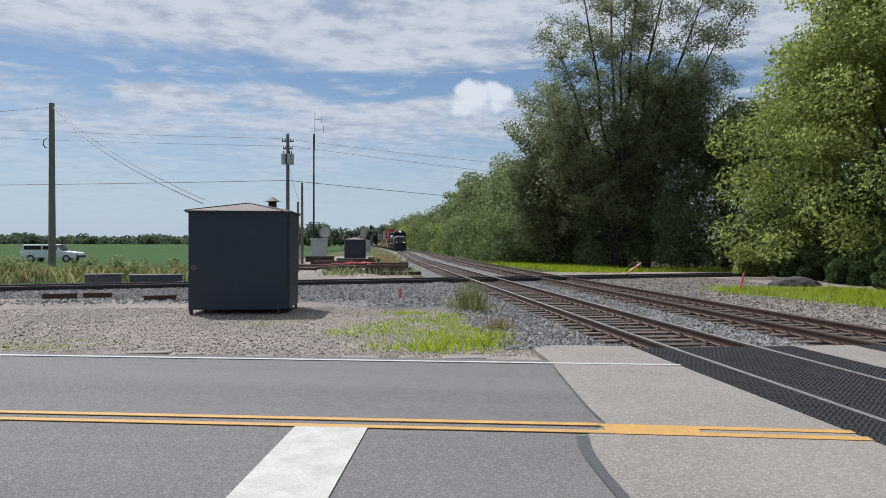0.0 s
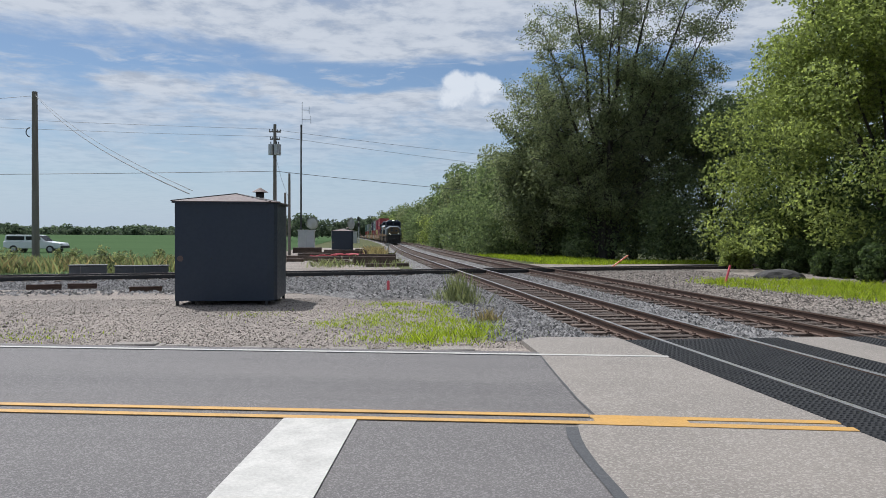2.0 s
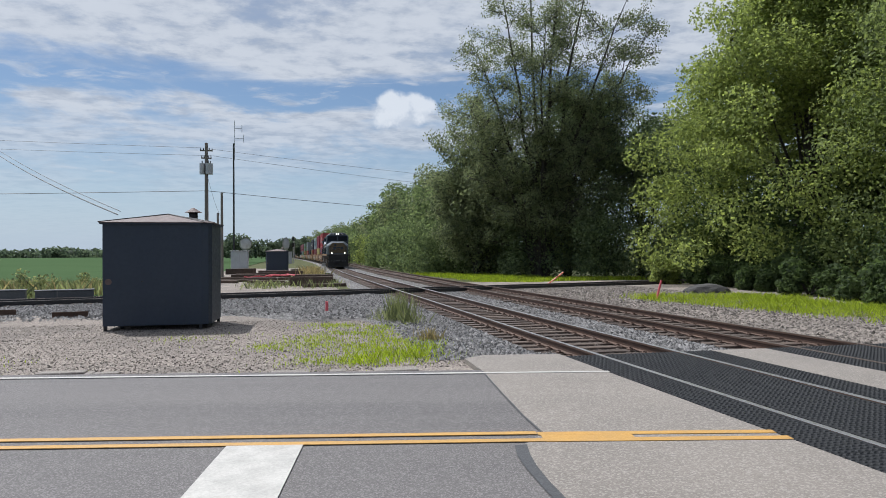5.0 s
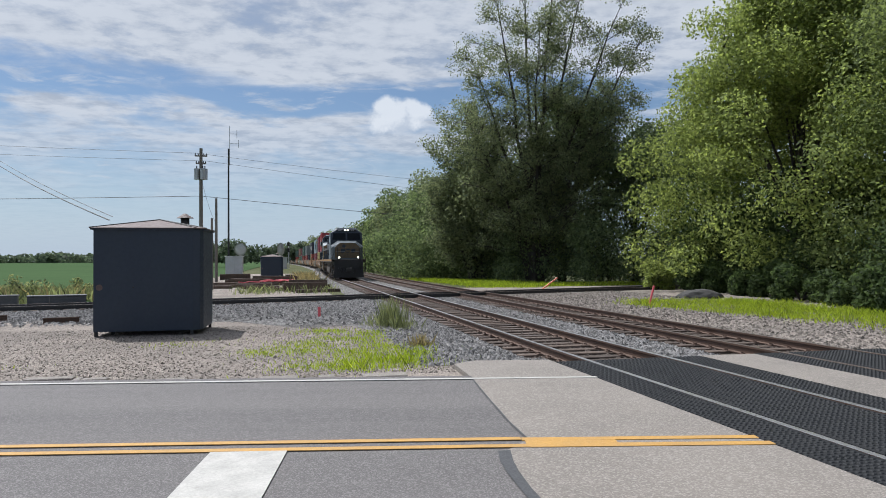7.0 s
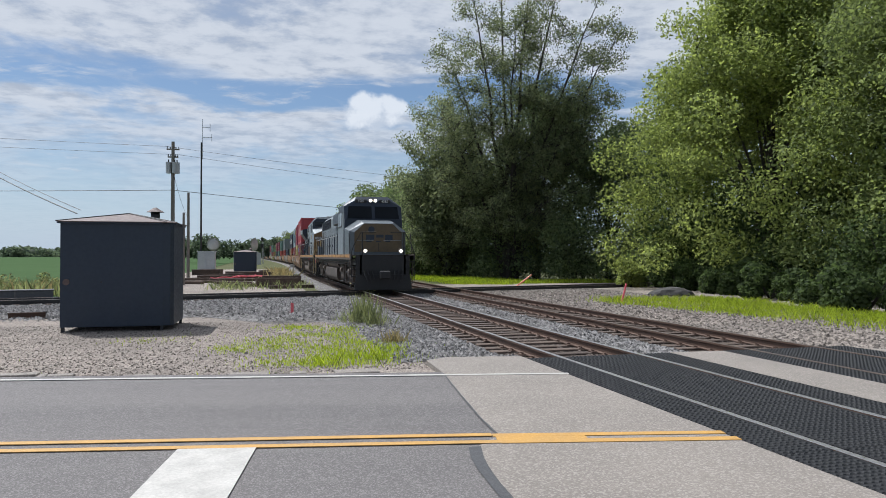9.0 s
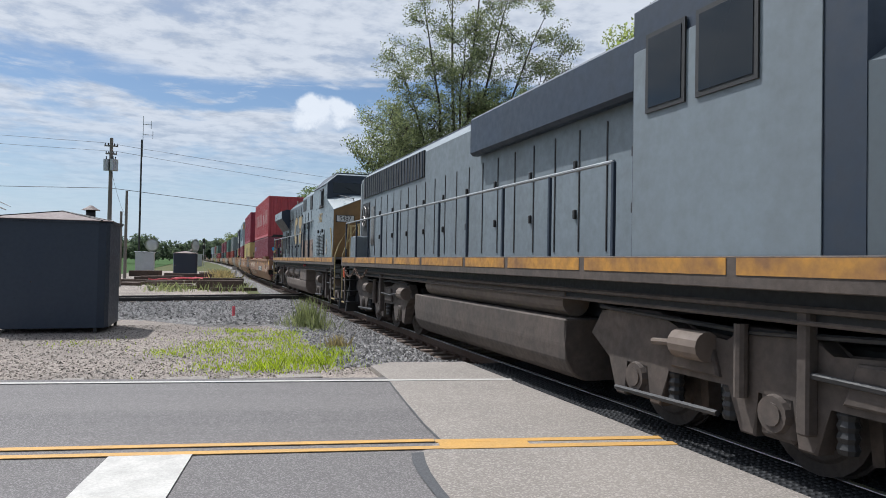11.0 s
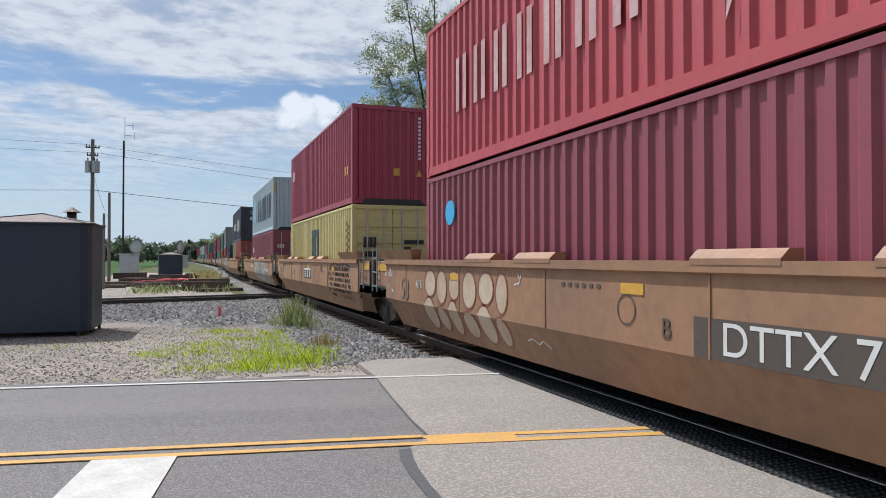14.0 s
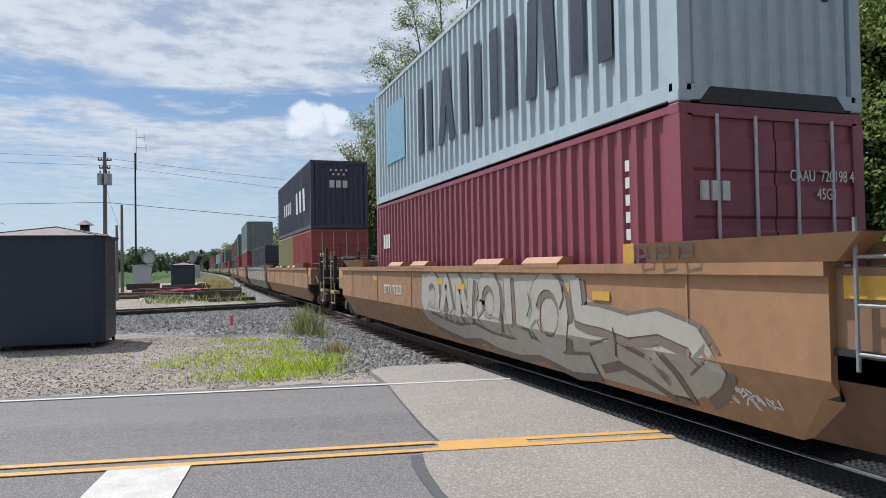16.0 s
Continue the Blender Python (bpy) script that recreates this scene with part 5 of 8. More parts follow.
BLUE_MARK = material("sky_blue_sticker", (0.05, 0.38, 0.68), (0.05, 0.3, 0.55), 0.4, grain=9, amount=0.3, bump=0)
NOSE_GOLD = material("dark_gold_paint", (0.155, 0.105, 0.046), (0.075, 0.056, 0.036), 0.5, grain=6, stain=1.0, amount=0.7, bump=0.04, streak=True)
RAIL_YELLOW = material("worn_yellow_railing", (0.50, 0.385, 0.17), (0.22, 0.17, 0.10), 0.6, grain=12, stain=3, amount=0.6, bump=0.05)
LOCO_SLATE = material("slate_loco_paint", (0.175, 0.208, 0.23), (0.115, 0.126, 0.13), 0.6, grain=7, stain=0.7, amount=0.5, bump=0.03, streak=True)
LIGHT = glow("lit_headlamp", (1.0, 0.90, 0.68), 5.0)
LAMP = material("lamp_glass", (0.7, 0.7, 0.68), (0.5, 0.5, 0.5), 0.1, grain=10, amount=0.3, bump=0)


def box_paint(name, c):
    return material(name, c, tuple(v * 0.72 + 0.012 for v in c), 0.5, grain=5, stain=0.7, amount=0.5, bump=0.03, streak=True)


BOX = {k: box_paint(k + "_container_paint", c) for k, c in dict(
    scarlet=(0.46, 0.068, 0.080), maroon=(0.26, 0.058, 0.080), crimson=(0.32, 0.036, 0.066), yellow=(0.60, 0.50, 0.20), grey_blue=(0.44, 0.52, 0.56),
    navy=(0.050, 0.048, 0.072), olive=(0.30, 0.29, 0.13), brick=(0.34, 0.06, 0.045), green=(0.12, 0.20, 0.17), grey=(0.26, 0.28, 0.28), rust=(0.24, 0.075, 0.05)).items()}


def loft(bm, rings):
    """A closed skin over rings of points, all of one length."""
    vs = [[bm.verts.new(p) for p in ring] for ring in rings]
    n = len(vs[0])
    for a, b in zip(vs, vs[1:]):
        for i in range(n):
            bm.faces.new((a[i], a[(i + 1) % n], b[(i + 1) % n], b[i]))
    bm.faces.new(vs[0][::-1]), bm.faces.new(vs[-1])
    return bm


def section(y, half, z0, z1, cut, top_half=None):
    """An upright section with chamfered upper corners."""
    th = half - cut if top_half is None else top_half
    return [(-half, y, z0), (half, y, z0), (half, y, z1 - cut), (th, y, z1), (-th, y, z1), (-half, y, z1 - cut)]


MOVERS = []      # things that ride with the train, and how far behind the first nose
WHEELS = []


def rides(ob, behind):
    MOVERS.append((ob, behind))
    return ob


TRAIN_X = 5.77


# ---- containers ----
PITCH = 0.278


def corrugated_side(length, z0, z1, x, depth=0.046):
    """Pressed sheet along y, its outer ridges at x."""
    s = 1 if x > 0 else -1
    n = int((length - 0.30) / PITCH)
    y0 = -n * PITCH / 2
    prof = [(-length / 2 + 0.1, 0)]
    for i in range(n):
        a = y0 + i * PITCH
        prof += [(a + 0.01, 0), (a + 0.058, depth), (a + 0.150, depth), (a + 0.198, 0)]
    prof.append((length / 2 - 0.1, 0))
    verts, faces = [], []
    for y, d in prof:
        for z in (z0, z1):
            verts.append((x - s * d, y, z))
    m = len(prof)
    for i in range(m - 1):
        q = (2 * i, 2 * i + 2, 2 * i + 3, 2 * i + 1)
        faces.append(q if s < 0 else q[::-1])
    return verts, faces


def shared(name, make):
    if name not in shared.made:
        made = make()
        if isinstance(made, tuple):
            me = bpy.data.meshes.new(name)
            me.from_pydata(made[0], [], made[1])
        else:
            me = bpy.data.meshes.new(name)
            bmesh.ops.recalc_face_normals(made, faces=made.faces)
            made.to_mesh(me)
            made.free()
        me.materials.append(None)
        shared.made[name] = me
    return shared.made[name]


shared.made = {}


def piece(name, key, make, mat, parent, m=None, label=""):
    ob = new(name, shared(key, make))
    ob.material_slots[0].link = "OBJECT"
    ob.material_slots[0].material = mat
    ob.parent = parent
    if m is not None:
        ob.matrix_basis = m
    if label:
        ob["label"] = label
    return ob


H_BOX = 2.896


def container(behind, z, paint, label, doors=True, length=12.19, detail=True, marks=None):
    """A container whose front end is `behind` metres back from the train's front."""
    top = tagged(new("shipping_container"), label, "container", "stacked containers")
    L, hw = length, 1.219
    k = f"{L:.0f}"

    def frame_bm():
        bm = bmesh.new()
        for sx in (-1, 1):
            for sy in (-1, 1):
                x, y = sx * (hw - 0.075), sy * (L / 2 - 0.075)
                box(bm, x - 0.075, x + 0.075, y - 0.075, y + 0.075, 0.11, H_BOX - 0.11)
            box(bm, sx * hw - (0.06 if sx > 0 else 0), sx * hw + (0.06 if sx < 0 else 0), -L / 2 + 0.1, L / 2 - 0.1, 0.03, 0.19)
            box(bm, sx * hw - (0.06 if sx > 0 else 0), sx * hw + (0.06 if sx < 0 else 0), -L / 2 + 0.1, L / 2 - 0.1, H_BOX - 0.09, H_BOX - 0.015)
        for sy in (-1, 1):
            y = sy * (L / 2 - 0.06)
            box(bm, -hw + 0.1, hw - 0.1, y - 0.06, y + 0.06, 0.02, 0.17)
            box(bm, -hw + 0.1, hw - 0.1, y - 0.06, y + 0.06, H_BOX - 0.13, H_BOX - 0.01)
        return bm

    piece("frame", "frame" + k, frame_bm, paint, top)
    for s in (-1, 1):
        piece("side_panel", f"side{k}{s}", lambda s=s: corrugated_side(L, 0.18, H_BOX - 0.08, s * (hw - 0.012)), paint, top)
    piece("roof", "roof" + k, lambda: boxed(-hw + 0.02, hw - 0.02, -L / 2 + 0.05, L / 2 - 0.05, H_BOX - 0.06, H_BOX - 0.02), paint, top)
    piece("floor", "floor" + k, lambda: boxed(-hw + 0.04, hw - 0.04, -L / 2 + 0.1, L / 2 - 0.1, 0.13, 0.17), UNDER, top)
    back = pose(0, L / 2 - 0.05, 0, 0, 0, 180)
    fore = pose(0, -L / 2 + 0.05, 0)

    def end_bm():
        bm = bmesh.new()
        n = 9
        w = 2 * (hw - 0.14) / n
        prof = [(-hw + 0.14, 0.03), (-hw + 0.14, 0.012)]
        for i in range(n):
            x = -hw + 0.14 + (i + 0.5) * w
            prof += [(x - w * 0.36, 0.012), (x - w * 0.22, -0.028), (x + w * 0.22, -0.028), (x + w * 0.36, 0.012)]
        prof += [(hw - 0.14, 0.012), (hw - 0.14, 0.03)]
        return prism(bm, prof, "z", 0.16, H_BOX - 0.12)

    def door_bm():
        bm = bmesh.new()
        w = hw - 0.15
        prof = [(0.03, 0.17), (-0.01, 0.17)]
        for i in range(5):
            z0 = 0.26 + i * 0.48
            prof += [(-0.01, z0 + 0.04), (-0.030, z0 + 0.07), (-0.030, z0 + 0.38), (-0.01, z0 + 0.41)]
        prof += [(-0.01, H_BOX - 0.13), (0.03, H_BOX - 0.13)]
        prism(bm, prof, "x", -w / 2, w / 2)
        return bm

    for m, is_door in ((fore, doors), (back, not doors)):
        if not is_door:
            piece("end_panel", "end", end_bm, paint, top, m)
        else:
            for s in (-1, 1):
                d = piece("door", "door", door_bm, paint, top, m @ pose(s * (hw - 0.13) / 2, 0, 0))
                if detail:
                    for x in (-0.27, 0.22):
                        piece("locking_rod", "rod", lambda: tube(bmesh.new(), [(0, -0.05, 0.1), (0, -0.05, H_BOX - 0.1)], 0.02, 8), GALV, d, pose(x * s, 0, 0))
    if detail:
        for sx in (-1, 1):
            for sy in (-1, 1):
                for z0 in (0.0, H_BOX - 0.118):
                    piece("corner_casting", "casting", lambda: boxed(-0.081, 0.081, -0.089, 0.089, 0, 0.118, 0.012), paint, top,
                          pose(sx * (hw - 0.079), sy * (L / 2 - 0.088), z0))
    if marks:
        marks(top, hw, L)
    top.matrix_basis = pose(TRAIN_X, 0, z)
    return rides(top, behind + L / 2)


def plate(name, pts, x, parent, mat, label=""):
    """A thin painted shape on a side wall at x: pts are (y, z)."""
    bm = bmesh.new()
    prism(bm, pts, "x", x - 0.004, x)
    return part(name, bm, mat, parent, label)


def slab_marks(parent, x, y0, y1, z0, z1, n, mat, slant=0.0):
    """Plain bars in place of lettering."""
    w = (y1 - y0) / n
    for i in range(n):
        a = y0 + i * w + w * 0.1
        b = a + w * 0.5
        plate("lettering_bar", [(a, z0), (b, z0), (b + slant, z1), (a + slant, z1)], x, parent, mat)


def side_text(parent, words, size, x, y, z, mat, stretch=1.0):
    m = Matrix.Translation((x, y, z)) @ Euler((radians(90), 0, radians(-90))).to_matrix().to_4x4()
    return part("lettering", text_mesh(bmesh.new(), words, size, m, stretch), mat, parent)


def end_text(parent, words, size, x, y, z, mat, stretch=1.0):
    m = Matrix.Translation((x, y, z)) @ Euler((radians(90), 0, 0)).to_matrix().to_4x4()
    return part("lettering", text_mesh(bmesh.new(), words, size, m, stretch), mat, parent)


def paired_bars(top, x, y, z0, z1, w):
    """Two slim faded bars, in place of a letter."""
    t = 0.15
    plate("logo_bar", [(y - w / 2, z0), (y - w / 2 + t, z0), (y - w / 2 + t, z1), (y - w / 2, z1)], x, top, FADED_WHITE)
    plate("logo_bar", [(y + w / 2 - t, z0), (y + w / 2, z0), (y + w / 2, z1), (y + w / 2 - t, z1)], x, top, FADED_WHITE)


def marks_scarlet(top, hw, L):
    # flat black plate: the shade of the tunnel below the end, as paint
    part("bottom_recess", prism(bmesh.new(), [(-0.98, -0.01), (0.98, -0.01), (0.84, 0.16), (-0.84, 0.16)], "y", -L / 2 - 0.008, -L / 2 + 0.02), BLACK, top, "black plate painted as the shaded tunnel recess")
    x = -hw - 0.002
    # a four-armed star shape and rows of plain strokes where the lettering stands
    c, z = -2.3, 1.45
    star = []
    for i in range(8):
        a = radians(45 * i + 20)
        r = 0.98 if i % 2 == 0 else 0.27
        star.append((c + r * math.cos(a) * 0.75, z + r * math.sin(a)))
    plate("star_mark", star, x, top, FADED_WHITE, "faded white star mark")
    for y in (-5.0, -4.25, -3.5):
        paired_bars(top, x, y, 0.95, 2.0, 0.48)
    for k in range(7):
        paired_bars(top, x, -0.55 + k * 0.80, 1.0, 1.95, 0.46)
    part("code_bar", boxed(0.78, 0.84, -L / 2 - 0.004, -L / 2 + 0.03, 1.5, 2.6), PALE_MARK, top)


def marks_door_red(top, hw, L):
    y = -L / 2 - 0.002 + 0.02
    part("sticker", cyl(bmesh.new(), (-0.80, y - 0.018, 2.05), (-0.80, y, 2.05), 0.14, n=18), BLUE_MARK, top, "round blue sticker")
    part("sticker", cyl(bmesh.new(), (-0.33, y - 0.018, 2.05), (-0.33, y, 2.05), 0.11, n=18), PALE_MARK, top, "round pale sticker")
    end_text(top, "BSIU  987319 0", 0.17, 0.60, y - 0.034, 2.15, PALE_MARK, 0.75)
    end_text(top, "45G1", 0.17, 0.66, y - 0.034, 1.97, PALE_MARK, 0.8)
    for i in range(4):
        for k in (0.32, 0.82):
            part("code_bar", boxed(k - 0.14, k + 0.14, y - 0.036, y - 0.018, 1.15 + i * 0.11, 1.20 + i * 0.11), PALE_MARK, top)
    part("sticker", cyl(bmesh.new(), (-hw - 0.006, L / 2 - 1.3, 2.15), (-hw + 0.02, L / 2 - 1.3, 2.15), 0.22, n=24), BLUE_MARK, top, "round blue sticker")


def marks_crimson(top, hw, L):
    # tunnel shade laid on the end as a black plate
    part("bottom_recess", prism(bmesh.new(), [(-0.98, -0.01), (0.98, -0.01), (0.84, 0.16), (-0.84, 0.16)], "y", -L / 2 - 0.008, -L / 2 + 0.02), BLACK, top, "black plate painted as the shaded tunnel recess")
    y = -L / 2 + 0.0
    part("label_plate", boxed(0.02, 0.20, y - 0.004, y + 0.03, 0.85, 1.07), SIGNAL_YELLOW, top, "small yellow label")
    bm = prism(bmesh.new(), [(0.72, 0.85), (0.90, 0.85), (0.81, 1.05)], "y", y - 0.004, y + 0.03)
    part("label_plate", bm, SIGNAL_YELLOW, top, "yellow warning triangle")
    for i in range(11):
        part("code_bar", boxed(0.78, 0.86, y - 0.004, y + 0.03, 1.35 + i * 0.12, 1.42 + i * 0.12), PALE_MARK, top)
    slab_marks(top, -hw - 0.002, -L / 2 + 0.5, -L / 2 + 1.1, 0.9, 1.15, 2, SIGNAL_YELLOW)
    slab_marks(top, -hw - 0.002, L / 2 - 1.2, L / 2 - 0.5, 1.8, 2.2, 3, PALE_MARK)


def marks_yellow(top, hw, L):
    x = -hw - 0.002
    y0 = -0.75
    for i in range(3):
        plate("logo_bar", [(y0 + i * 0.55, 0.9), (y0 + i * 0.55 + 0.32, 0.9), (y0 + i * 0.55 + 0.32, 2.15), (y0 + i * 0.55, 2.15)], x, top, LOCO_BLUE)
    plate("logo_bar", [(y0, 2.15), (y0 + 1.42, 2.15), (y0 + 1.42, 2.38), (y0, 2.38)], x, top, LOCO_BLUE)
    for i in range(5):
        plate("logo_bar", [(y0 - 0.1 + i * 0.34, 0.50), (y0 + 0.12 + i * 0.34, 0.50), (y0 + 0.12 + i * 0.34, 0.66), (y0 - 0.1 + i * 0.34, 0.66)], x, top, LOCO_BLUE)
    for k, (zz, n) in enumerate(((2.3, 9), (2.2, 8), (2.35, 10), (1.9, 8))):
        for i in range(n):
            yy = (-5.35, -5.62, 5.25, 5.0)[k]
            plate("code_bar", [(yy, zz - i * 0.2), (yy - 0.08, zz - i * 0.2), (yy - 0.08, zz + 0.11 - i * 0.2), (yy, zz + 0.11 - i * 0.2)], x, top, DARK_MARK)
    y = -L / 2 + 0.0
    for i in range(4):
        part("logo_bar", boxed(-0.88 + 0.10 * i, -0.81 + 0.10 * i, y - 0.006, y + 0.03, 1.65, 1.95), BLACK, top)
    part("logo_bar", boxed(-0.88, -0.5, y - 0.006, y + 0.03, 1.38, 1.54), BLACK, top)
    for i in range(2):
        part("code_bar", boxed(0.35, 0.95 - 0.4 * i, y - 0.006, y + 0.03, 1.75 - i * 0.2, 1.87 - i * 0.2), BLACK, top)


def marks_grey_blue(top, hw, L):
    # black plate stands in for the shade in the floor tunnel
    part("bottom_recess", prism(bmesh.new(), [(-0.98, -0.01), (0.98, -0.01), (0.84, 0.16), (-0.84, 0.16)], "y", -L / 2 - 0.008, -L / 2 + 0.02), BLACK, top, "black plate painted as the shaded tunnel recess")
    x = -hw - 0.002
    # six broken shapes of slanting strokes where the dark lettering stands
    for k in range(6):
        y, w, t = 2.35 - k * 1.28, 0.92, 0.30
        lean = (0.0, 0.30, 0.0, 0.0, 0.10, 0.0)[k]
        plate("logo_bar", [(y, 0.75), (y - t, 0.75), (y - t - lean, 2.15), (y - lean, 2.15)], x, top, LOCO_BLUE)
        plate("logo_bar", [(y - w, 0.75), (y - w + t, 0.75), (y - w + t + lean, 2.15), (y - w + lean, 2.15)][:: 1 if k % 2 else -1], x - 0.0015, top, LOCO_BLUE)
    plate("star_mark", [(3.4, 0.9), (5.0, 0.9), (5.0, 2.3), (3.4, 2.3)], x, top, FADED_BLUE, "faded blue square mark")
    y = -L / 2
    for i in range(10):
        part("code_bar", boxed(0.70, 0.77, y - 0.004, y + 0.03, 1.2 + i * 0.13, 1.28 + i * 0.13), LOCO_BLUE, top)
    for s in (-1, 1):
        part("label_plate", boxed(s * 1.14 - 0.05, s * 1.14 + 0.05, y - 0.004, y + 0.03, 2.0, 2.6), SIGNAL_YELLOW, top, "yellow height stripe")


def marks_maroon(top, hw, L):
    x, y = -hw - 0.002, -L / 2 + 0.018
    for i in range(3):
        part("logo_bar", boxed(-0.98 + i * 0.13, -0.89 + i * 0.13, y - 0.03, y, 1.92, 2.12), PALE_MARK, top)
        plate("logo_bar", [(L / 2 - 0.7 - i * 0.22, 1.75), (L / 2 - 0.86 - i * 0.22, 1.75), (L / 2 - 0.86 - i * 0.22, 2.1), (L / 2 - 0.7 - i * 0.22, 2.1)], x, top, PALE_MARK)
    end_text(top, "CAAU  720198 4", 0.17, 0.60, y - 0.034, 2.19, PALE_MARK, 0.75)
    end_text(top, "45G1", 0.17, 0.66, y - 0.034, 2.00, PALE_MARK, 0.75)
    for i in range(4):
        for k in (0.36, 0.84):
            part("code_bar", boxed(k - 0.12, k + 0.12, y - 0.036, y - 0.018, 1.2 + i * 0.11, 1.25 + i * 0.11), PALE_MARK, top)
    for i in range(9):
        plate("code_bar", [(-L / 2 + 0.85, 0.8 + i * 0.19), (-L / 2 + 0.93, 0.8 + i * 0.19), (-L / 2 + 0.93, 0.92 + i * 0.19), (-L / 2 + 0.85, 0.92 + i * 0.19)], x, top, PALE_MARK)
    plate("label_plate", [(-L / 2 + 0.80, 1.3), (-L / 2 + 1.0, 1.3), (-L / 2 + 1.0, 1.52), (-L / 2 + 0.80, 1.52)], x - 0.002, top, SIGNAL_YELLOW, "small yellow label")


def marks_navy(top, hw, L):
    y = -L / 2
    for i in range(3):
        part("logo_bar", boxed(-0.42 + i * 0.28, -0.22 + i * 0.28, y - 0.006, y + 0.03, 1.75, 2.05), PALE_MARK, top)
    for r in range(2):
        for i in range(4 - r):
            part("logo_bar", boxed(-0.40 + i * 0.22 + r * 0.1, -0.31 + i * 0.22 + r * 0.1, y - 0.006, y + 0.03, 2.45 - r * 0.18, 2.53 - r * 0.18), PALE_MARK, top)
    slab_marks(top, -hw - 0.002, -4.6, -1.2, 0.9, 1.9, 3, PALE_MARK, 0.15)
    slab_marks(top, -hw - 0.002, 0.4, 3.4, 1.1, 1.7, 4, PALE_MARK)


# ---- well cars ----
def wheelset(parent, y, r=0.46, turning=False):
    def bm_make():
        bm = bmesh.new()
        cyl(bm, (-0.95, 0, 0), (0.95, 0, 0), 0.085, n=10)
        for s in (-1, 1):
            cyl(bm, (s * 0.68, 0, 0), (s * 0.81, 0, 0), r, n=28)
            cyl(bm, (s * 0.665, 0, 0), (s * 0.69, 0, 0), r + 0.028, n=28)
            cyl(bm, (s * 0.81, 0, 0), (s * 0.835, 0, 0), r * 0.80, r * 0.74, n=28)
            cyl(bm, (s * 0.83, 0, 0), (s * 0.86, 0, 0), r * 0.32, n=14)
            for q in range(5):
                a = 2 * math.pi * q / 5
                cyl(bm, (s * 0.832, 0.55 * r * math.cos(a), 0.55 * r * math.sin(a)), (s * 0.845, 0.55 * r * math.cos(a), 0.55 * r * math.sin(a)), r * 0.09, n=8)
        return bm
    w = piece("wheelset", f"wheelset{r}", bm_make, WHEEL, parent, pose(0, y, r))
    if turning:
        WHEELS.append((w, y, r))
    return w


def bogie(parent, y, turning=False):
    """A two-axle freight bogie under a car."""
    for dy in (-0.89, 0.89):
        wheelset(parent, y + dy, 0.46, turning)

    def side():
        bm = bmesh.new()
        for s in (-1, 1):
            prism(bm, [(-1.25, 0.42), (-1.15, 0.66), (-0.55, 0.74), (0.55, 0.74), (1.15, 0.66), (1.25, 0.42), (0.95, 0.40), (0.42, 0.22), (-0.42, 0.22), (-0.95, 0.40)], "x", s * 0.98 - 0.08, s * 0.98 + 0.08)
            for q in (-0.89, 0.89):
                cyl(bm, (s * 1.0, q, 0.46), (s * 1.14, q, 0.46), 0.15, n=12)
            for q in (-0.18, 0, 0.18):
                cyl(bm, (s * 1.08, q, 0.26), (s * 1.08, q, 0.56), 0.075, n=8)
        box(bm, -0.95, 0.95, -0.22, 0.22, 0.45, 0.74)
        return bm
    piece("bogie_frame", "bogie", side, UNDER, parent, pose(0, y, 0))


def ladder(parent, x, y, z0, z1, mat=RAILING):
    bm = bmesh.new()
    for d in (-0.2, 0.2):
        tube(bm, [(x, y + d, z0), (x, y + d, z1)], 0.017)
    z = z0 + 0.12
    while z < z1:
        tube(bm, [(x, y - 0.2, z), (x, y + 0.2, z)], 0.013)
        z += 0.33
    return part("ladder", bm, mat, parent)


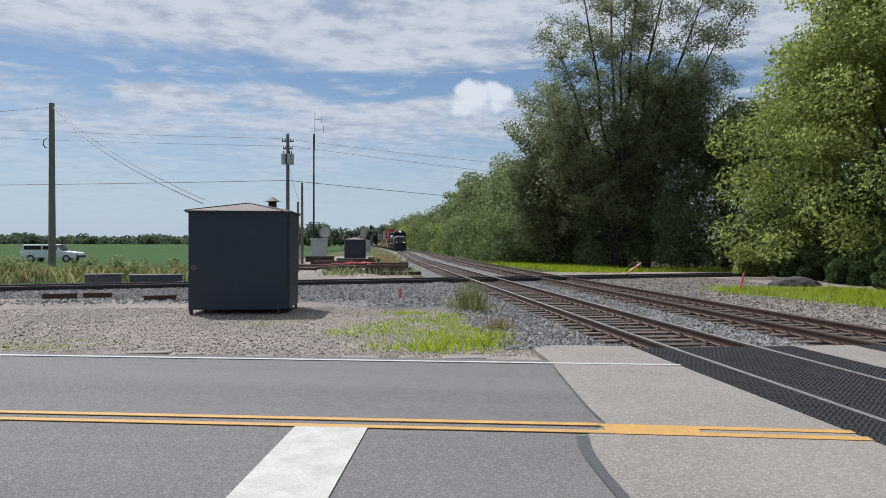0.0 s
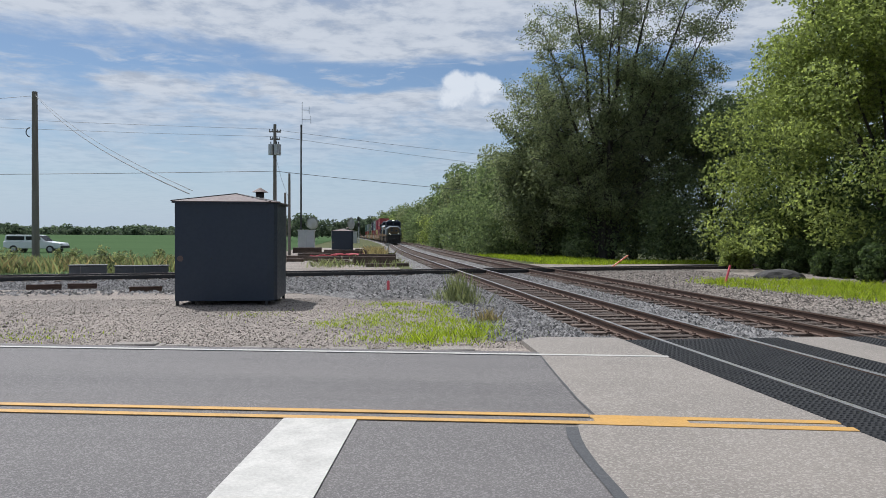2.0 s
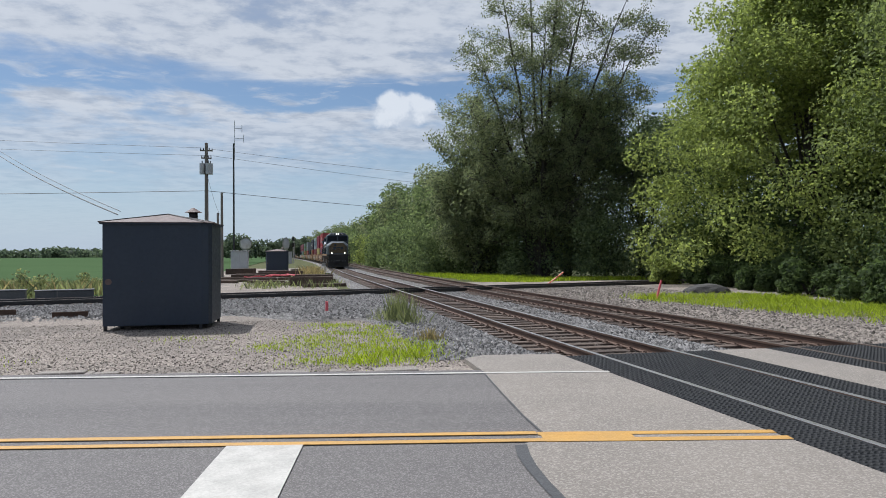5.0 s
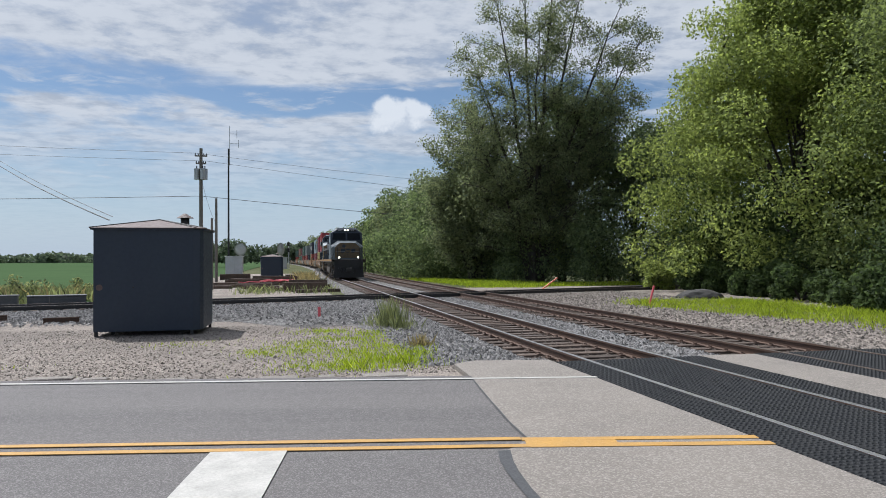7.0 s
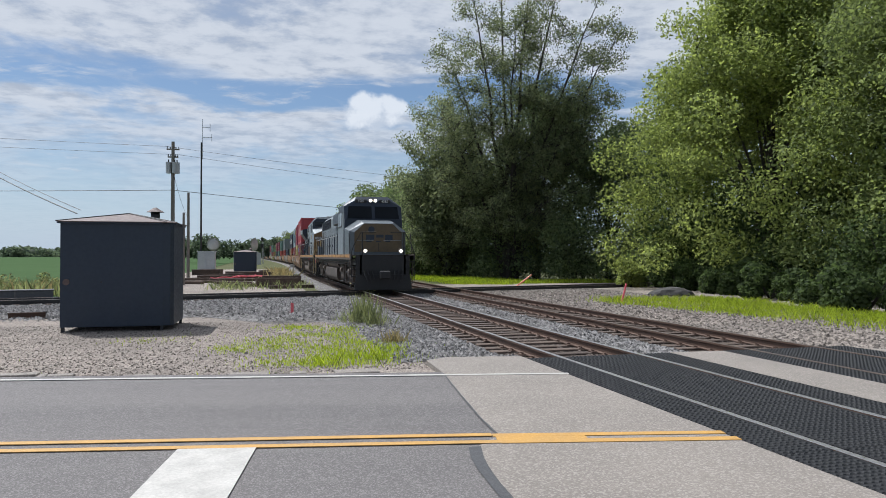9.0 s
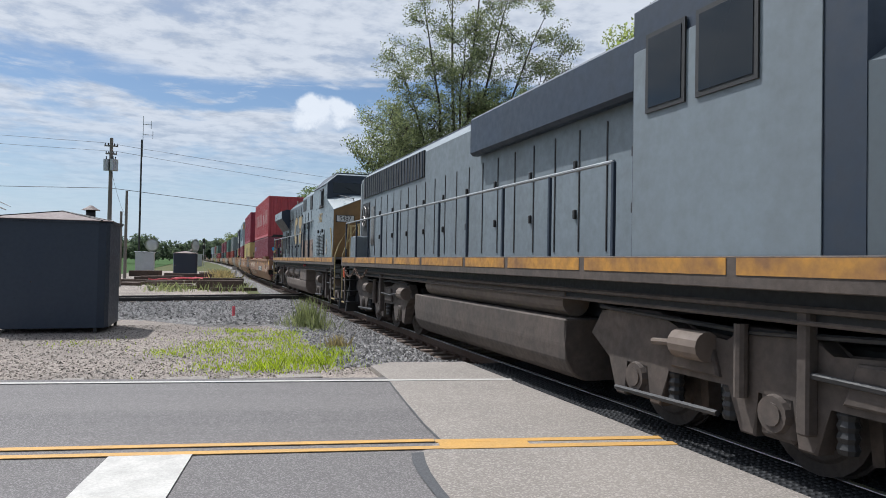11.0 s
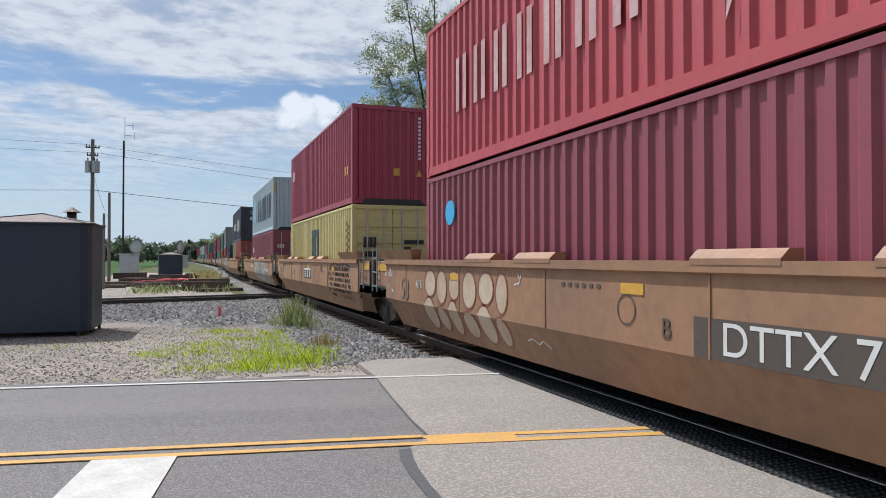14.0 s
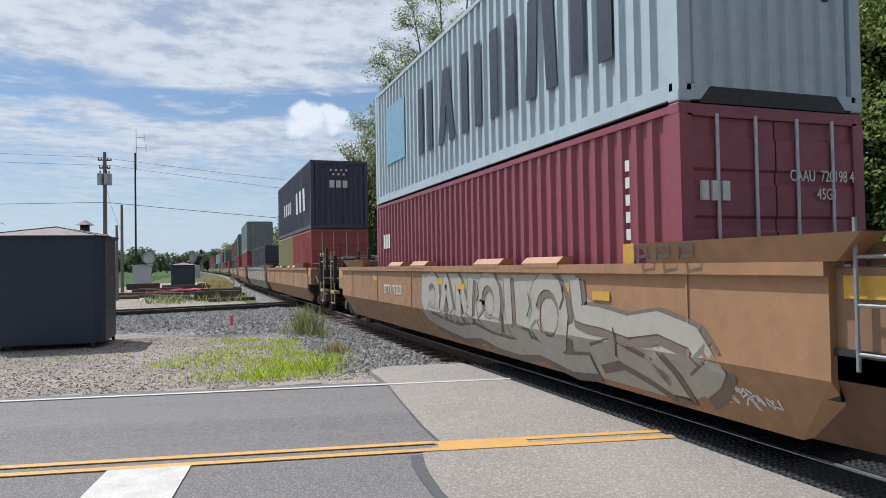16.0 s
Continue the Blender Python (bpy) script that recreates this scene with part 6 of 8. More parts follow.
def well_car(behind, length, front_end, rear_end, paint, turning=False, detail=True, extras=None, shift=0.0):
    """One well, its sides `length` long, from `behind`. An end is "platform" or "joint"."""
    top = tagged(new("well_car"), "ochre-brown intermodal well car carrying stacked containers" if paint in (WELL_PAINT, WELL_DULL) else "greyish intermodal well car carrying stacked containers", "rail car", "well cars")
    L = length
    key = f"{L:.1f}"

    def side(s):
        bm = bmesh.new()
        prof = [(s * 1.34, 1.70), (s * 1.545, 1.70), (s * 1.545, 1.60), (s * 1.50, 1.58), (s * 1.50, 0.85), (s * 1.242, 0.30), (s * 1.232, 0.30), (s * 1.42, 0.85)]
        cut = 0.5
        loft(bm, [[(x, -L / 2, max(z, 0.52)) for x, z in prof], [(x, -L / 2 + cut, z) for x, z in prof], [(x, L / 2 - cut, z) for x, z in prof], [(x, L / 2, max(z, 0.52)) for x, z in prof]])
        return bm
    for s in (-1, 1):
        w = piece("side_wall", f"well{key}{s}", lambda s=s: side(s), paint, top)
        if detail:
            # raised flared plates at both ends of the well, and sill pads
            for e in (-1, 1):
                at_platform = (front_end if e < 0 else rear_end) == "platform"
                y0 = e * (L / 2 + (-0.62 if at_platform else 0.35))
                y1 = e * (L / 2 - (3.1 if at_platform else 2.1))

                def flare(s=s, y0=y0, y1=y1, e=e):
                    bm = bmesh.new()
                    loft(bm, [[(s * 1.53, y0 - e * 0.25, 1.70), (s * 1.60, y0, 1.90), (s * 1.36, y0, 1.90), (s * 1.36, y0 - e * 0.25, 1.70)],
                              [(s * 1.53, y1 + e * 0.12, 1.70), (s * 1.60, y1, 1.90), (s * 1.36, y1, 1.90), (s * 1.36, y1 + e * 0.12, 1.70)]])
                    return bm
                piece("end_flare", f"flare{key}{s}{e}{at_platform}", flare, paint, top)
            n = int((L - 5.2) / 1.75)
            for i in range(n):
                y = -(n - 1) * 0.875 + i * 1.75

                def pad(s=s):
                    bm = bmesh.new()
                    prism(bm, [(s * 1.55, 1.665), (s * 1.55, 1.72), (s * 1.46, 1.80), (s * 1.32, 1.80), (s * 1.32, 1.70), (s * 1.52, 1.70)], "y", -0.5, 0.5)
                    return bm
                if (i + int(behind)) % 3 != 1 and i < 7:
                    piece("sill_pad", f"pad{s}", pad, paint, top, pose(0, y, 0))
            for y in (-L * 0.30, -L * 0.02, L * 0.26):
                piece("reflector", f"reflector{s}", lambda s=s: boxed(s * 1.503 - 0.006, s * 1.503 + 0.006, -0.19, 0.19, 1.36, 1.47), SIGNAL_YELLOW, top, pose(0, y, 0))
            for i in range(6):
                y = -L / 2 + 1.5 + i * (L - 3) / 5
                piece("side_rib", f"rib{s}", lambda s=s: boxed(s * 1.50 - 0.012, s * 1.50 + 0.012, -0.012, 0.012, 0.85, 1.58), paint, top, pose(0, y, 0))
    piece("floor", f"wellfloor{key}", lambda: boxed(-1.06, 1.06, -L / 2 + 0.9, L / 2 - 0.9, 0.30, 0.39), UNDER, top)
    for e, kind in ((-1, front_end), (1, rear_end)):
        turn = pose(0, 0, 0) if e < 0 else pose(0, 0, 0, 0, 0, 180)
        ring = new("end_structure")
        ring.parent = top
        ring.matrix_basis = turn
        y0 = -L / 2

        def bulkhead():
            bm = bmesh.new()
            box(bm, -1.42, 1.42, y0, y0 + 0.12, 0.70, 1.66)
            prism(bm, [(-0.55, 0.62), (0.55, 0.62), (0.45, 1.5), (-0.45, 1.5)], "y", y0 - 0.45, y0)
            return bm
        piece("bulkhead", f"bulk{key}", bulkhead, BLACK, ring)
        if kind == "platform":
            def deck():
                bm = bmesh.new()
                box(bm, -1.47, 1.47, y0 - 0.72, y0 + 0.02, 1.02, 1.68, 0.02)
                return bm

            def draft_sill():
                bm = bmesh.new()
                box(bm, -0.40, 0.40, y0 - 3.0, y0 - 0.7, 0.72, 1.20, 0.02)
                box(bm, -1.30, 1.30, y0 - 2.9, y0 - 2.2, 1.12, 1.19, 0.01)
                return bm
            piece("draft_sill", f"draft{key}", draft_sill, BLACK, ring)
            piece("end_platform", f"deck{key}", deck, paint, ring)
            bogie(ring, y0 - 0.45)
            piece("coupler", f"coupler{key}", lambda: box(boxed(-0.13, 0.13, y0 - 3.55, y0 - 3.0, 0.74, 0.98, 0.03), -0.2, 0.2, y0 - 3.62, y0 - 3.4, 0.68, 1.04, 0.03), BLACK, ring)
            if detail:
                for s in (-1, 1):
                    part("reflector", boxed(s * 1.475 - 0.006, s * 1.475 + 0.006, y0 - 0.62, y0 - 0.12, 1.36, 1.60), SIGNAL_YELLOW, ring, "large yellow reflector plate")
                    bm = bmesh.new()
                    for yy in (y0 - 2.85, y0 - 2.25):
                        tube(bm, [(s * 1.33, yy, 0.45), (s * 1.33, yy, 2.15), (s * 1.33, yy + 0.08, 2.22)], 0.022)
                    tube(bm, [(s * 1.33, y0 - 2.85, 1.9), (s * 1.33, y0 - 2.25, 1.9)], 0.018)
                    tube(bm, [(s * 1.33, y0 - 2.85, 0.47), (s * 1.33, y0 - 2.25, 0.47)], 0.018)
                    part("grab_rail", bm, RAIL_YELLOW, ring)
                    part("step", boxed(min(s * 1.15, s * 1.36), max(s * 1.15, s * 1.36), y0 - 2.85, y0 - 2.25, 0.80, 0.90, 0.01), RAIL_YELLOW, ring, "yellow step plank")
                    part("upright", boxed(min(s * 1.25, s * 1.36), max(s * 1.25, s * 1.36), y0 - 2.3, y0 - 2.18, 1.15, 2.1, 0.01), BLACK, ring)
                part("air_tank", cyl(bmesh.new(), (-0.75, y0 - 0.25, 1.94), (-0.75, y0 - 1.15, 1.94), 0.19, n=16), UNDER, ring, "rusty brown air tank", True)
                part("brake_valve", boxed(-0.3, 0.15, y0 - 1.3, y0 - 0.8, 1.68, 2.05, 0.03), BLACK, ring)
                bm = tube(bmesh.new(), [(-1.3, y0 - 0.1, 1.85), (0.2, y0 - 0.1, 1.85)], 0.02)
                tube(bm, [(-1.2, y0 - 1.7, 2.05), (1.2, y0 - 1.7, 2.05)], 0.02)
                tube(bm, [(-0.9, y0 - 0.2, 1.75), (-0.9, y0 - 2.4, 1.75)], 0.025)
                part("pipe", bm, STEEL, ring)
                part("brake_wheel", tube(bmesh.new(), [(0.75 + 0.28 * math.cos(a * 0.524), y0 - 2.3, 1.85 + 0.28 * math.sin(a * 0.524)) for a in range(13)], 0.02), BLACK, ring)
                part("brake_stand", boxed(-1.05, -0.95, y0 - 1.75, y0 - 1.65, 1.1, 2.45, 0.01), BLACK, ring)
                part("brake_stand", boxed(0.2, 0.3, y0 - 1.75, y0 - 1.65, 1.1, 2.3, 0.01), BLACK, ring)
                part("equipment_box", boxed(-1.15, -0.35, y0 - 1.65, y0 - 0.8, 1.15, 1.62, 0.03), BLACK, ring)
                part("equipment_box", boxed(0.1, 0.9, y0 - 1.5, y0 - 0.75, 1.2, 1.9, 0.03), UNDER, ring)
                bm = tube(bmesh.new(), [(-1.3, y0 - 0.75, 1.15), (-1.32, y0 - 1.1, 1.35), (-1.3, y0 - 1.5, 1.1), (-1.25, y0 - 1.7, 0.75)], 0.025)
                part("air_hose", bm, BLACK, ring)
                part("brace", tube(bmesh.new(), [(-1.2, y0 - 0.8, 1.65), (-1.2, y0 - 2.3, 2.05)], 0.03), BLACK, ring)
                part("walkway", boxed(-1.3, 1.3, y0 - 2.9, y0 - 2.2, 1.28, 1.32), STEEL, ring, "grated end walkway")
        else:
            if e > 0:
                bogie(ring, y0 - 1.5)
            if detail:
                ladder(ring, -1.50 * -e, y0 - 0.98 if e > 0 else y0 - 0.42, 0.95, 2.0)
                ladder(ring, 1.50 * -e, y0 - 0.32, 0.70, 2.30)
                for sx in (-1, 1):
                    wing = part("end_panel", boxed(min(sx * 1.34, sx * 1.44), max(sx * 1.34, sx * 1.44), y0 - 1.15, y0 + 0.02, 1.04, 1.66, 0.01), WELL_DULL, ring, "dusty framed end panel")
                    part("frame", boxed(min(sx * 1.44, sx * 1.47), max(sx * 1.44, sx * 1.47), y0 - 1.15, y0, 1.04, 1.09), BLACK, wing)
                    part("frame", boxed(min(sx * 1.44, sx * 1.47), max(sx * 1.44, sx * 1.47), y0 - 1.15, y0 - 1.09, 1.09, 1.66), BLACK, wing)
                    part("reflector", boxed(min(sx * 1.44, sx * 1.452), max(sx * 1.44, sx * 1.452), y0 - 1.0, y0 - 0.08, 1.44, 1.60), SIGNAL_YELLOW, wing, "yellow reflector strip")
                    if e < 0:
                        bm = bmesh.new()
                        lo, hi = [(sx * 1.235, y0 + 0.45, 0.33), (sx * 1.235, y0 - 0.95, 0.38)], [(sx * 1.435, y0 - 1.12, 0.86), (sx * 1.435, y0 + 0.02, 0.86)]
                        bm.faces.new([bm.verts.new(p) for p in lo + hi])
                        bm.faces.new([bm.verts.new(p) for p in (hi[1], hi[0], (sx * 1.435, y0 - 1.12, 1.05), (sx * 1.435, y0 + 0.02, 1.05))])
                        bmesh.ops.solidify(bm, geom=bm.faces[:], thickness=0.012)
                        part("end_skirt", bm, WELL_DULL, wing, "dusty lower end plate")
                    part("gusset", prism(bmesh.new(), [(y0 + 0.9, 0.30), (y0 + 0.05, 0.62), (y0 - 0.75, 1.04), (y0 + 0.05, 1.04), (y0 + 0.9, 0.85)], "x", min(sx * 1.16, sx * 1.20), max(sx * 1.16, sx * 1.20)), BLACK, wing)
                part("cross_beam", boxed(-1.3, 1.3, y0 - 1.15, y0 - 0.95, 0.95, 1.62, 0.02), BLACK, ring)
                part("brake_gear", boxed(-0.9, -0.35, y0 - 0.42, y0 - 0.05, 1.0, 1.75, 0.03), BLACK, ring)
                bm = tube(bmesh.new(), [(-1.2, y0 - 0.25, 0.5), (-1.2, y0 - 0.25, 1.2)], 0.02)
                tube(bm, [(-1.25, y0 - 0.5, 0.45), (-1.25, y0 + 0.1, 0.45)], 0.02)
                part("step", bm, RAILING, ring)
                part("hose", tube(bmesh.new(), [(-0.5, y0 - 0.2, 1.7), (-0.62, y0 - 0.8, 1.78), (-0.5, y0 - 1.3, 1.6)], 0.03), BLACK, ring)
    if extras:
        before = set(top.children)
        extras(top, L)
        for ob in top.children:
            if ob not in before:
                ob.matrix_basis = pose(0, shift, 0) @ ob.matrix_basis
    top.matrix_basis = pose(TRAIN_X, 0, 0)
    return rides(top, behind + L / 2)


def stroke(parent, pts, width, x, mat, label=""):
    """A painted stroke on the car's side: pts are (y, z)."""
    bm = bmesh.new()
    fine = [pts[0]]
    for a, b in zip(pts, pts[1:]):
        k = max(1, int(math.dist(a, b) / 0.10))
        fine += [(a[0] + (b[0] - a[0]) * i / k, a[1] + (b[1] - a[1]) * i / k) for i in range(1, k + 1)]
    pts = fine
    n = len(pts)
    rows = []
    for i, (y, z) in enumerate(pts):
        a, b = Vector(pts[max(i - 1, 0)]), Vector(pts[min(i + 1, n - 1)])
        d = (b - a).normalized()
        nx = Vector((-d.y, d.x)) * width / 2
        # the sheet leans inwards below its knee
        rows.append([bm.verts.new((wall_x(zz) - x, yy, zz)) for yy, zz in ((y - nx.x, z - nx.y), (y + nx.x, z + nx.y))])
    for a, b in zip(rows, rows[1:]):
        bm.faces.new((a[0], a[1], b[1], b[0]))
    return part("spray_stroke", bm, mat, parent, label)


def wall_x(z):
    return -1.50 if z >= 0.85 else -1.50 + (0.85 - z) * 0.258 / 0.55


def patch_paint(parent, pts, mat, lift, label=""):
    """A painted patch that follows the side wall: a fan of (y, z) cut at the knee."""
    bm = bmesh.new()
    hi = [(y, max(z, 0.85)) for y, z in pts]
    lo = [(y, min(z, 0.85)) for y, z in pts]
    for ring in (hi, lo):
        clean = []
        for q in ring:
            if not clean or (abs(clean[-1][0] - q[0]) + abs(clean[-1][1] - q[1])) > 1e-4:
                clean.append(q)
        if len(clean) > 2:
            bm.faces.new([bm.verts.new((wall_x(z) - lift, y, z)) for y, z in clean])
    bmesh.ops.remove_doubles(bm, verts=bm.verts[:], dist=1e-4)
    return part("spray_patch", bm, mat, parent, label)


def oval(y, z, ry, rz, n=18):
    return [(y + ry * math.cos(2 * math.pi * i / n), z + rz * math.sin(2 * math.pi * i / n)) for i in range(n)]


def scrawl(top, rnd, n, y0, y1, z0, z1, mat, size=0.08, width=0.024):
    """Small unreadable loops of spray paint in rows."""
    for i in range(n):
        y, z = rnd.uniform(y0, y1), z0 + (z1 - z0) * (rnd.randrange(6) + 0.5) / 6
        pts = [(y + size * math.cos(k * 1.3 + i) + k * 0.015, z + size * 0.8 * math.sin(k * 1.9 + i)) for k in range(7)]
        stroke(top, pts, width, 0.006, mat)


def extras_first(top, L):
    plate("number_panel", [(-5.2, 0.86), (-2.05, 0.86), (-2.05, 1.21), (-5.2, 1.21)], -1.5025, top, DARK_MARK, "dark number panel")
    side_text(top, "DTTX 733308", 0.40, -1.507, -3.63, 1.03, PALE_MARK, 1.05)
    side_text(top, "B", 0.26, -1.508, -1.68, 1.06, DARK_MARK)
    side_text(top, "53", 0.60, -1.508, 6.5, 1.08, SPRAY_SHADE, 0.95)
    side_text(top, "4/16", 0.22, -1.508, 5.62, 1.22, PALE_MARK, 0.9)
    # balloon-like cream shapes, stacked in pairs, their paint run down over the knee
    for k, y in enumerate((5.0, 4.4, 3.8, 3.15, 2.5, 1.95)):
        w = (0.30, 0.25, 0.24, 0.28, 0.28, 0.20)[k]
        for z, h in ((1.27, 0.25), (0.72, 0.30)) if k % 2 == 0 else ((1.22, 0.30), (0.66, 0.22)):
            ring = oval(y + (0.05 if z < 1 else -0.03), z, w, h)
            patch_paint(top, ring, SPRAY_FADED, 0.004, "faded cream spray-painted shape")
            stroke(top, ring + ring[:1], 0.035, 0.007, BOX["rust"])
    for pts in ([(1.4, 1.52), (1.33, 1.40), (1.5, 1.36)], [(1.38, 1.36), (1.3, 1.50)], [(1.3, 0.62), (1.15, 0.66), (1.0, 0.60), (0.85, 0.66), (0.7, 0.58)]):
        stroke(top, pts, 0.018, 0.007, PALE_MARK)
    stroke(top, oval(-1.05, 1.20, 0.15, 0.15) + [(-0.90, 1.20)], 0.018, 0.006, DARK_MARK)
    slab_marks(top, -1.504, -0.6, 0.3, 1.40, 1.44, 6, DARK_MARK)
    plate("stencil", [(-6.4, 1.36), (-6.0, 1.36), (-6.0, 1.5), (-6.4, 1.5)], -1.504, top, DARK_MARK)
    for a, b, z0, z1, mat, lab in ((-8.15, -7.75, 0.78, 1.06, PALE_MARK, "white framed placard"), (-7.05, -6.72, 1.28, 1.40, SIGNAL_YELLOW, "yellow reflector"), (-9.25, -9.05, 0.92, 1.2, PALE_MARK, "small white label")):
        patch_paint(top, [(a, z0), (b, z0), (b, z1), (a, z1)], mat, 0.006, lab)
    patch_paint(top, [(-8.11, 0.82), (-7.97, 0.82), (-7.97, 1.02), (-8.11, 1.02)], WELL_DULL, 0.009)
    patch_paint(top, [(-7.93, 0.82), (-7.79, 0.82), (-7.79, 1.02), (-7.93, 1.02)], WELL_DULL, 0.009)
    part("bracket", boxed(-1.56, -1.50, -8.35, -7.85, 1.24, 1.30, 0.01), STEEL, top)
    scrawl(top, random.Random(3), 7, 7.3, 8.6, 1.0, 1.5, PALE_MARK, 0.06, 0.02)


def extras_middle(top, L):
    plate("number_panel", [(-2.1, 1.0), (-0.5, 1.0), (-0.5, 1.42), (-2.1, 1.42)], -1.5025, top, DARK_MARK, "dark panel with white shapes")
    for i in range(3):
        y = -0.62 - i * 0.48
        plate("logo_bar", [(y, 1.30), (y - 0.42, 1.30), (y - 0.42, 1.38), (y, 1.38)], -1.507, top, PALE_MARK)
        for k in range(3):
            plate("logo_bar", [(y - 0.12, 1.06 + k * 0.075), (y - 0.32, 1.06 + k * 0.075), (y - 0.32, 1.11 + k * 0.075), (y - 0.12, 1.11 + k * 0.075)], -1.507, top, PALE_MARK)
    side_text(top, "C", 0.28, -1.508, 1.8, 1.15, DARK_MARK)
    rnd = random.Random(5)
    scrawl(top, rnd, 190, -8.4, -5.5, 0.55, 1.5, DARK_MARK, 0.075, 0.02)
    outline = [(-5.3, 0.7), (-5.2, 1.0), (-5.3, 1.3), (-5.6, 1.5), (-6.2, 1.58), (-6.9, 1.52), (-7.6, 1.58), (-8.3, 1.5)]
    stroke(top, outline, 0.05, 0.006, DARK_MARK)
    for y0 in (-2.7, -3.3, 0.6):
        stroke(top, [(y0, 0.8), (y0 - 0.1, 1.2), (y0 - 0.25, 1.45), (y0 - 0.4, 1.2), (y0 - 0.45, 0.7)], 0.03, 0.006, DARK_MARK)
    scrawl(top, rnd, 6, -4.6, -4.0, 1.3, 1.5, DARK_MARK, 0.07)
    plate("stencil", [(3.0, 1.42), (3.4, 1.42), (3.4, 1.53), (3.0, 1.53)], -1.504, top, DARK_MARK)
    slab_marks(top, -1.504, 4.4, 5.1, 1.42, 1.46, 6, DARK_MARK)
    side_text(top, "53", 0.56, -1.508, 6.0, 1.10, DARK_MARK, 0.95)
    side_text(top, "125", 0.26, -1.4455, 7.35, 1.28, PALE_MARK, 0.9)
    for i in range(4):
        plate("stencil", [(5.4 - i * 0.42, 1.40), (5.33 - i * 0.42, 1.40), (5.33 - i * 0.42, 1.53), (5.4 - i * 0.42, 1.53)], -1.504, top, DARK_MARK)
    stroke(top, oval(4.4, 1.12, 0.11, 0.11) + [(4.51, 1.12)], 0.02, 0.006, PALE_MARK)


def extras_third(top, L):
    side_text(top, "DTTX 733308", 0.30, -1.507, 2.5, 1.16, PALE_MARK, 0.85)
    # wide silver spray-painted shapes with dark contours
    arc = lambda y, z, ry, rz, a0, a1: [(y + ry * math.cos(radians(a0 + (a1 - a0) * k / 12)), z + rz * math.sin(radians(a0 + (a1 - a0) * k / 12))) for k in range(13)]
    field = [(0.3, 1.54), (-1.8, 1.57), (-3.8, 1.56), (-5.6, 1.58), (-5.9, 1.3), (-6.4, 1.12), (-7.4, 1.10), (-7.8, 0.86), (-7.7, 0.52), (-7.3, 0.36), (-5.6, 0.38), (-3.9, 0.36), (-2.1, 0.40), (-0.7, 0.46), (0.2, 0.66), (0.35, 1.0)]
    patch_paint(top, field, SPRAY_SILVER, 0.003, "silver spray-painted background")
    shapes = [arc(-0.35, 1.12, 0.34, 0.34, 40, 320)[::-1], [(-0.85, 0.72), (-1.15, 1.46), (-1.5, 0.70)], [(-1.75, 0.70), (-1.78, 1.45), (-2.25, 0.75), (-2.35, 1.48)],
              arc(-3.05, 1.12, 0.36, 0.36, 0, 360), [(-3.75, 1.5), (-3.82, 0.72), (-4.35, 0.66)], arc(-4.95, 1.05, 0.42, 0.42, 20, 340)[::-1],
              [(-5.65, 1.50), (-5.72, 1.1), (-6.2, 1.08), (-6.7, 1.02), (-7.2, 1.10), (-7.7, 1.0), (-7.95, 0.72), (-7.6, 0.52)],
              [(-5.9, 0.62), (-6.4, 0.74), (-6.9, 0.60), (-7.3, 0.44), (-7.0, 0.80)], [(-0.2, 0.66), (-0.9, 0.58), (-1.6, 0.52), (-2.4, 0.60), (-3.0, 0.50), (-3.7, 0.48), (-4.4, 0.56), (-5.2, 0.44), (-5.8, 0.50)]]
    for k, pts in enumerate(shapes):
        stroke(top, pts, 0.36, 0.006 + 0.0006 * k, SPRAY_SHADE)
        stroke(top, [(y + 0.03, z + 0.03) for y, z in pts], 0.22, 0.012 + 0.0006 * k, SPRAY_SILVER, "silver spray-painted shape")
    for k, (y, z) in enumerate(((-1.15, 1.0), (-2.6, 1.3), (-3.5, 0.9), (-5.3, 1.35), (-6.4, 0.9), (-4.4, 1.2))):
        stroke(top, [(y, z + 0.12), (y - 0.05, z - 0.05), (y + 0.05, z - 0.2)], 0.03, 0.02, DARK_MARK)
    scrawl(top, random.Random(6), 8, -8.5, -7.9, 0.5, 0.75, PALE_MARK, 0.06, 0.02)
    for y in (-1.7, -6.0):
        plate("reflector", [(y, 1.30), (y - 0.35, 1.30), (y - 0.35, 1.40), (y, 1.40)], -1.510, top, SIGNAL_YELLOW)
    for i in range(3):
        y = -L / 2 + 1.75 - i * 0.33
        stroke(top, [(y, 1.73), (y + 0.02, 1.86), (y - 0.18, 1.87), (y - 0.17, 1.78), (y, 1.76)], 0.035, 0.09, DARK_MARK)


# darker copy of the loco grey: dimmer light on hood and nose as colour
LOCO_SHADE = material("shaded_slate_paint", (0.098, 0.120, 0.135), (0.066, 0.073, 0.076), 0.42, grain=7, stain=0.7, amount=0.5, bump=0.03, streak=True)

# ---- locomotives (nose towards -y, rail head at z = 0) ----
DECK = 1.80
END = 10.45


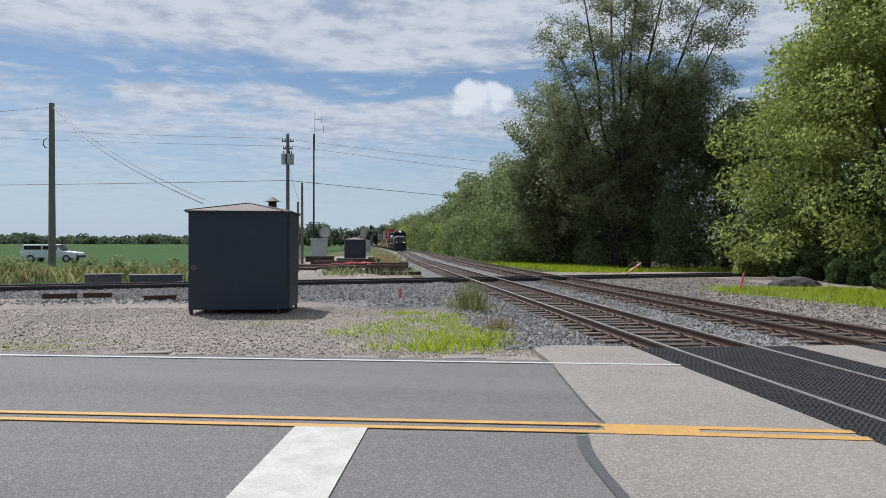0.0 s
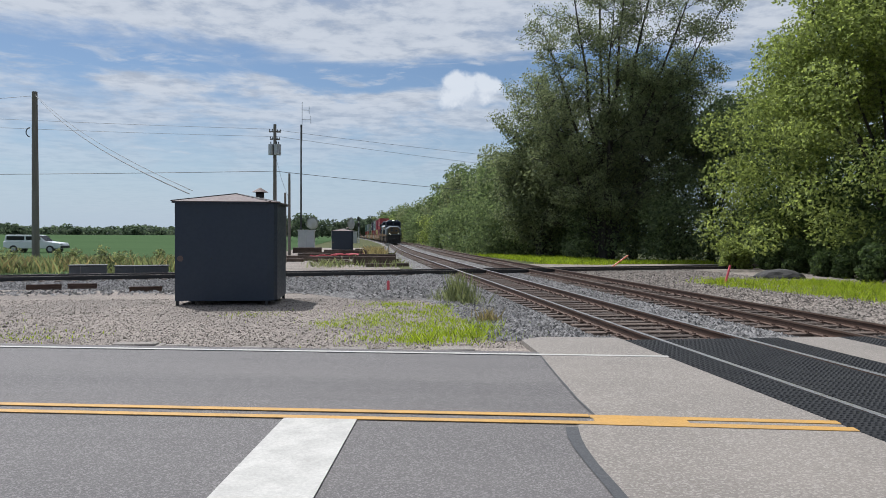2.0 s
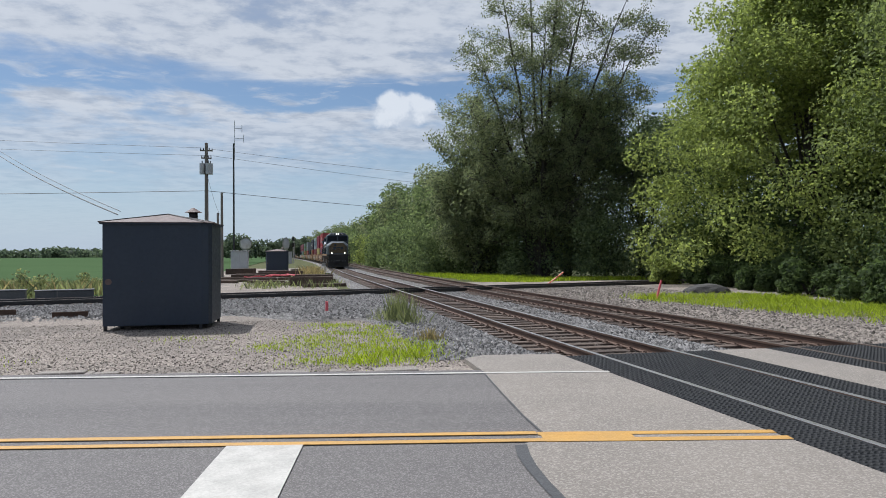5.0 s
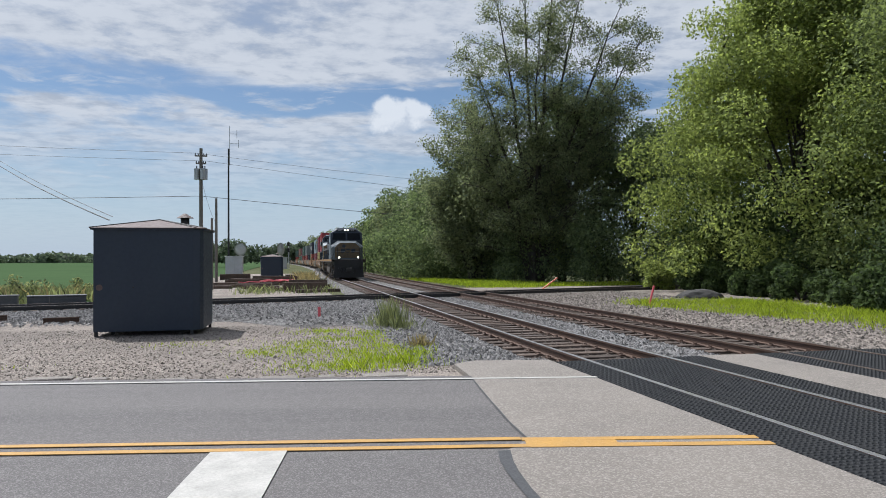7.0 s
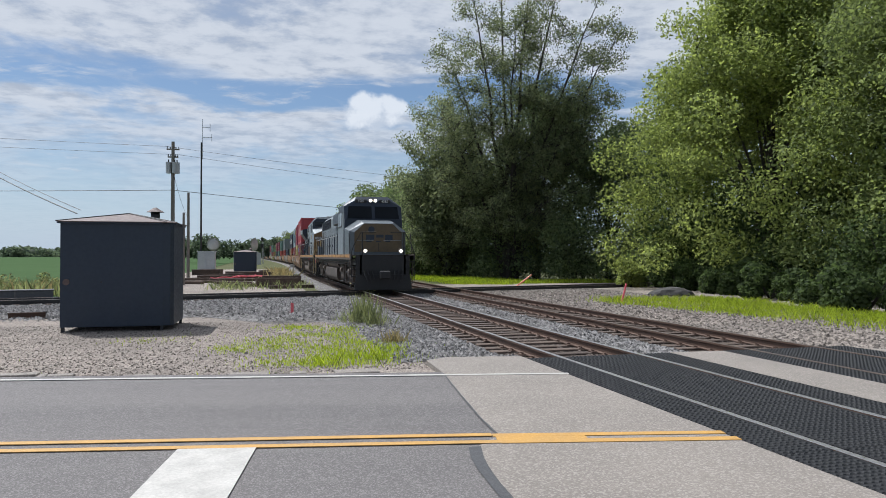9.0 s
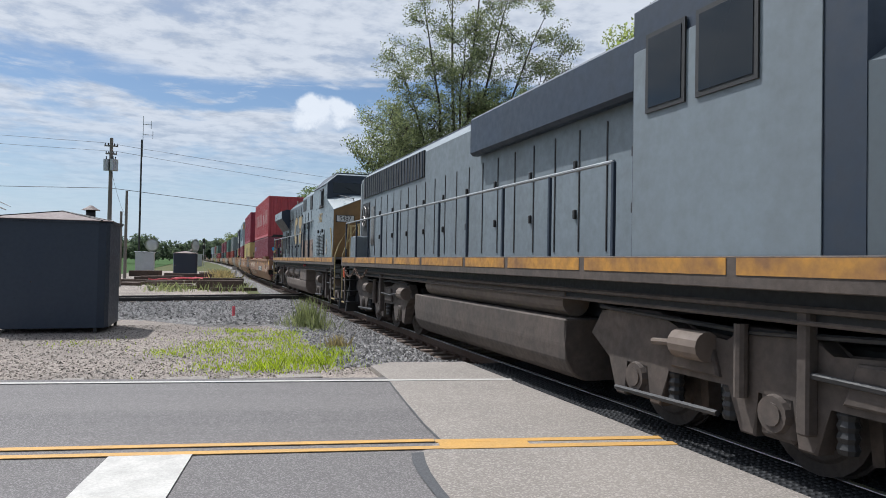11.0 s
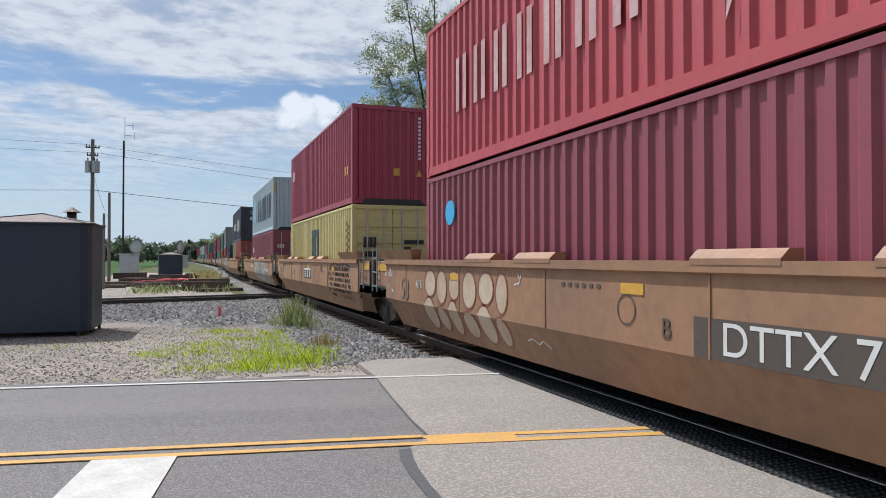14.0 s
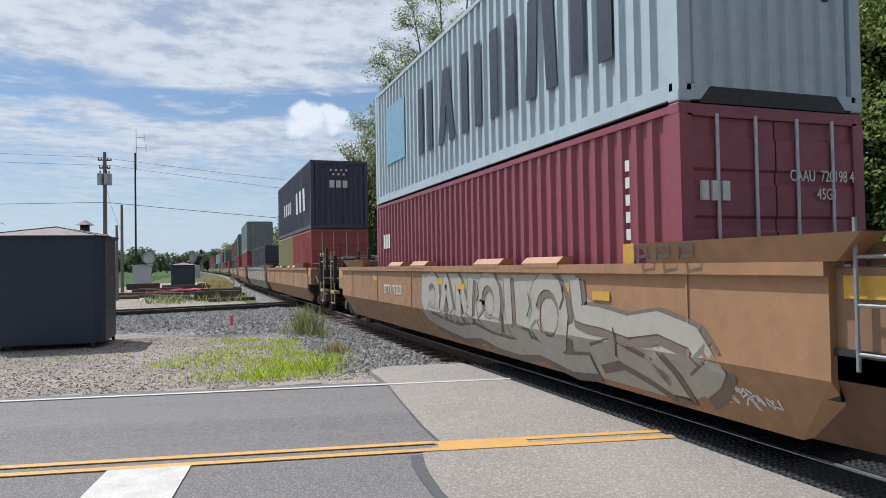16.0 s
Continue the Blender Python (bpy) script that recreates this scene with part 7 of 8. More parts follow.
def loco_bogie(parent, y, mirror):
    """A three-axle locomotive bogie."""
    top = new("bogie")
    top.parent = parent
    top.matrix_basis = pose(0, y, 0)
    for dy in (-1.9, 0, 1.9):
        w = wheelset(top, dy, 0.53)
        WHEELS.append((w, dy, 0.53))

    def frame_side(s):
        bm = bmesh.new()
        # one heavy casting with a pedestal leg over each axle
        out = [(-2.85, 0.92), (-2.62, 1.20), (-2.25, 1.26), (-1.55, 1.26), (-1.2, 1.10), (-0.55, 1.06), (-0.35, 1.22), (0.35, 1.22), (0.55, 1.06), (1.2, 1.10), (1.55, 1.26), (2.25, 1.26), (2.62, 1.20), (2.85, 0.92)]
        low = []
        for dy in (1.9, 0.0, -1.9):
            low += [(dy + 0.52, 0.70), (dy + 0.40, 0.30), (dy + 0.22, 0.30), (dy + 0.20, 0.70), (dy - 0.20, 0.70), (dy - 0.22, 0.30), (dy - 0.40, 0.30), (dy - 0.52, 0.70)]
        prism(bm, out + low, "x", s * 1.17 - 0.10, s * 1.17 + 0.10)
        for a in (-1.0, 0.95):
            prism(bm, [(a - 0.34, 0.74), (a + 0.34, 0.74), (a + 0.22, 1.06), (a - 0.22, 1.06)], "x", s * 1.20 - 0.12, s * 1.20 + 0.12)
        bmesh.ops.bevel(bm, geom=[e for e in bm.edges if abs(e.verts[0].co.x - e.verts[1].co.x) < 0.01], offset=0.02, segments=1, affect="EDGES")
        return bm
    for s in (-1, 1):
        piece("side_frame", f"locoframe{s}", lambda s=s: frame_side(s), UNDER, top)
        for dy in (-1.9, 0, 1.9):
            def box_axle(s=s):
                bm = boxed(min(s * 1.05, s * 1.26), max(s * 1.05, s * 1.26), -0.19, 0.19, 0.32, 0.76, 0.04)
                cyl(bm, (s * 1.25, 0, 0.54), (s * 1.31, 0, 0.54), 0.17, 0.15, n=16)
                cyl(bm, (s * 1.31, 0, 0.54), (s * 1.325, 0, 0.54), 0.10, n=12)
                return bm
            piece("axle_box", f"axlebox{s}", box_axle, UNDER, top, pose(0, dy, 0))
        for dy in (-1.37, -0.60, 0.60, 1.37):
            def spring(s=s):
                bm = bmesh.new()
                rings = []
                for k in range(9):
                    r = 0.085 if k % 2 else 0.068
                    rings.append([(s * 1.17 + r * math.cos(0.628 * q), r * math.sin(0.628 * q), 0.36 + k * 0.042) for q in range(10)])
                return loft(bm, rings)
            piece("spring", f"spring{s}", spring, BLACK, top, pose(0, dy, 0))
        bm = boxed(min(s * 1.26, s * 1.38), max(s * 1.26, s * 1.38), -0.42, -0.30, 0.45, 1.42, 0.02)
        part("bracket", bm, UNDER, top)
        part("damper", cyl(bmesh.new(), (s * 1.33, 0.32, 0.62), (s * 1.33, 0.32, 1.25), 0.06, n=10), UNDER, top)
        for dy in (-2.55, -0.65, 1.25):
            piece("brake_shoe", f"shoe{s}", lambda s=s: prism(bmesh.new(), [(0, 0.25), (0.10, 0.22), (0.16, 0.72), (0.04, 0.72)], "x", min(s * 0.70, s * 0.86), max(s * 0.70, s * 0.86)), UNDER, top, pose(0, dy, 0))
        for dy in (-2.5, 0.95):
            piece("brake_cylinder", f"brakecyl{s}", lambda s=s: cyl(cyl(bmesh.new(), (s * 1.36, -0.25, 1.0), (s * 1.36, 0.15, 1.0), 0.14, n=14), (s * 1.36, 0.15, 1.0), (s * 1.36, 0.55, 0.97), 0.035, n=8), TANK, top, pose(0, dy, 0))
        bm = tube(bmesh.new(), [(s * 1.28, -2.6, 1.2), (s * 1.28, -1.0, 1.24), (s * 1.28, 0.3, 1.18), (s * 1.28, 2.6, 1.25)], 0.025)
        tube(bm, [(s * 1.33, -2.2, 1.0), (s * 1.33, -1.2, 0.9), (s * 1.33, -0.4, 0.92)], 0.03)
        tube(bm, [(s * 1.33, 0.6, 0.42), (s * 1.33, 2.2, 0.38)], 0.03)
        part("brake_pipe", bm, BLACK, top)
    box_b = boxed(-0.95, 0.95, -2.6, 2.6, 0.75, 1.15, 0.03)
    part("bolster", box_b, BLACK, top)


def railing(parent, side, y0, y1, posts, z0=DECK, z1=2.86, mat=RAILING):
    bm = tube(bmesh.new(), [(side, y0, z1), (side, y1, z1)], 0.022, 8)
    part("handrail", bm, mat, parent)
    for i in range(posts):
        y = y0 + (y1 - y0) * i / (posts - 1)
        piece("stanchion", f"stanchion{z1 - z0:.2f}", lambda: boxed(-0.02, 0.02, -0.026, 0.026, 0, z1 - z0, 0.006), mat if mat is SIGNAL_YELLOW else LOCO_BLUE, parent, pose(side, y, z0))


def end_steps(parent, e, end, rail_mat=RAIL_YELLOW, rail_label="worn yellow grab rail"):
    """Corner steps and end railings at one end."""
    for s in (-1, 1):
        y = e * end
        for z in (0.42, 0.76, 1.10, 1.44):
            st = part("step", boxed(min(s * 1.10, s * 1.50), max(s * 1.10, s * 1.50), y - 0.45 * (e > 0), y + 0.45 * (e < 0), z, z + 0.04), BLACK, parent)
            part("step_edge", boxed(min(s * 1.50, s * 1.53), max(s * 1.50, s * 1.53), y - 0.45 * (e > 0), y + 0.45 * (e < 0), z + 0.005, z + 0.045), RAIL_YELLOW if z < 0.5 else UNDER, st, "worn step edge")
        part("step_plate", boxed(s * 1.53 - 0.02, s * 1.53 + 0.02, e * (end - 0.52) - 0.05, e * (end - 0.52) + 0.05, 0.40, DECK, 0.01), UNDER, parent)
        part("step_back", boxed(min(s * 1.02, s * 1.10), max(s * 1.02, s * 1.10), min(e * (end - 0.5), e * end), max(e * (end - 0.5), e * end), 0.40, DECK), BLACK, parent)
        bm = tube(bmesh.new(), [(s * 1.52, y, 0.55), (s * 1.52, y, 1.9), (s * 1.40, y, 2.25), (s * 1.05, y, 2.88), (s * 0.35, y, 2.88)], 0.022, 8)
        tube(bm, [(s * 1.52, e * (end - 0.52), 0.55), (s * 1.52, e * (end - 0.52), 2.0), (s * 1.52, e * (end - 0.9), 2.84)], 0.022, 8)
        part("grab_rail", bm, rail_mat, parent, rail_label)
        part("end_post", boxed(s * 1.0 - 0.03, s * 1.0 + 0.03, y - 0.03, y + 0.03, DECK, 2.88), rail_mat, parent)
    y = e * end
    part("end_sheet", boxed(-1.30, 1.30, min(y, y - e * 0.10), max(y, y - e * 0.10), 0.62, DECK, 0.02), BLACK, parent)
    bm = bmesh.new()
    prism(bm, [(-1.38, 0.14), (1.38, 0.14), (1.30, 0.85), (-1.30, 0.85)], "y", min(y + e * 0.02, y + e * 0.14), max(y + e * 0.02, y + e * 0.14))
    part("pilot", bm, BLACK, parent, "black snow plough pilot")
    bm = boxed(-0.14, 0.14, min(y, y + e * 0.62), max(y, y + e * 0.62), 0.72, 0.98, 0.03)
    box(bm, -0.24, 0.24, min(y + e * 0.42, y + e * 0.68), max(y + e * 0.42, y + e * 0.68), 0.66, 1.04, 0.04)
    part("coupler", bm, BLACK, parent)
    for k in (-0.95, -0.75, -0.55, 0.55, 0.75, 0.95):
        part("air_hose", tube(bmesh.new(), [(k, y + e * 0.05, 1.05), (k * 0.95, y + e * 0.26, 0.85), (k * 0.8, y + e * 0.30, 0.55)], 0.028), BLACK, parent)


def underframe(top, stripe_mat, stripe_label, fore=END):
    part("frame", boxed(-1.30, 1.30, -fore + 0.1, END - 0.1, 1.30, 1.62, 0.02), BLACK, top)
    part("deck", boxed(-1.54, 1.54, -fore, END, DECK - 0.05, DECK, 0.01), UNDER, top)
    for s in (-1, 1):
        part("sill", boxed(min(s * 1.52, s * 1.56), max(s * 1.52, s * 1.56), -fore, END, 1.56, DECK + 0.03, 0.008), UNDER, top)
        x = s * 1.562
        y = -fore + 0.3
        k = 0
        while y < END - 0.5:
            w = (2.1, 1.7, 2.4)[k % 3]
            part("stripe", boxed(x - 0.004, x + 0.004, y, min(y + w - 0.12, END - 0.2), 1.67, DECK + 0.015), STRIPE, top, stripe_label)
            y += w
            k += 1
        bm = tube(bmesh.new(), [(s * 1.38, -fore + 1, 1.42), (s * 1.38, END - 1, 1.42)], 0.03)
        tube(bm, [(s * 1.40, -fore + 1, 1.32), (s * 1.40, END - 1, 1.32)], 0.02)
        part("pipe", bm, UNDER, top)


def louvre(parent, x, y0, y1, z0, z1, mat, slats):
    """A grille let into a side at x, facing -x or +x."""
    s = 1 if x > 0 else -1
    f = part("grille", boxed(x - 0.015, x + 0.015, y0, y1, z0, z1), BLACK, parent)
    for i in range(slats):
        z = z0 + (z1 - z0) * (i + 0.5) / slats
        h = (z1 - z0) / slats * 0.36
        bm = bmesh.new()
        prism(bm, [(x + s * 0.016, z + h), (x + s * 0.05, z - h * 0.4), (x + s * 0.05, z - h), (x + s * 0.016, z - h * 0.2)], "y", y0 + 0.02, y1 - 0.02)
        part("slat", bm, mat, f)


def seams(parent, x, ys, z0, z1, mat=BLACK, latches=True):
    s = 1 if x > 0 else -1
    for i, y in enumerate(ys):
        piece("door_seam", f"seam{z1 - z0:.2f}", lambda: boxed(-0.006, 0.006, -0.012, 0.012, 0, z1 - z0), mat, parent, pose(x, y, z0))
        if latches and i % 2 == 0:
            piece("latch", "latch", lambda: boxed(-0.03, 0.03, -0.03, 0.03, -0.06, 0.06, 0.01), mat, parent, pose(x, y + 0.09, z0 + 0.5))
            piece("latch", "latch", lambda: boxed(-0.03, 0.03, -0.03, 0.03, -0.06, 0.06, 0.01), mat, parent, pose(x, y + 0.09, z1 - 0.45))


def fuel_tank(parent, y0, y1, reservoirs):
    bm = bmesh.new()
    belly = [(-1.42, 0.72), (-1.40, 0.52), (-1.30, 0.36), (-1.12, 0.26), (1.12, 0.26), (1.30, 0.36), (1.40, 0.52), (1.42, 0.72)]
    mid = 0.82 if reservoirs else 1.05
    prism(bm, [(-1.42, mid)] + belly + [(1.42, mid)], "y", y0, y1)
    bmesh.ops.bevel(bm, geom=bm.edges[:], offset=0.02, segments=1, affect="EDGES")
    part("fuel_tank", bm, TANK if reservoirs else UNDER, parent, "dusty brown fuel tank")
    part("tank_top", boxed(-0.85, 0.85, y0, y1, mid - 0.02, 1.32), BLACK, parent)
    if reservoirs:
        for s in (-1, 1):
            for a, b in ((y0 - 0.01, y0 + 2.07), (y1 - 0.55, y1 + 0.01)):
                part("tank_block", boxed(min(s * 0.85, s * 1.425), max(s * 0.85, s * 1.425), a, b, 0.80, 1.35, 0.05), TANK, parent)
            part("tank_block", boxed(min(s * 1.05, s * 1.425), max(s * 1.05, s * 1.425), y0 + 4.12, y0 + 4.32, 0.78, 0.88, 0.02), TANK, parent)
            for a, b in ((y0 + 2.25, y0 + 4.08), (y0 + 4.36, y0 + 6.10)):
                bm = cyl(bmesh.new(), (s * 1.16, a + 0.14, 1.14), (s * 1.16, b - 0.14, 1.14), 0.255, n=24)
                for e, q in ((a + 0.14, a), (b - 0.14, b)):
                    cyl(bm, (s * 1.16, e, 1.14), (s * 1.16, (e + q) / 2, 1.14), 0.255, 0.225, n=24)
                    cyl(bm, (s * 1.16, (e + q) / 2, 1.14), (s * 1.16, q, 1.14), 0.225, 0.10, n=24)
                r = part("air_reservoir", bm, TANK, parent, "dusty brown air reservoir", False)
                for q in (a + 0.35, b - 0.35):
                    part("strap", cyl(bmesh.new(), (s * 1.16, q - 0.02, 1.14), (s * 1.16, q + 0.02, 1.14), 0.261, n=24), BLACK, r)
                    part("bolt", boxed(min(s * 1.38, s * 1.43), max(s * 1.38, s * 1.43), q - 0.03, q + 0.03, 0.82, 0.92, 0.005), STEEL, r)
            part("filler_cap", cyl(bmesh.new(), (s * 1.22, y0 + 0.95, 1.44), (s * 1.40, y0 + 0.95, 1.47), 0.075, n=12), PINK, parent, "red filler cap")
            part("filler_neck", tube(bmesh.new(), [(s * 1.1, y0 + 0.95, 1.30), (s * 1.14, y0 + 0.95, 1.40), (s * 1.24, y0 + 0.95, 1.445)], 0.05, 8), UNDER, parent)
            part("gauge", boxed(s * 1.43 - 0.012, s * 1.43 + 0.012, y0 + 1.75, y0 + 1.83, 0.88, 1.28), STEEL, parent)
            part("gauge", boxed(s * 1.445 - 0.012, s * 1.445 + 0.012, y0 + 1.775, y0 + 1.805, 0.92, 1.24), BLACK, parent)
    else:
        for s in (-1, 1):
            bm = cyl(bmesh.new(), (s * 1.15, y0 + 0.2, 1.26), (s * 1.15, y1 - 0.5, 1.26), 0.20, n=18)
            part("air_reservoir", bm, TANK, parent, "dusty air reservoir")


def cab_windows(parent, y_side, z0, z1, x):
    for s in (-1, 1):
        for a, b in y_side:
            part("window_frame", boxed(s * x - 0.012, s * x + 0.012, a - 0.05, b + 0.05, z0 - 0.05, z1 + 0.05), BLACK, parent)
            part("side_window", boxed(s * x - 0.018, s * x + 0.018, a, b, z0, z1), GLASS, parent)


def locomotive_second():
    top = tagged(new("locomotive"), "grey diesel locomotive with dark blue roof and gold nose", "locomotive")
    underframe(top, LOCO_GOLD, "chipped gold stripe", 9.6)
    loco_bogie(top, -6.75, False)
    loco_bogie(top, 6.75, True)
    fuel_tank(top, -2.42, 4.45, True)
    # nose and cab
    bm = bmesh.new()
    loft(bm, [section(-8.86, 1.46, DECK, 3.89, 0.42, 0.45), section(-7.70, 1.50, DECK, 4.10, 0.17, 0.70)])
    part("nose", bm, LOCO_GREY, top)
    bm = bmesh.new()
    prism(bm, [(-1.45, DECK + 0.04), (1.45, DECK + 0.04), (1.45, 3.455), (0.44, 3.875), (-0.44, 3.875), (-1.45, 3.455)], "y", -8.88, -8.84)
    part("nose_front", bm, LOCO_GOLD, top, "faded gold nose front")
    for k, (a, b) in enumerate(((-0.62, -0.2), (-0.12, 0.26), (0.34, 0.72))):
        part("logo_bar", boxed(a, b, -8.890, -8.880, 2.78 + 0.16 * (k % 2), 3.06, 0.0), LOCO_BLUE, top)
        part("logo_bar", boxed(a, b - 0.16, -8.890, -8.880, 2.66, 2.72, 0.0), LOCO_BLUE, top)
    lamp = part("headlight_housing", boxed(-0.16, 0.16, -8.960, -8.860, 3.26, 3.76, 0.02), BLACK, top)
    for z in (3.39, 3.62):
        part("headlight", cyl(bmesh.new(), (0, -8.975, z), (0, -8.940, z), 0.09, n=16), LAMP, lamp)
    for s in (-1, 1):
        nb = part("number_board", boxed(s * 1.06 - 0.32, s * 1.06 + 0.32, -8.905, -8.870, 3.04, 3.28, 0.01), BLACK, top)
        part("number_glass", boxed(s * 1.06 - 0.295, s * 1.06 + 0.295, -8.910, -8.900, 3.06, 3.26), PALE_MARK, nb)
        end_text(nb, "5487", 0.215, s * 1.06, -8.912, 3.16, BLACK)
        dl = part("ditch_light", cyl(bmesh.new(), (s * 0.72, -9.55, 1.98), (s * 0.72, -9.66, 1.98), 0.12, n=16), STEEL, top)
        part("lens", cyl(bmesh.new(), (s * 0.72, -9.66, 1.98), (s * 0.72, -9.675, 1.98), 0.10, n=16), LAMP, dl)
    bm = bmesh.new()
    loft(bm, [section(-7.72, 1.50, DECK, 4.80, 0.30, 1.16), section(-7.50, 1.50, DECK, 4.88, 0.36, 1.12), section(-4.7, 1.50, DECK, 4.88, 0.40, 1.10)])
    part("cab", bm, LOCO_GREY, top)
    bm = bmesh.new()
    prism(bm, [(-1.49, 3.9), (1.49, 3.9), (1.49, 4.49), (1.15, 4.79), (-1.15, 4.79), (-1.49, 4.49)], "y", -7.745, -7.70)
    part("windscreen_band", bm, LOCO_BLUE, top, "dark blue cab front")
    for s in (-1, 1):
        part("windscreen", boxed(min(s * 0.08, s * 1.30), max(s * 0.08, s * 1.30), -7.757, -7.747, 4.14, 4.52, 0.004), GLASS, top)
        part("wiper", tube(bmesh.new(), [(s * 0.3, -7.775, 4.10), (s * 0.9, -7.775, 4.38)], 0.008), BLACK, top)
        part("nose_grab_rail", tube(bmesh.new(), [(s * 0.75, -8.80, 3.80), (s * 0.78, -8.80, 3.88), (s * 1.15, -7.9, 4.06), (s * 1.15, -7.8, 4.0)], 0.014), BLACK, top)
    part("roof_hoop", tube(bmesh.new(), [(-0.3, -7.2, 4.88), (-0.3, -7.2, 4.99), (0.3, -7.2, 4.99), (0.3, -7.2, 4.88)], 0.016), RAILING, top)
    bm = bmesh.new()
    loft(bm, [[(-1.53, y, 4.46), (-1.13, y, 4.905), (1.13, y, 4.905), (1.53, y, 4.46), (1.49, y, 4.44), (1.10, y, 4.86), (-1.10, y, 4.86), (-1.49, y, 4.44)] for y in (-7.52, -4.72)])
    part("cab_roof", bm, LOCO_BLUE, top, "dark blue cab roof")
    cab_windows(top, ((-6.95, -6.30),), 3.78, 4.30, 1.51)
    for s in (-1, 1):
        part("armrest", boxed(s * 1.53 - 0.03, s * 1.53 + 0.03, -7.0, -6.25, 3.66, 3.71, 0.01), BLACK, top)
        part("mirror", boxed(s * 1.58 - 0.03, s * 1.58 + 0.03, -7.12, -7.07, 3.7, 4.25, 0.01), BLACK, top)
        for a in (-7.32, -6.42):
            louvre(top, s * 1.505, a, a + 0.74, DECK + 0.12, 2.66, LOCO_GREY, 14)
            part("door_frame", boxed(s * 1.502 - 0.008, s * 1.502 + 0.008, a - 0.06, a - 0.03, DECK + 0.05, 2.82), BLACK, top)
            part("hinge", boxed(s * 1.52 - 0.03, s * 1.52 + 0.03, a + 0.30, a + 0.42, 2.74, 2.86, 0.01), BLACK, top)
        part("label_plate", boxed(s * 1.506 - 0.004, s * 1.506 + 0.004, -7.86, -7.72, DECK + 0.14, DECK + 0.42), SPRAY_CREAM, top)
        part("label_plate", boxed(s * 1.506 - 0.004, s * 1.506 + 0.004, -7.84, -7.74, DECK + 0.47, DECK + 0.68), SPRAY_CREAM, top)
    m = Matrix.Translation((-1.506, -6.4, 3.28)) @ Euler((radians(90), 0, radians(-90))).to_matrix().to_4x4()
    part("lettering", text_mesh(bmesh.new(), "5487", 0.48, m, 0.9), LETTER_GOLD, top, "faded cream road number")
    # cabinets and hood
    bm = bmesh.new()
    loft(bm, [section(-4.7, 1.44, DECK, 4.72, 0.30, 1.1), section(-1.2, 1.44, DECK, 4.72, 0.30, 1.1)])
    part("control_cabinet", bm, LOCO_GREY, top)
    bm = bmesh.new()
    loft(bm, [section(-1.2, 1.06, DECK, 4.66, 0.22), section(6.6, 1.06, DECK, 4.66, 0.22)])
    part("hood", bm, LOCO_SHADE, top)
    for s in (-1, 1):
        part("lower_panel", boxed(min(s * 1.44, s * 1.462), max(s * 1.44, s * 1.462), -4.68, -1.22, DECK + 0.02, 2.56, 0.004), LOCO_DUST, top, "dusty brown lower panel")
        louvre(top, s * 1.466, -4.66, -4.18, 2.14, 2.42, LOCO_DUST, 5)
        louvre(top, s * 1.466, -3.38, -2.90, 2.14, 2.42, LOCO_DUST, 5)
        part("upper_grille", boxed(s * 1.445 - 0.012, s * 1.445 + 0.012, -2.25, -1.40, 3.84, 4.34), BLACK, top, "black upper intake grille")
        part("upper_grille", boxed(s * 1.445 - 0.012, s * 1.445 + 0.012, -4.0, -3.4, 3.80, 4.36), BLACK, top, "black upper intake grille")
        seams(top, s * 1.445, (-4.6, -3.75, -2.95, -2.85, -2.1, -1.3), 2.58, 3.72)
        seams(top, s * 1.065, [-0.95 + 0.60 * k for k in range(13)], DECK + 0.1, 4.3)
        part("eave_rail", tube(bmesh.new(), [(s * 1.50, -4.7, 3.30), (s * 1.50, -2.1, 3.30), (s * 1.53, -1.5, 2.9)], 0.025, 8), RAILING, top)
        part("tall_post", boxed(s * 1.50 - 0.03, s * 1.50 + 0.03, -3.55, -3.48, DECK, 3.3), LOCO_BLUE, top)
        part("tall_post", boxed(s * 1.50 - 0.03, s * 1.50 + 0.03, -2.15, -2.08, DECK, 3.3), LOCO_BLUE, top)
        railing(top, s * 1.53, -1.5, 9.9, 9)
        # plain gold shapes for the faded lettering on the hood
        x = s * 1.069
        turn = [radians(50 + 260 * k / 14) for k in range(15)]
        ring = [(3.75 - 0.72 * math.cos(a), 3.2 + 0.68 * math.sin(a)) for a in turn] + [(3.70 - 0.36 * math.cos(a), 3.2 + 0.32 * math.sin(a)) for a in turn[::-1]]
        for pts in (ring, [(2.75, 3.84), (1.9, 3.86), (1.72, 3.5), (2.3, 3.2), (1.65, 2.95), (1.8, 2.54), (2.7, 2.52), (2.8, 2.9), (2.35, 3.2), (2.9, 3.45)],
                    [(1.5, 3.86), (0.45, 3.88), (0.85, 3.2), (0.50, 2.52), (1.55, 2.52), (1.35, 3.2)]):
            bm = bmesh.new()
            prism(bm, pts, "x", x - 0.004, x + 0.004)
            part("logo_block", bm, LETTER_GOLD, top, "worn gold painted block")
    # radiator end with its overhanging wings
    bm = bmesh.new()
    loft(bm, [section(6.6, 1.06, DECK, 4.2, 0.1), section(10.0, 1.06, DECK, 4.2, 0.1)])
    part("radiator_cab", bm, LOCO_SHADE, top)
    bm = bmesh.new()
    prof = [(-1.06, 3.35), (1.06, 3.35), (1.50, 3.98), (1.50, 4.38), (1.25, 4.48), (-1.25, 4.48), (-1.50, 4.38), (-1.50, 3.98)]
    prism(bm, prof, "y", 6.6, 10.15)
    part("radiator_wing", bm, LOCO_BLUE, top, "dark overhanging radiator housing")
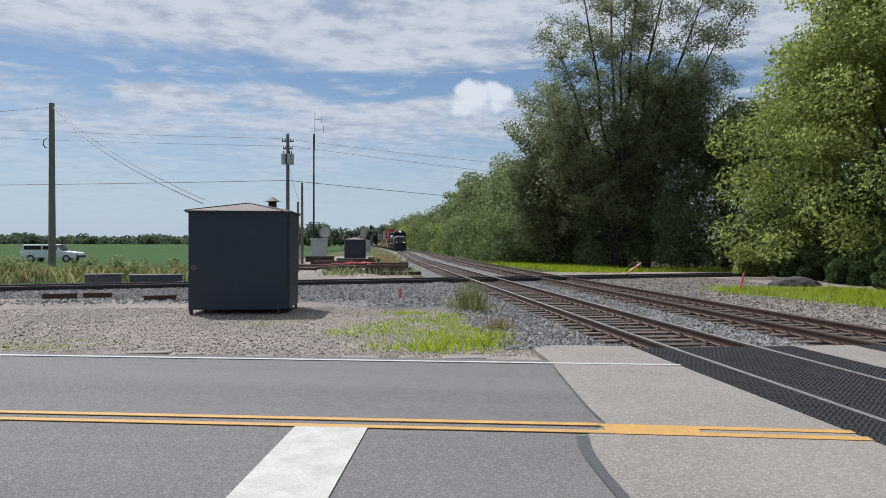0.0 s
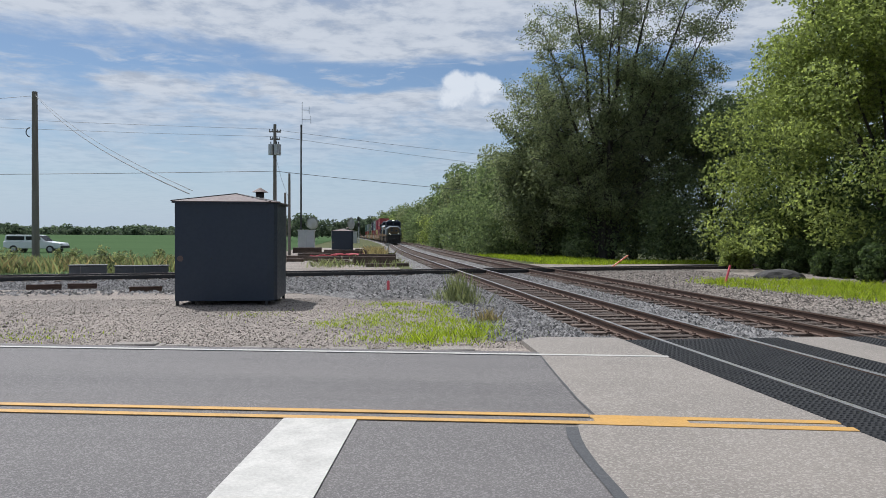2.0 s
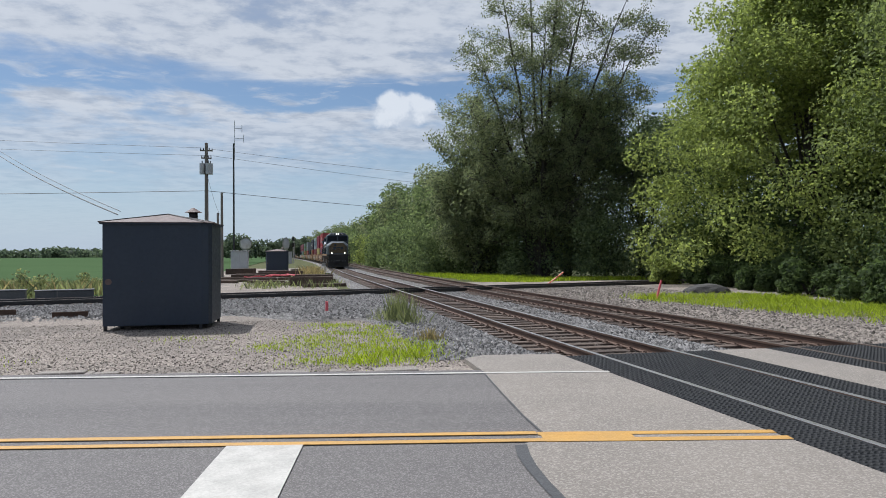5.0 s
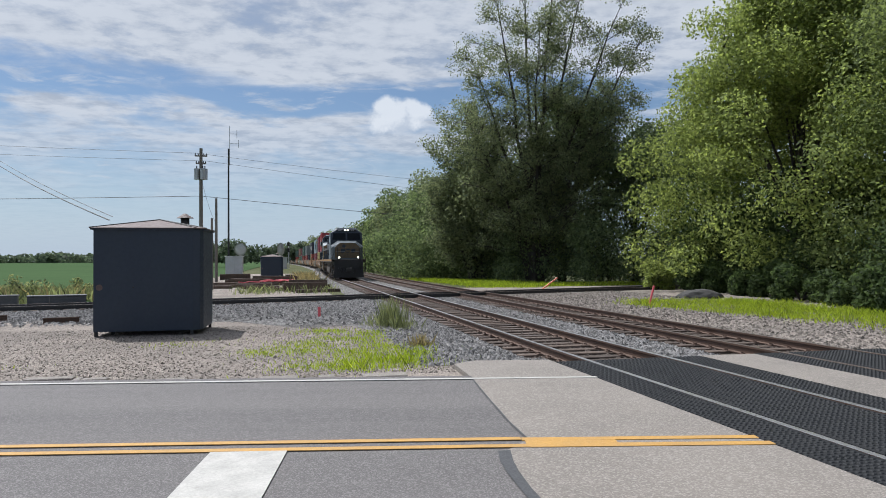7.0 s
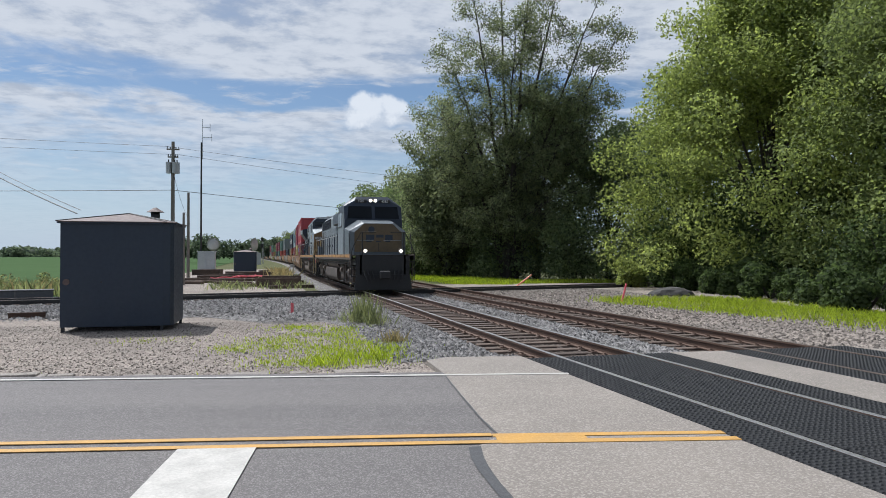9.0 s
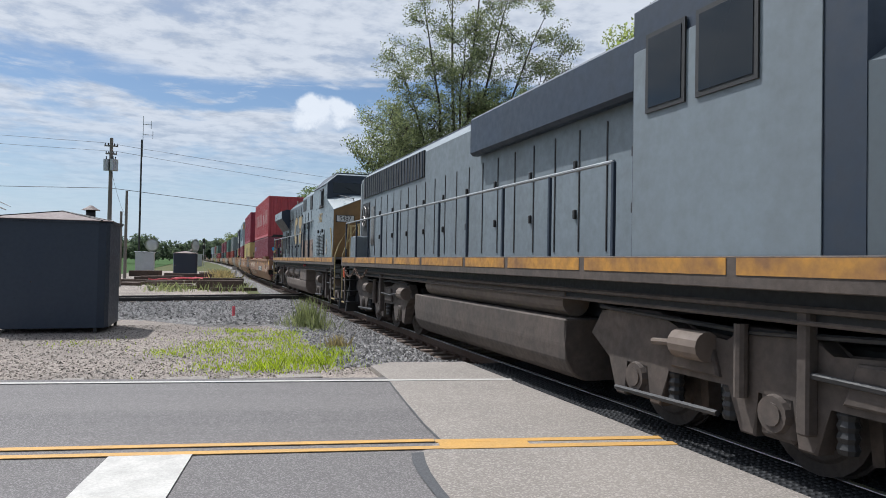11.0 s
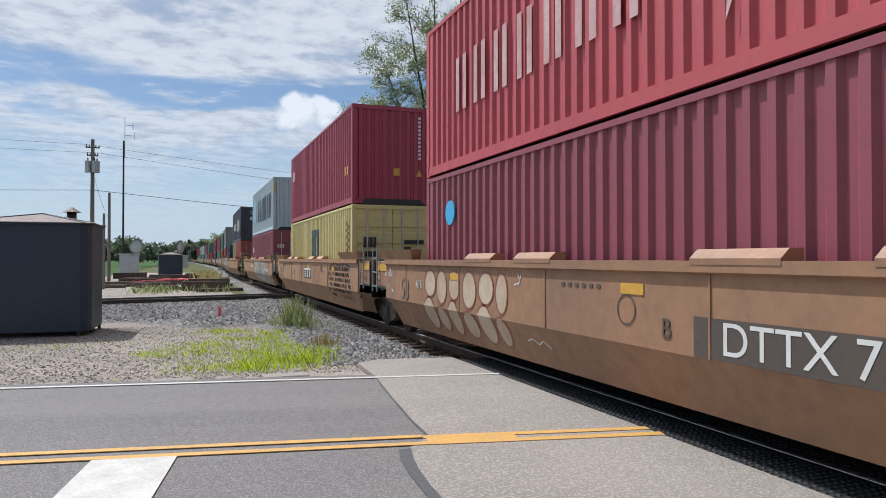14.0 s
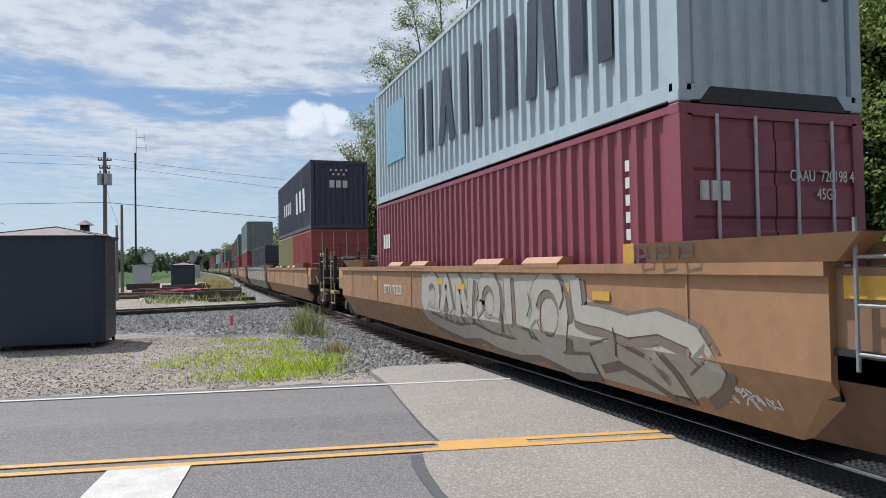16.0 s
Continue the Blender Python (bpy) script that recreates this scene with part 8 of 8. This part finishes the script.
    for s in (-1, 1):
        part("radiator_edge", boxed(s * 1.505 - 0.012, s * 1.505 + 0.012, 6.62, 10.15, 3.98, 4.36), LOCO_GREY, top)
        for a, b, z0, z1 in ((5.5, 5.95, 3.3, 3.87), (6.25, 6.9, 2.88, 3.7), (7.05, 7.5, 2.05, 3.2), (7.8, 8.4, 2.3, 3.3), (8.7, 9.0, 2.05, 3.1), (9.15, 9.45, 2.05, 3.1), (9.6, 9.85, 2.05, 3.1)):
            part("radiator_grille", boxed(s * 1.065 - 0.012, s * 1.065 + 0.012, a, b, z0, z1), BLACK, top, "black intake grille")
    part("roof_deck", boxed(-0.83, 0.83, -1.15, 6.5, 4.66, 4.72, 0.01), LOCO_BLUE, top)
    part("exhaust", boxed(-0.35, 0.35, 3.2, 4.2, 4.70, 4.84, 0.03), BLACK, top)
    part("antenna_dome", boxed(-0.2, 0.2, -6.2, -5.8, 4.93, 5.02, 0.03), RAILING, top)
    end_steps(top, -1, 9.6)
    end_steps(top, 1, END)
    bm = bmesh.new()
    for k in range(14):
        a, b = k / 14, (k + 1) / 14
        tube(bm, [(-1.50, 9.6 - 1.2 * a, 1.5 - 0.5 * math.sin(math.pi * a) * 0.6), (-1.50, 9.6 - 1.2 * b, 1.5 - 0.5 * math.sin(math.pi * b) * 0.6)], 0.014)
    part("chain", bm, UNDER, top)
    return top


def locomotive_first():
    top = tagged(new("locomotive"), "dark blue-grey lead locomotive with gold nose and lit headlamps", "locomotive")
    underframe(top, LOCO_GOLD, "faded gold stripe")
    loco_bogie(top, -6.6, False)
    loco_bogie(top, 6.6, True)
    fuel_tank(top, -3.4, 3.0, False)
    bm = bmesh.new()
    loft(bm, [section(-9.05, 1.20, DECK, 3.36, 0.45, 0.72), section(-8.85, 1.42, DECK, 3.44, 0.45, 0.8), section(-7.5, 1.50, DECK, 3.62, 0.45, 0.85)])
    part("nose", bm, LOCO_SHADE, top)
    bm = bmesh.new()
    prism(bm, [(-1.18, DECK + 0.15), (1.18, DECK + 0.15), (1.18, 2.92), (0.70, 3.34), (-0.70, 3.34), (-1.18, 2.92)], "y", -9.08, -9.03)
    part("nose_front", bm, NOSE_GOLD, top, "dark gold nose front")
    for k, (a, b) in enumerate(((-0.62, -0.2), (-0.12, 0.26), (0.34, 0.72))):
        part("logo_bar", boxed(a, b, -9.09, -9.08, 2.52 + 0.14 * (k % 2), 2.80), LOCO_BLUE, top)
        part("logo_bar", boxed(a, b - 0.14, -9.09, -9.08, 2.44, 2.49), LOCO_BLUE, top)
    part("nose_seam", boxed(-0.01, 0.01, -9.09, -9.08, DECK + 0.2, 2.4), BLACK, top)
    part("nose_emblem", cyl(bmesh.new(), (-0.35, -9.09, 3.05), (-0.35, -9.07, 3.05), 0.16, n=16), LOCO_BLUE, top)
    for s in (-1, 1):
        part("nose_rail", tube(bmesh.new(), [(s * 0.25, -9.16, 2.52), (s * 1.12, -9.16, 2.52)], 0.018), RAILING, top)
    bm = bmesh.new()
    loft(bm, [section(-7.6, 1.50, DECK, 3.62, 0.05), section(-7.3, 1.50, DECK, 4.62, 0.32, 0.95), section(-7.1, 1.50, DECK, 4.84, 0.46, 0.85), section(-4.9, 1.50, DECK, 4.84, 0.46, 0.85)])
    part("cab", bm, LOCO_BLUE, top, "dark blue cab")
    for s in (-1, 1):
        part("cab_side", boxed(min(s * 1.50, s * 1.512), max(s * 1.50, s * 1.512), -7.25, -4.92, DECK, 3.95, 0.003), LOCO_SLATE, top)
        bm = bmesh.new()
        bm.faces.new([bm.verts.new(p) for p in ((s * 0.08, -7.61, 3.68), (s * 1.34, -7.61, 3.68), (s * 1.28, -7.40, 4.32), (s * 0.08, -7.40, 4.32))])
        bmesh.ops.solidify(bm, geom=bm.faces[:], thickness=0.012)
        part("windscreen", bm, GLASS, top)
        nb = part("number_board", boxed(s * 0.62 - 0.30, s * 0.62 + 0.30, -7.36, -7.2, 4.50, 4.68, 0.01), BLACK, top)
        end_text(nb, "4583", 0.17, s * 0.62, -7.365, 4.59, PALE_MARK)
        dl = part("ditch_light", cyl(bmesh.new(), (s * 0.86, -END + 0.05, 1.98), (s * 0.86, -END - 0.06, 1.98), 0.12, n=16), STEEL, top)
        part("lens", cyl(bmesh.new(), (s * 0.86, -END - 0.06, 1.98), (s * 0.86, -END - 0.075, 1.98), 0.075, n=16), LIGHT, dl, "lit ditch light")
        hl = part("headlight", cyl(bmesh.new(), (s * 0.12, -7.25, 4.62), (s * 0.12, -7.41, 4.62), 0.11, n=16), STEEL, top)
        part("lens", cyl(bmesh.new(), (s * 0.12, -7.41, 4.62), (s * 0.12, -7.425, 4.62), 0.075, n=16), LIGHT, hl, "lit headlamp")
    cab_windows(top, ((-6.6, -5.95), (-5.7, -5.2)), 3.32, 4.02, 1.52)
    bm = bmesh.new()
    loft(bm, [section(-4.9, 1.06, DECK, 4.42, 0.24), section(10.0, 1.06, DECK, 4.42, 0.24)])
    part("hood", bm, LOCO_SLATE, top)
    for s in (-1, 1):
        seams(top, s * 1.065, [-4.4 + 0.66 * k for k in range(21)], DECK + 0.1, 3.5)
        part("upper_grille", boxed(s * 1.066 - 0.02, s * 1.066 + 0.02, 3.6, 9.6, 3.62, 4.22), BLACK, top, "black radiator intake")
        for k in range(24):
            piece("grille_bar", f"gbar{s}", lambda s=s: boxed(s * 1.09 - 0.01, s * 1.09 + 0.01, -0.02, 0.02, 3.62, 4.22), LOCO_BLUE, top, pose(0, 3.7 + k * 0.245, 0))
        part("dynamic_brake", boxed(min(s * 1.06, s * 1.26), max(s * 1.06, s * 1.26), -4.6, 0.4, 3.62, 4.30, 0.05), LOCO_BLUE, top)
        railing(top, s * 1.53, -4.6, 9.9, 11)
        part("brake_recess", boxed(s * 1.066 - 0.012, s * 1.066 + 0.012, 8.85, 9.70, 2.1, 3.45), BLACK, top, "black recess with hand brake")
        bm = tube(bmesh.new(), [(s * 1.12, 9.30 + 0.29 * math.cos(a * 0.3927), 3.05 + 0.29 * math.sin(a * 0.3927)) for a in range(17)], 0.025, 8)
        for a in range(5):
            tube(bm, [(s * 1.12, 9.30, 3.05), (s * 1.12, 9.30 + 0.28 * math.cos(a * 1.2566), 3.05 + 0.28 * math.sin(a * 1.2566))], 0.018)
        part("brake_wheel", bm, STEEL, top, "steel hand brake wheel")
        part("service_box", boxed(min(s * 1.06, s * 1.45), max(s * 1.06, s * 1.45), 8.9, 9.65, DECK, 2.45, 0.03), LOCO_SLATE, top)
        part("vent_panel", boxed(s * 1.066 - 0.01, s * 1.066 + 0.01, 8.25, 8.6, 2.2, 3.3), STEEL, top)
        part("gold_edge", boxed(s * 1.068 - 0.008, s * 1.068 + 0.008, 9.86, 10.0, DECK, 4.1), RAILING, top)
    part("roof_deck", boxed(-0.8, 0.8, -4.7, 9.9, 4.42, 4.47, 0.01), LOCO_BLUE, top)
    for y in (4.2, 5.6, 7.0, 8.3):
        part("roof_fan", cyl(bmesh.new(), (0, y, 4.47), (0, y, 4.56), 0.6, n=20), BLACK, top)
    part("horn", boxed(-0.2, 0.2, -4.6, -4.3, 4.47, 4.72, 0.03), STEEL, top)
    bm = bmesh.new()
    for k in range(34):
        f = lambda t: 1.50 - 0.24 * abs(math.sin(2 * math.pi * t))
        t = k / 34
        p, q = Vector((-1.585, 9.8 - 3.0 * t, f(t))), Vector((-1.585, 9.8 - 3.0 * (t + 1 / 34), f(t + 1 / 34)))
        d = (q - p).normalized()
        side = Vector((1, 0, 0)) if k % 2 else Vector((0, -d.z, d.y))
        c = (p + q) / 2
        tube(bm, [c + d * 0.062 * math.cos(a * 1.0472) + side * 0.032 * math.sin(a * 1.0472) for a in range(7)], 0.011, 5)
    part("chain", bm, RAIL, top, "hanging rusty safety chain")
    bm = tube(bmesh.new(), [(-1.59, 9.80 + 0.055 * math.cos(a * 0.5236), 1.36 + 0.14 * math.sin(a * 0.5236)) for a in range(13)], 0.018, 6)
    part("chain_hook", bm, ORANGE, top, "orange hook")
    end_steps(top, -1, END, BLACK, "black grab rail")
    end_steps(top, 1, END)
    return top


# ---- the train, front to back: distances behind the first locomotive's front step ----
first = locomotive_first()
first.matrix_basis = pose(TRAIN_X, 0, 0)
rides(first, 11.0)
second = locomotive_second()
second.matrix_basis = pose(TRAIN_X, 0, 0)
rides(second, 32.35)
F = 49.3     # turns the distances from the fourteenth second's plan into distances behind the front
Z1, Z2 = 0.40, 0.40 + H_BOX + 0.012
well_car(F - 2.5, 17.5, "platform", "joint", WELL_DULL, True, True, extras_first, 0.8)
well_car(F + 17.7, 16.0, "joint", "joint", WELL_PAINT, True, True, extras_middle, 1.2)
well_car(F + 36.7, 17.4, "joint", "platform", WELL_PAINT, True, True, extras_third, 0.4)
container(F + 0.85, Z1, BOX["maroon"], "maroon corrugated shipping container with round stickers", True, marks=marks_door_red)
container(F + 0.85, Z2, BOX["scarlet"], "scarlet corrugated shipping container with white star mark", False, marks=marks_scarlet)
container(F + 19.57, Z1, BOX["yellow"], "yellow corrugated shipping container with dark blue shapes", True, marks=marks_yellow)
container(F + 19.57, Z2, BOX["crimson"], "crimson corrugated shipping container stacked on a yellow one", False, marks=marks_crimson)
container(F + 38.6, Z1, BOX["maroon"], "dark maroon corrugated shipping container", True, marks=marks_maroon)
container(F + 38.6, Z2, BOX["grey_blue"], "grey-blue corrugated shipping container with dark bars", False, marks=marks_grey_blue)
rnd = random.Random(17)
LOOKS = {"scarlet": "scarlet", "maroon": "dark maroon", "crimson": "crimson", "grey_blue": "grey-blue", "navy": "navy blue", "brick": "brick red", "green": "dull green", "grey": "grey", "rust": "rusty brown", "olive": "olive yellow", "yellow": "yellow"}
start = F + 61.3
for car in range(9):
    for unit in range(3):
        paint = WELL_GREY if (car + unit) % 2 else WELL_PAINT
        s = start + unit * 19.0
        near = car == 0
        well_car(s, (17.0, 16.0, 17.4)[unit], ("platform", "joint", "joint")[unit], ("joint", "joint", "platform")[unit], paint, False, near)
        if car == 0 and unit == 0:
            container(s + 6.85, Z1, BOX["olive"], "short olive yellow shipping container", True, 6.06, near)
            container(s + 0.7, Z1, BOX["brick"], "short brick red shipping container", True, 6.06, near)
            container(s + 0.7, Z2, BOX["navy"], "navy blue shipping container with white shapes", False, marks=marks_navy)
            continue
        a = rnd.choice(("maroon", "rust", "brick", "grey", "navy", "green"))
        b = rnd.choice(("grey", "green", "grey_blue", "scarlet", "rust", "maroon"))
        container(s + 2.6, Z1, BOX[a], f"{LOOKS[a]} corrugated shipping container in a well", True, detail=False)
        if (car, unit) not in ((0, 1), (2, 0), (4, 2)):
            container(s + 2.6, Z2, BOX["grey" if (car, unit) == (0, 2) else b], f"{LOOKS['grey' if (car, unit) == (0, 2) else b]} corrugated shipping container on the upper tier", False, detail=False)
    start += 63.8


# ---- what moves ----
def front_at(t):
    """Where the first locomotive's front step stands along the line."""
    left = 16.5 * (14 - t) if t >= 12 else 33 + 16.5 * (12 - t) - 0.5 * 0.235 * (12 - t) ** 2
    return left - 49.3


def on_line(y):
    turn = math.degrees(math.atan2(bend(y + 1) - bend(y - 1), 2))
    return TRAIN_X + bend(y), -turn


def motions():
    for ob, behind in MOVERS:
        z = ob.matrix_basis.translation.z
        rows = []
        for i in range(33):
            t = i * 0.5
            y = front_at(t) + behind
            x, turn = on_line(y)
            rows.append((t, pose(x, y, z, 0, 0, turn)))
        walk(ob, rows)
    for w, y, r in WHEELS:
        z = w.matrix_basis.translation.z
        rows = []
        for i in range(481):
            t = i / 30
            rows.append((t, pose(0, y, z, math.degrees((front_at(0) - front_at(t)) / r), 0, 0)))
        walk(w, rows)


motions()
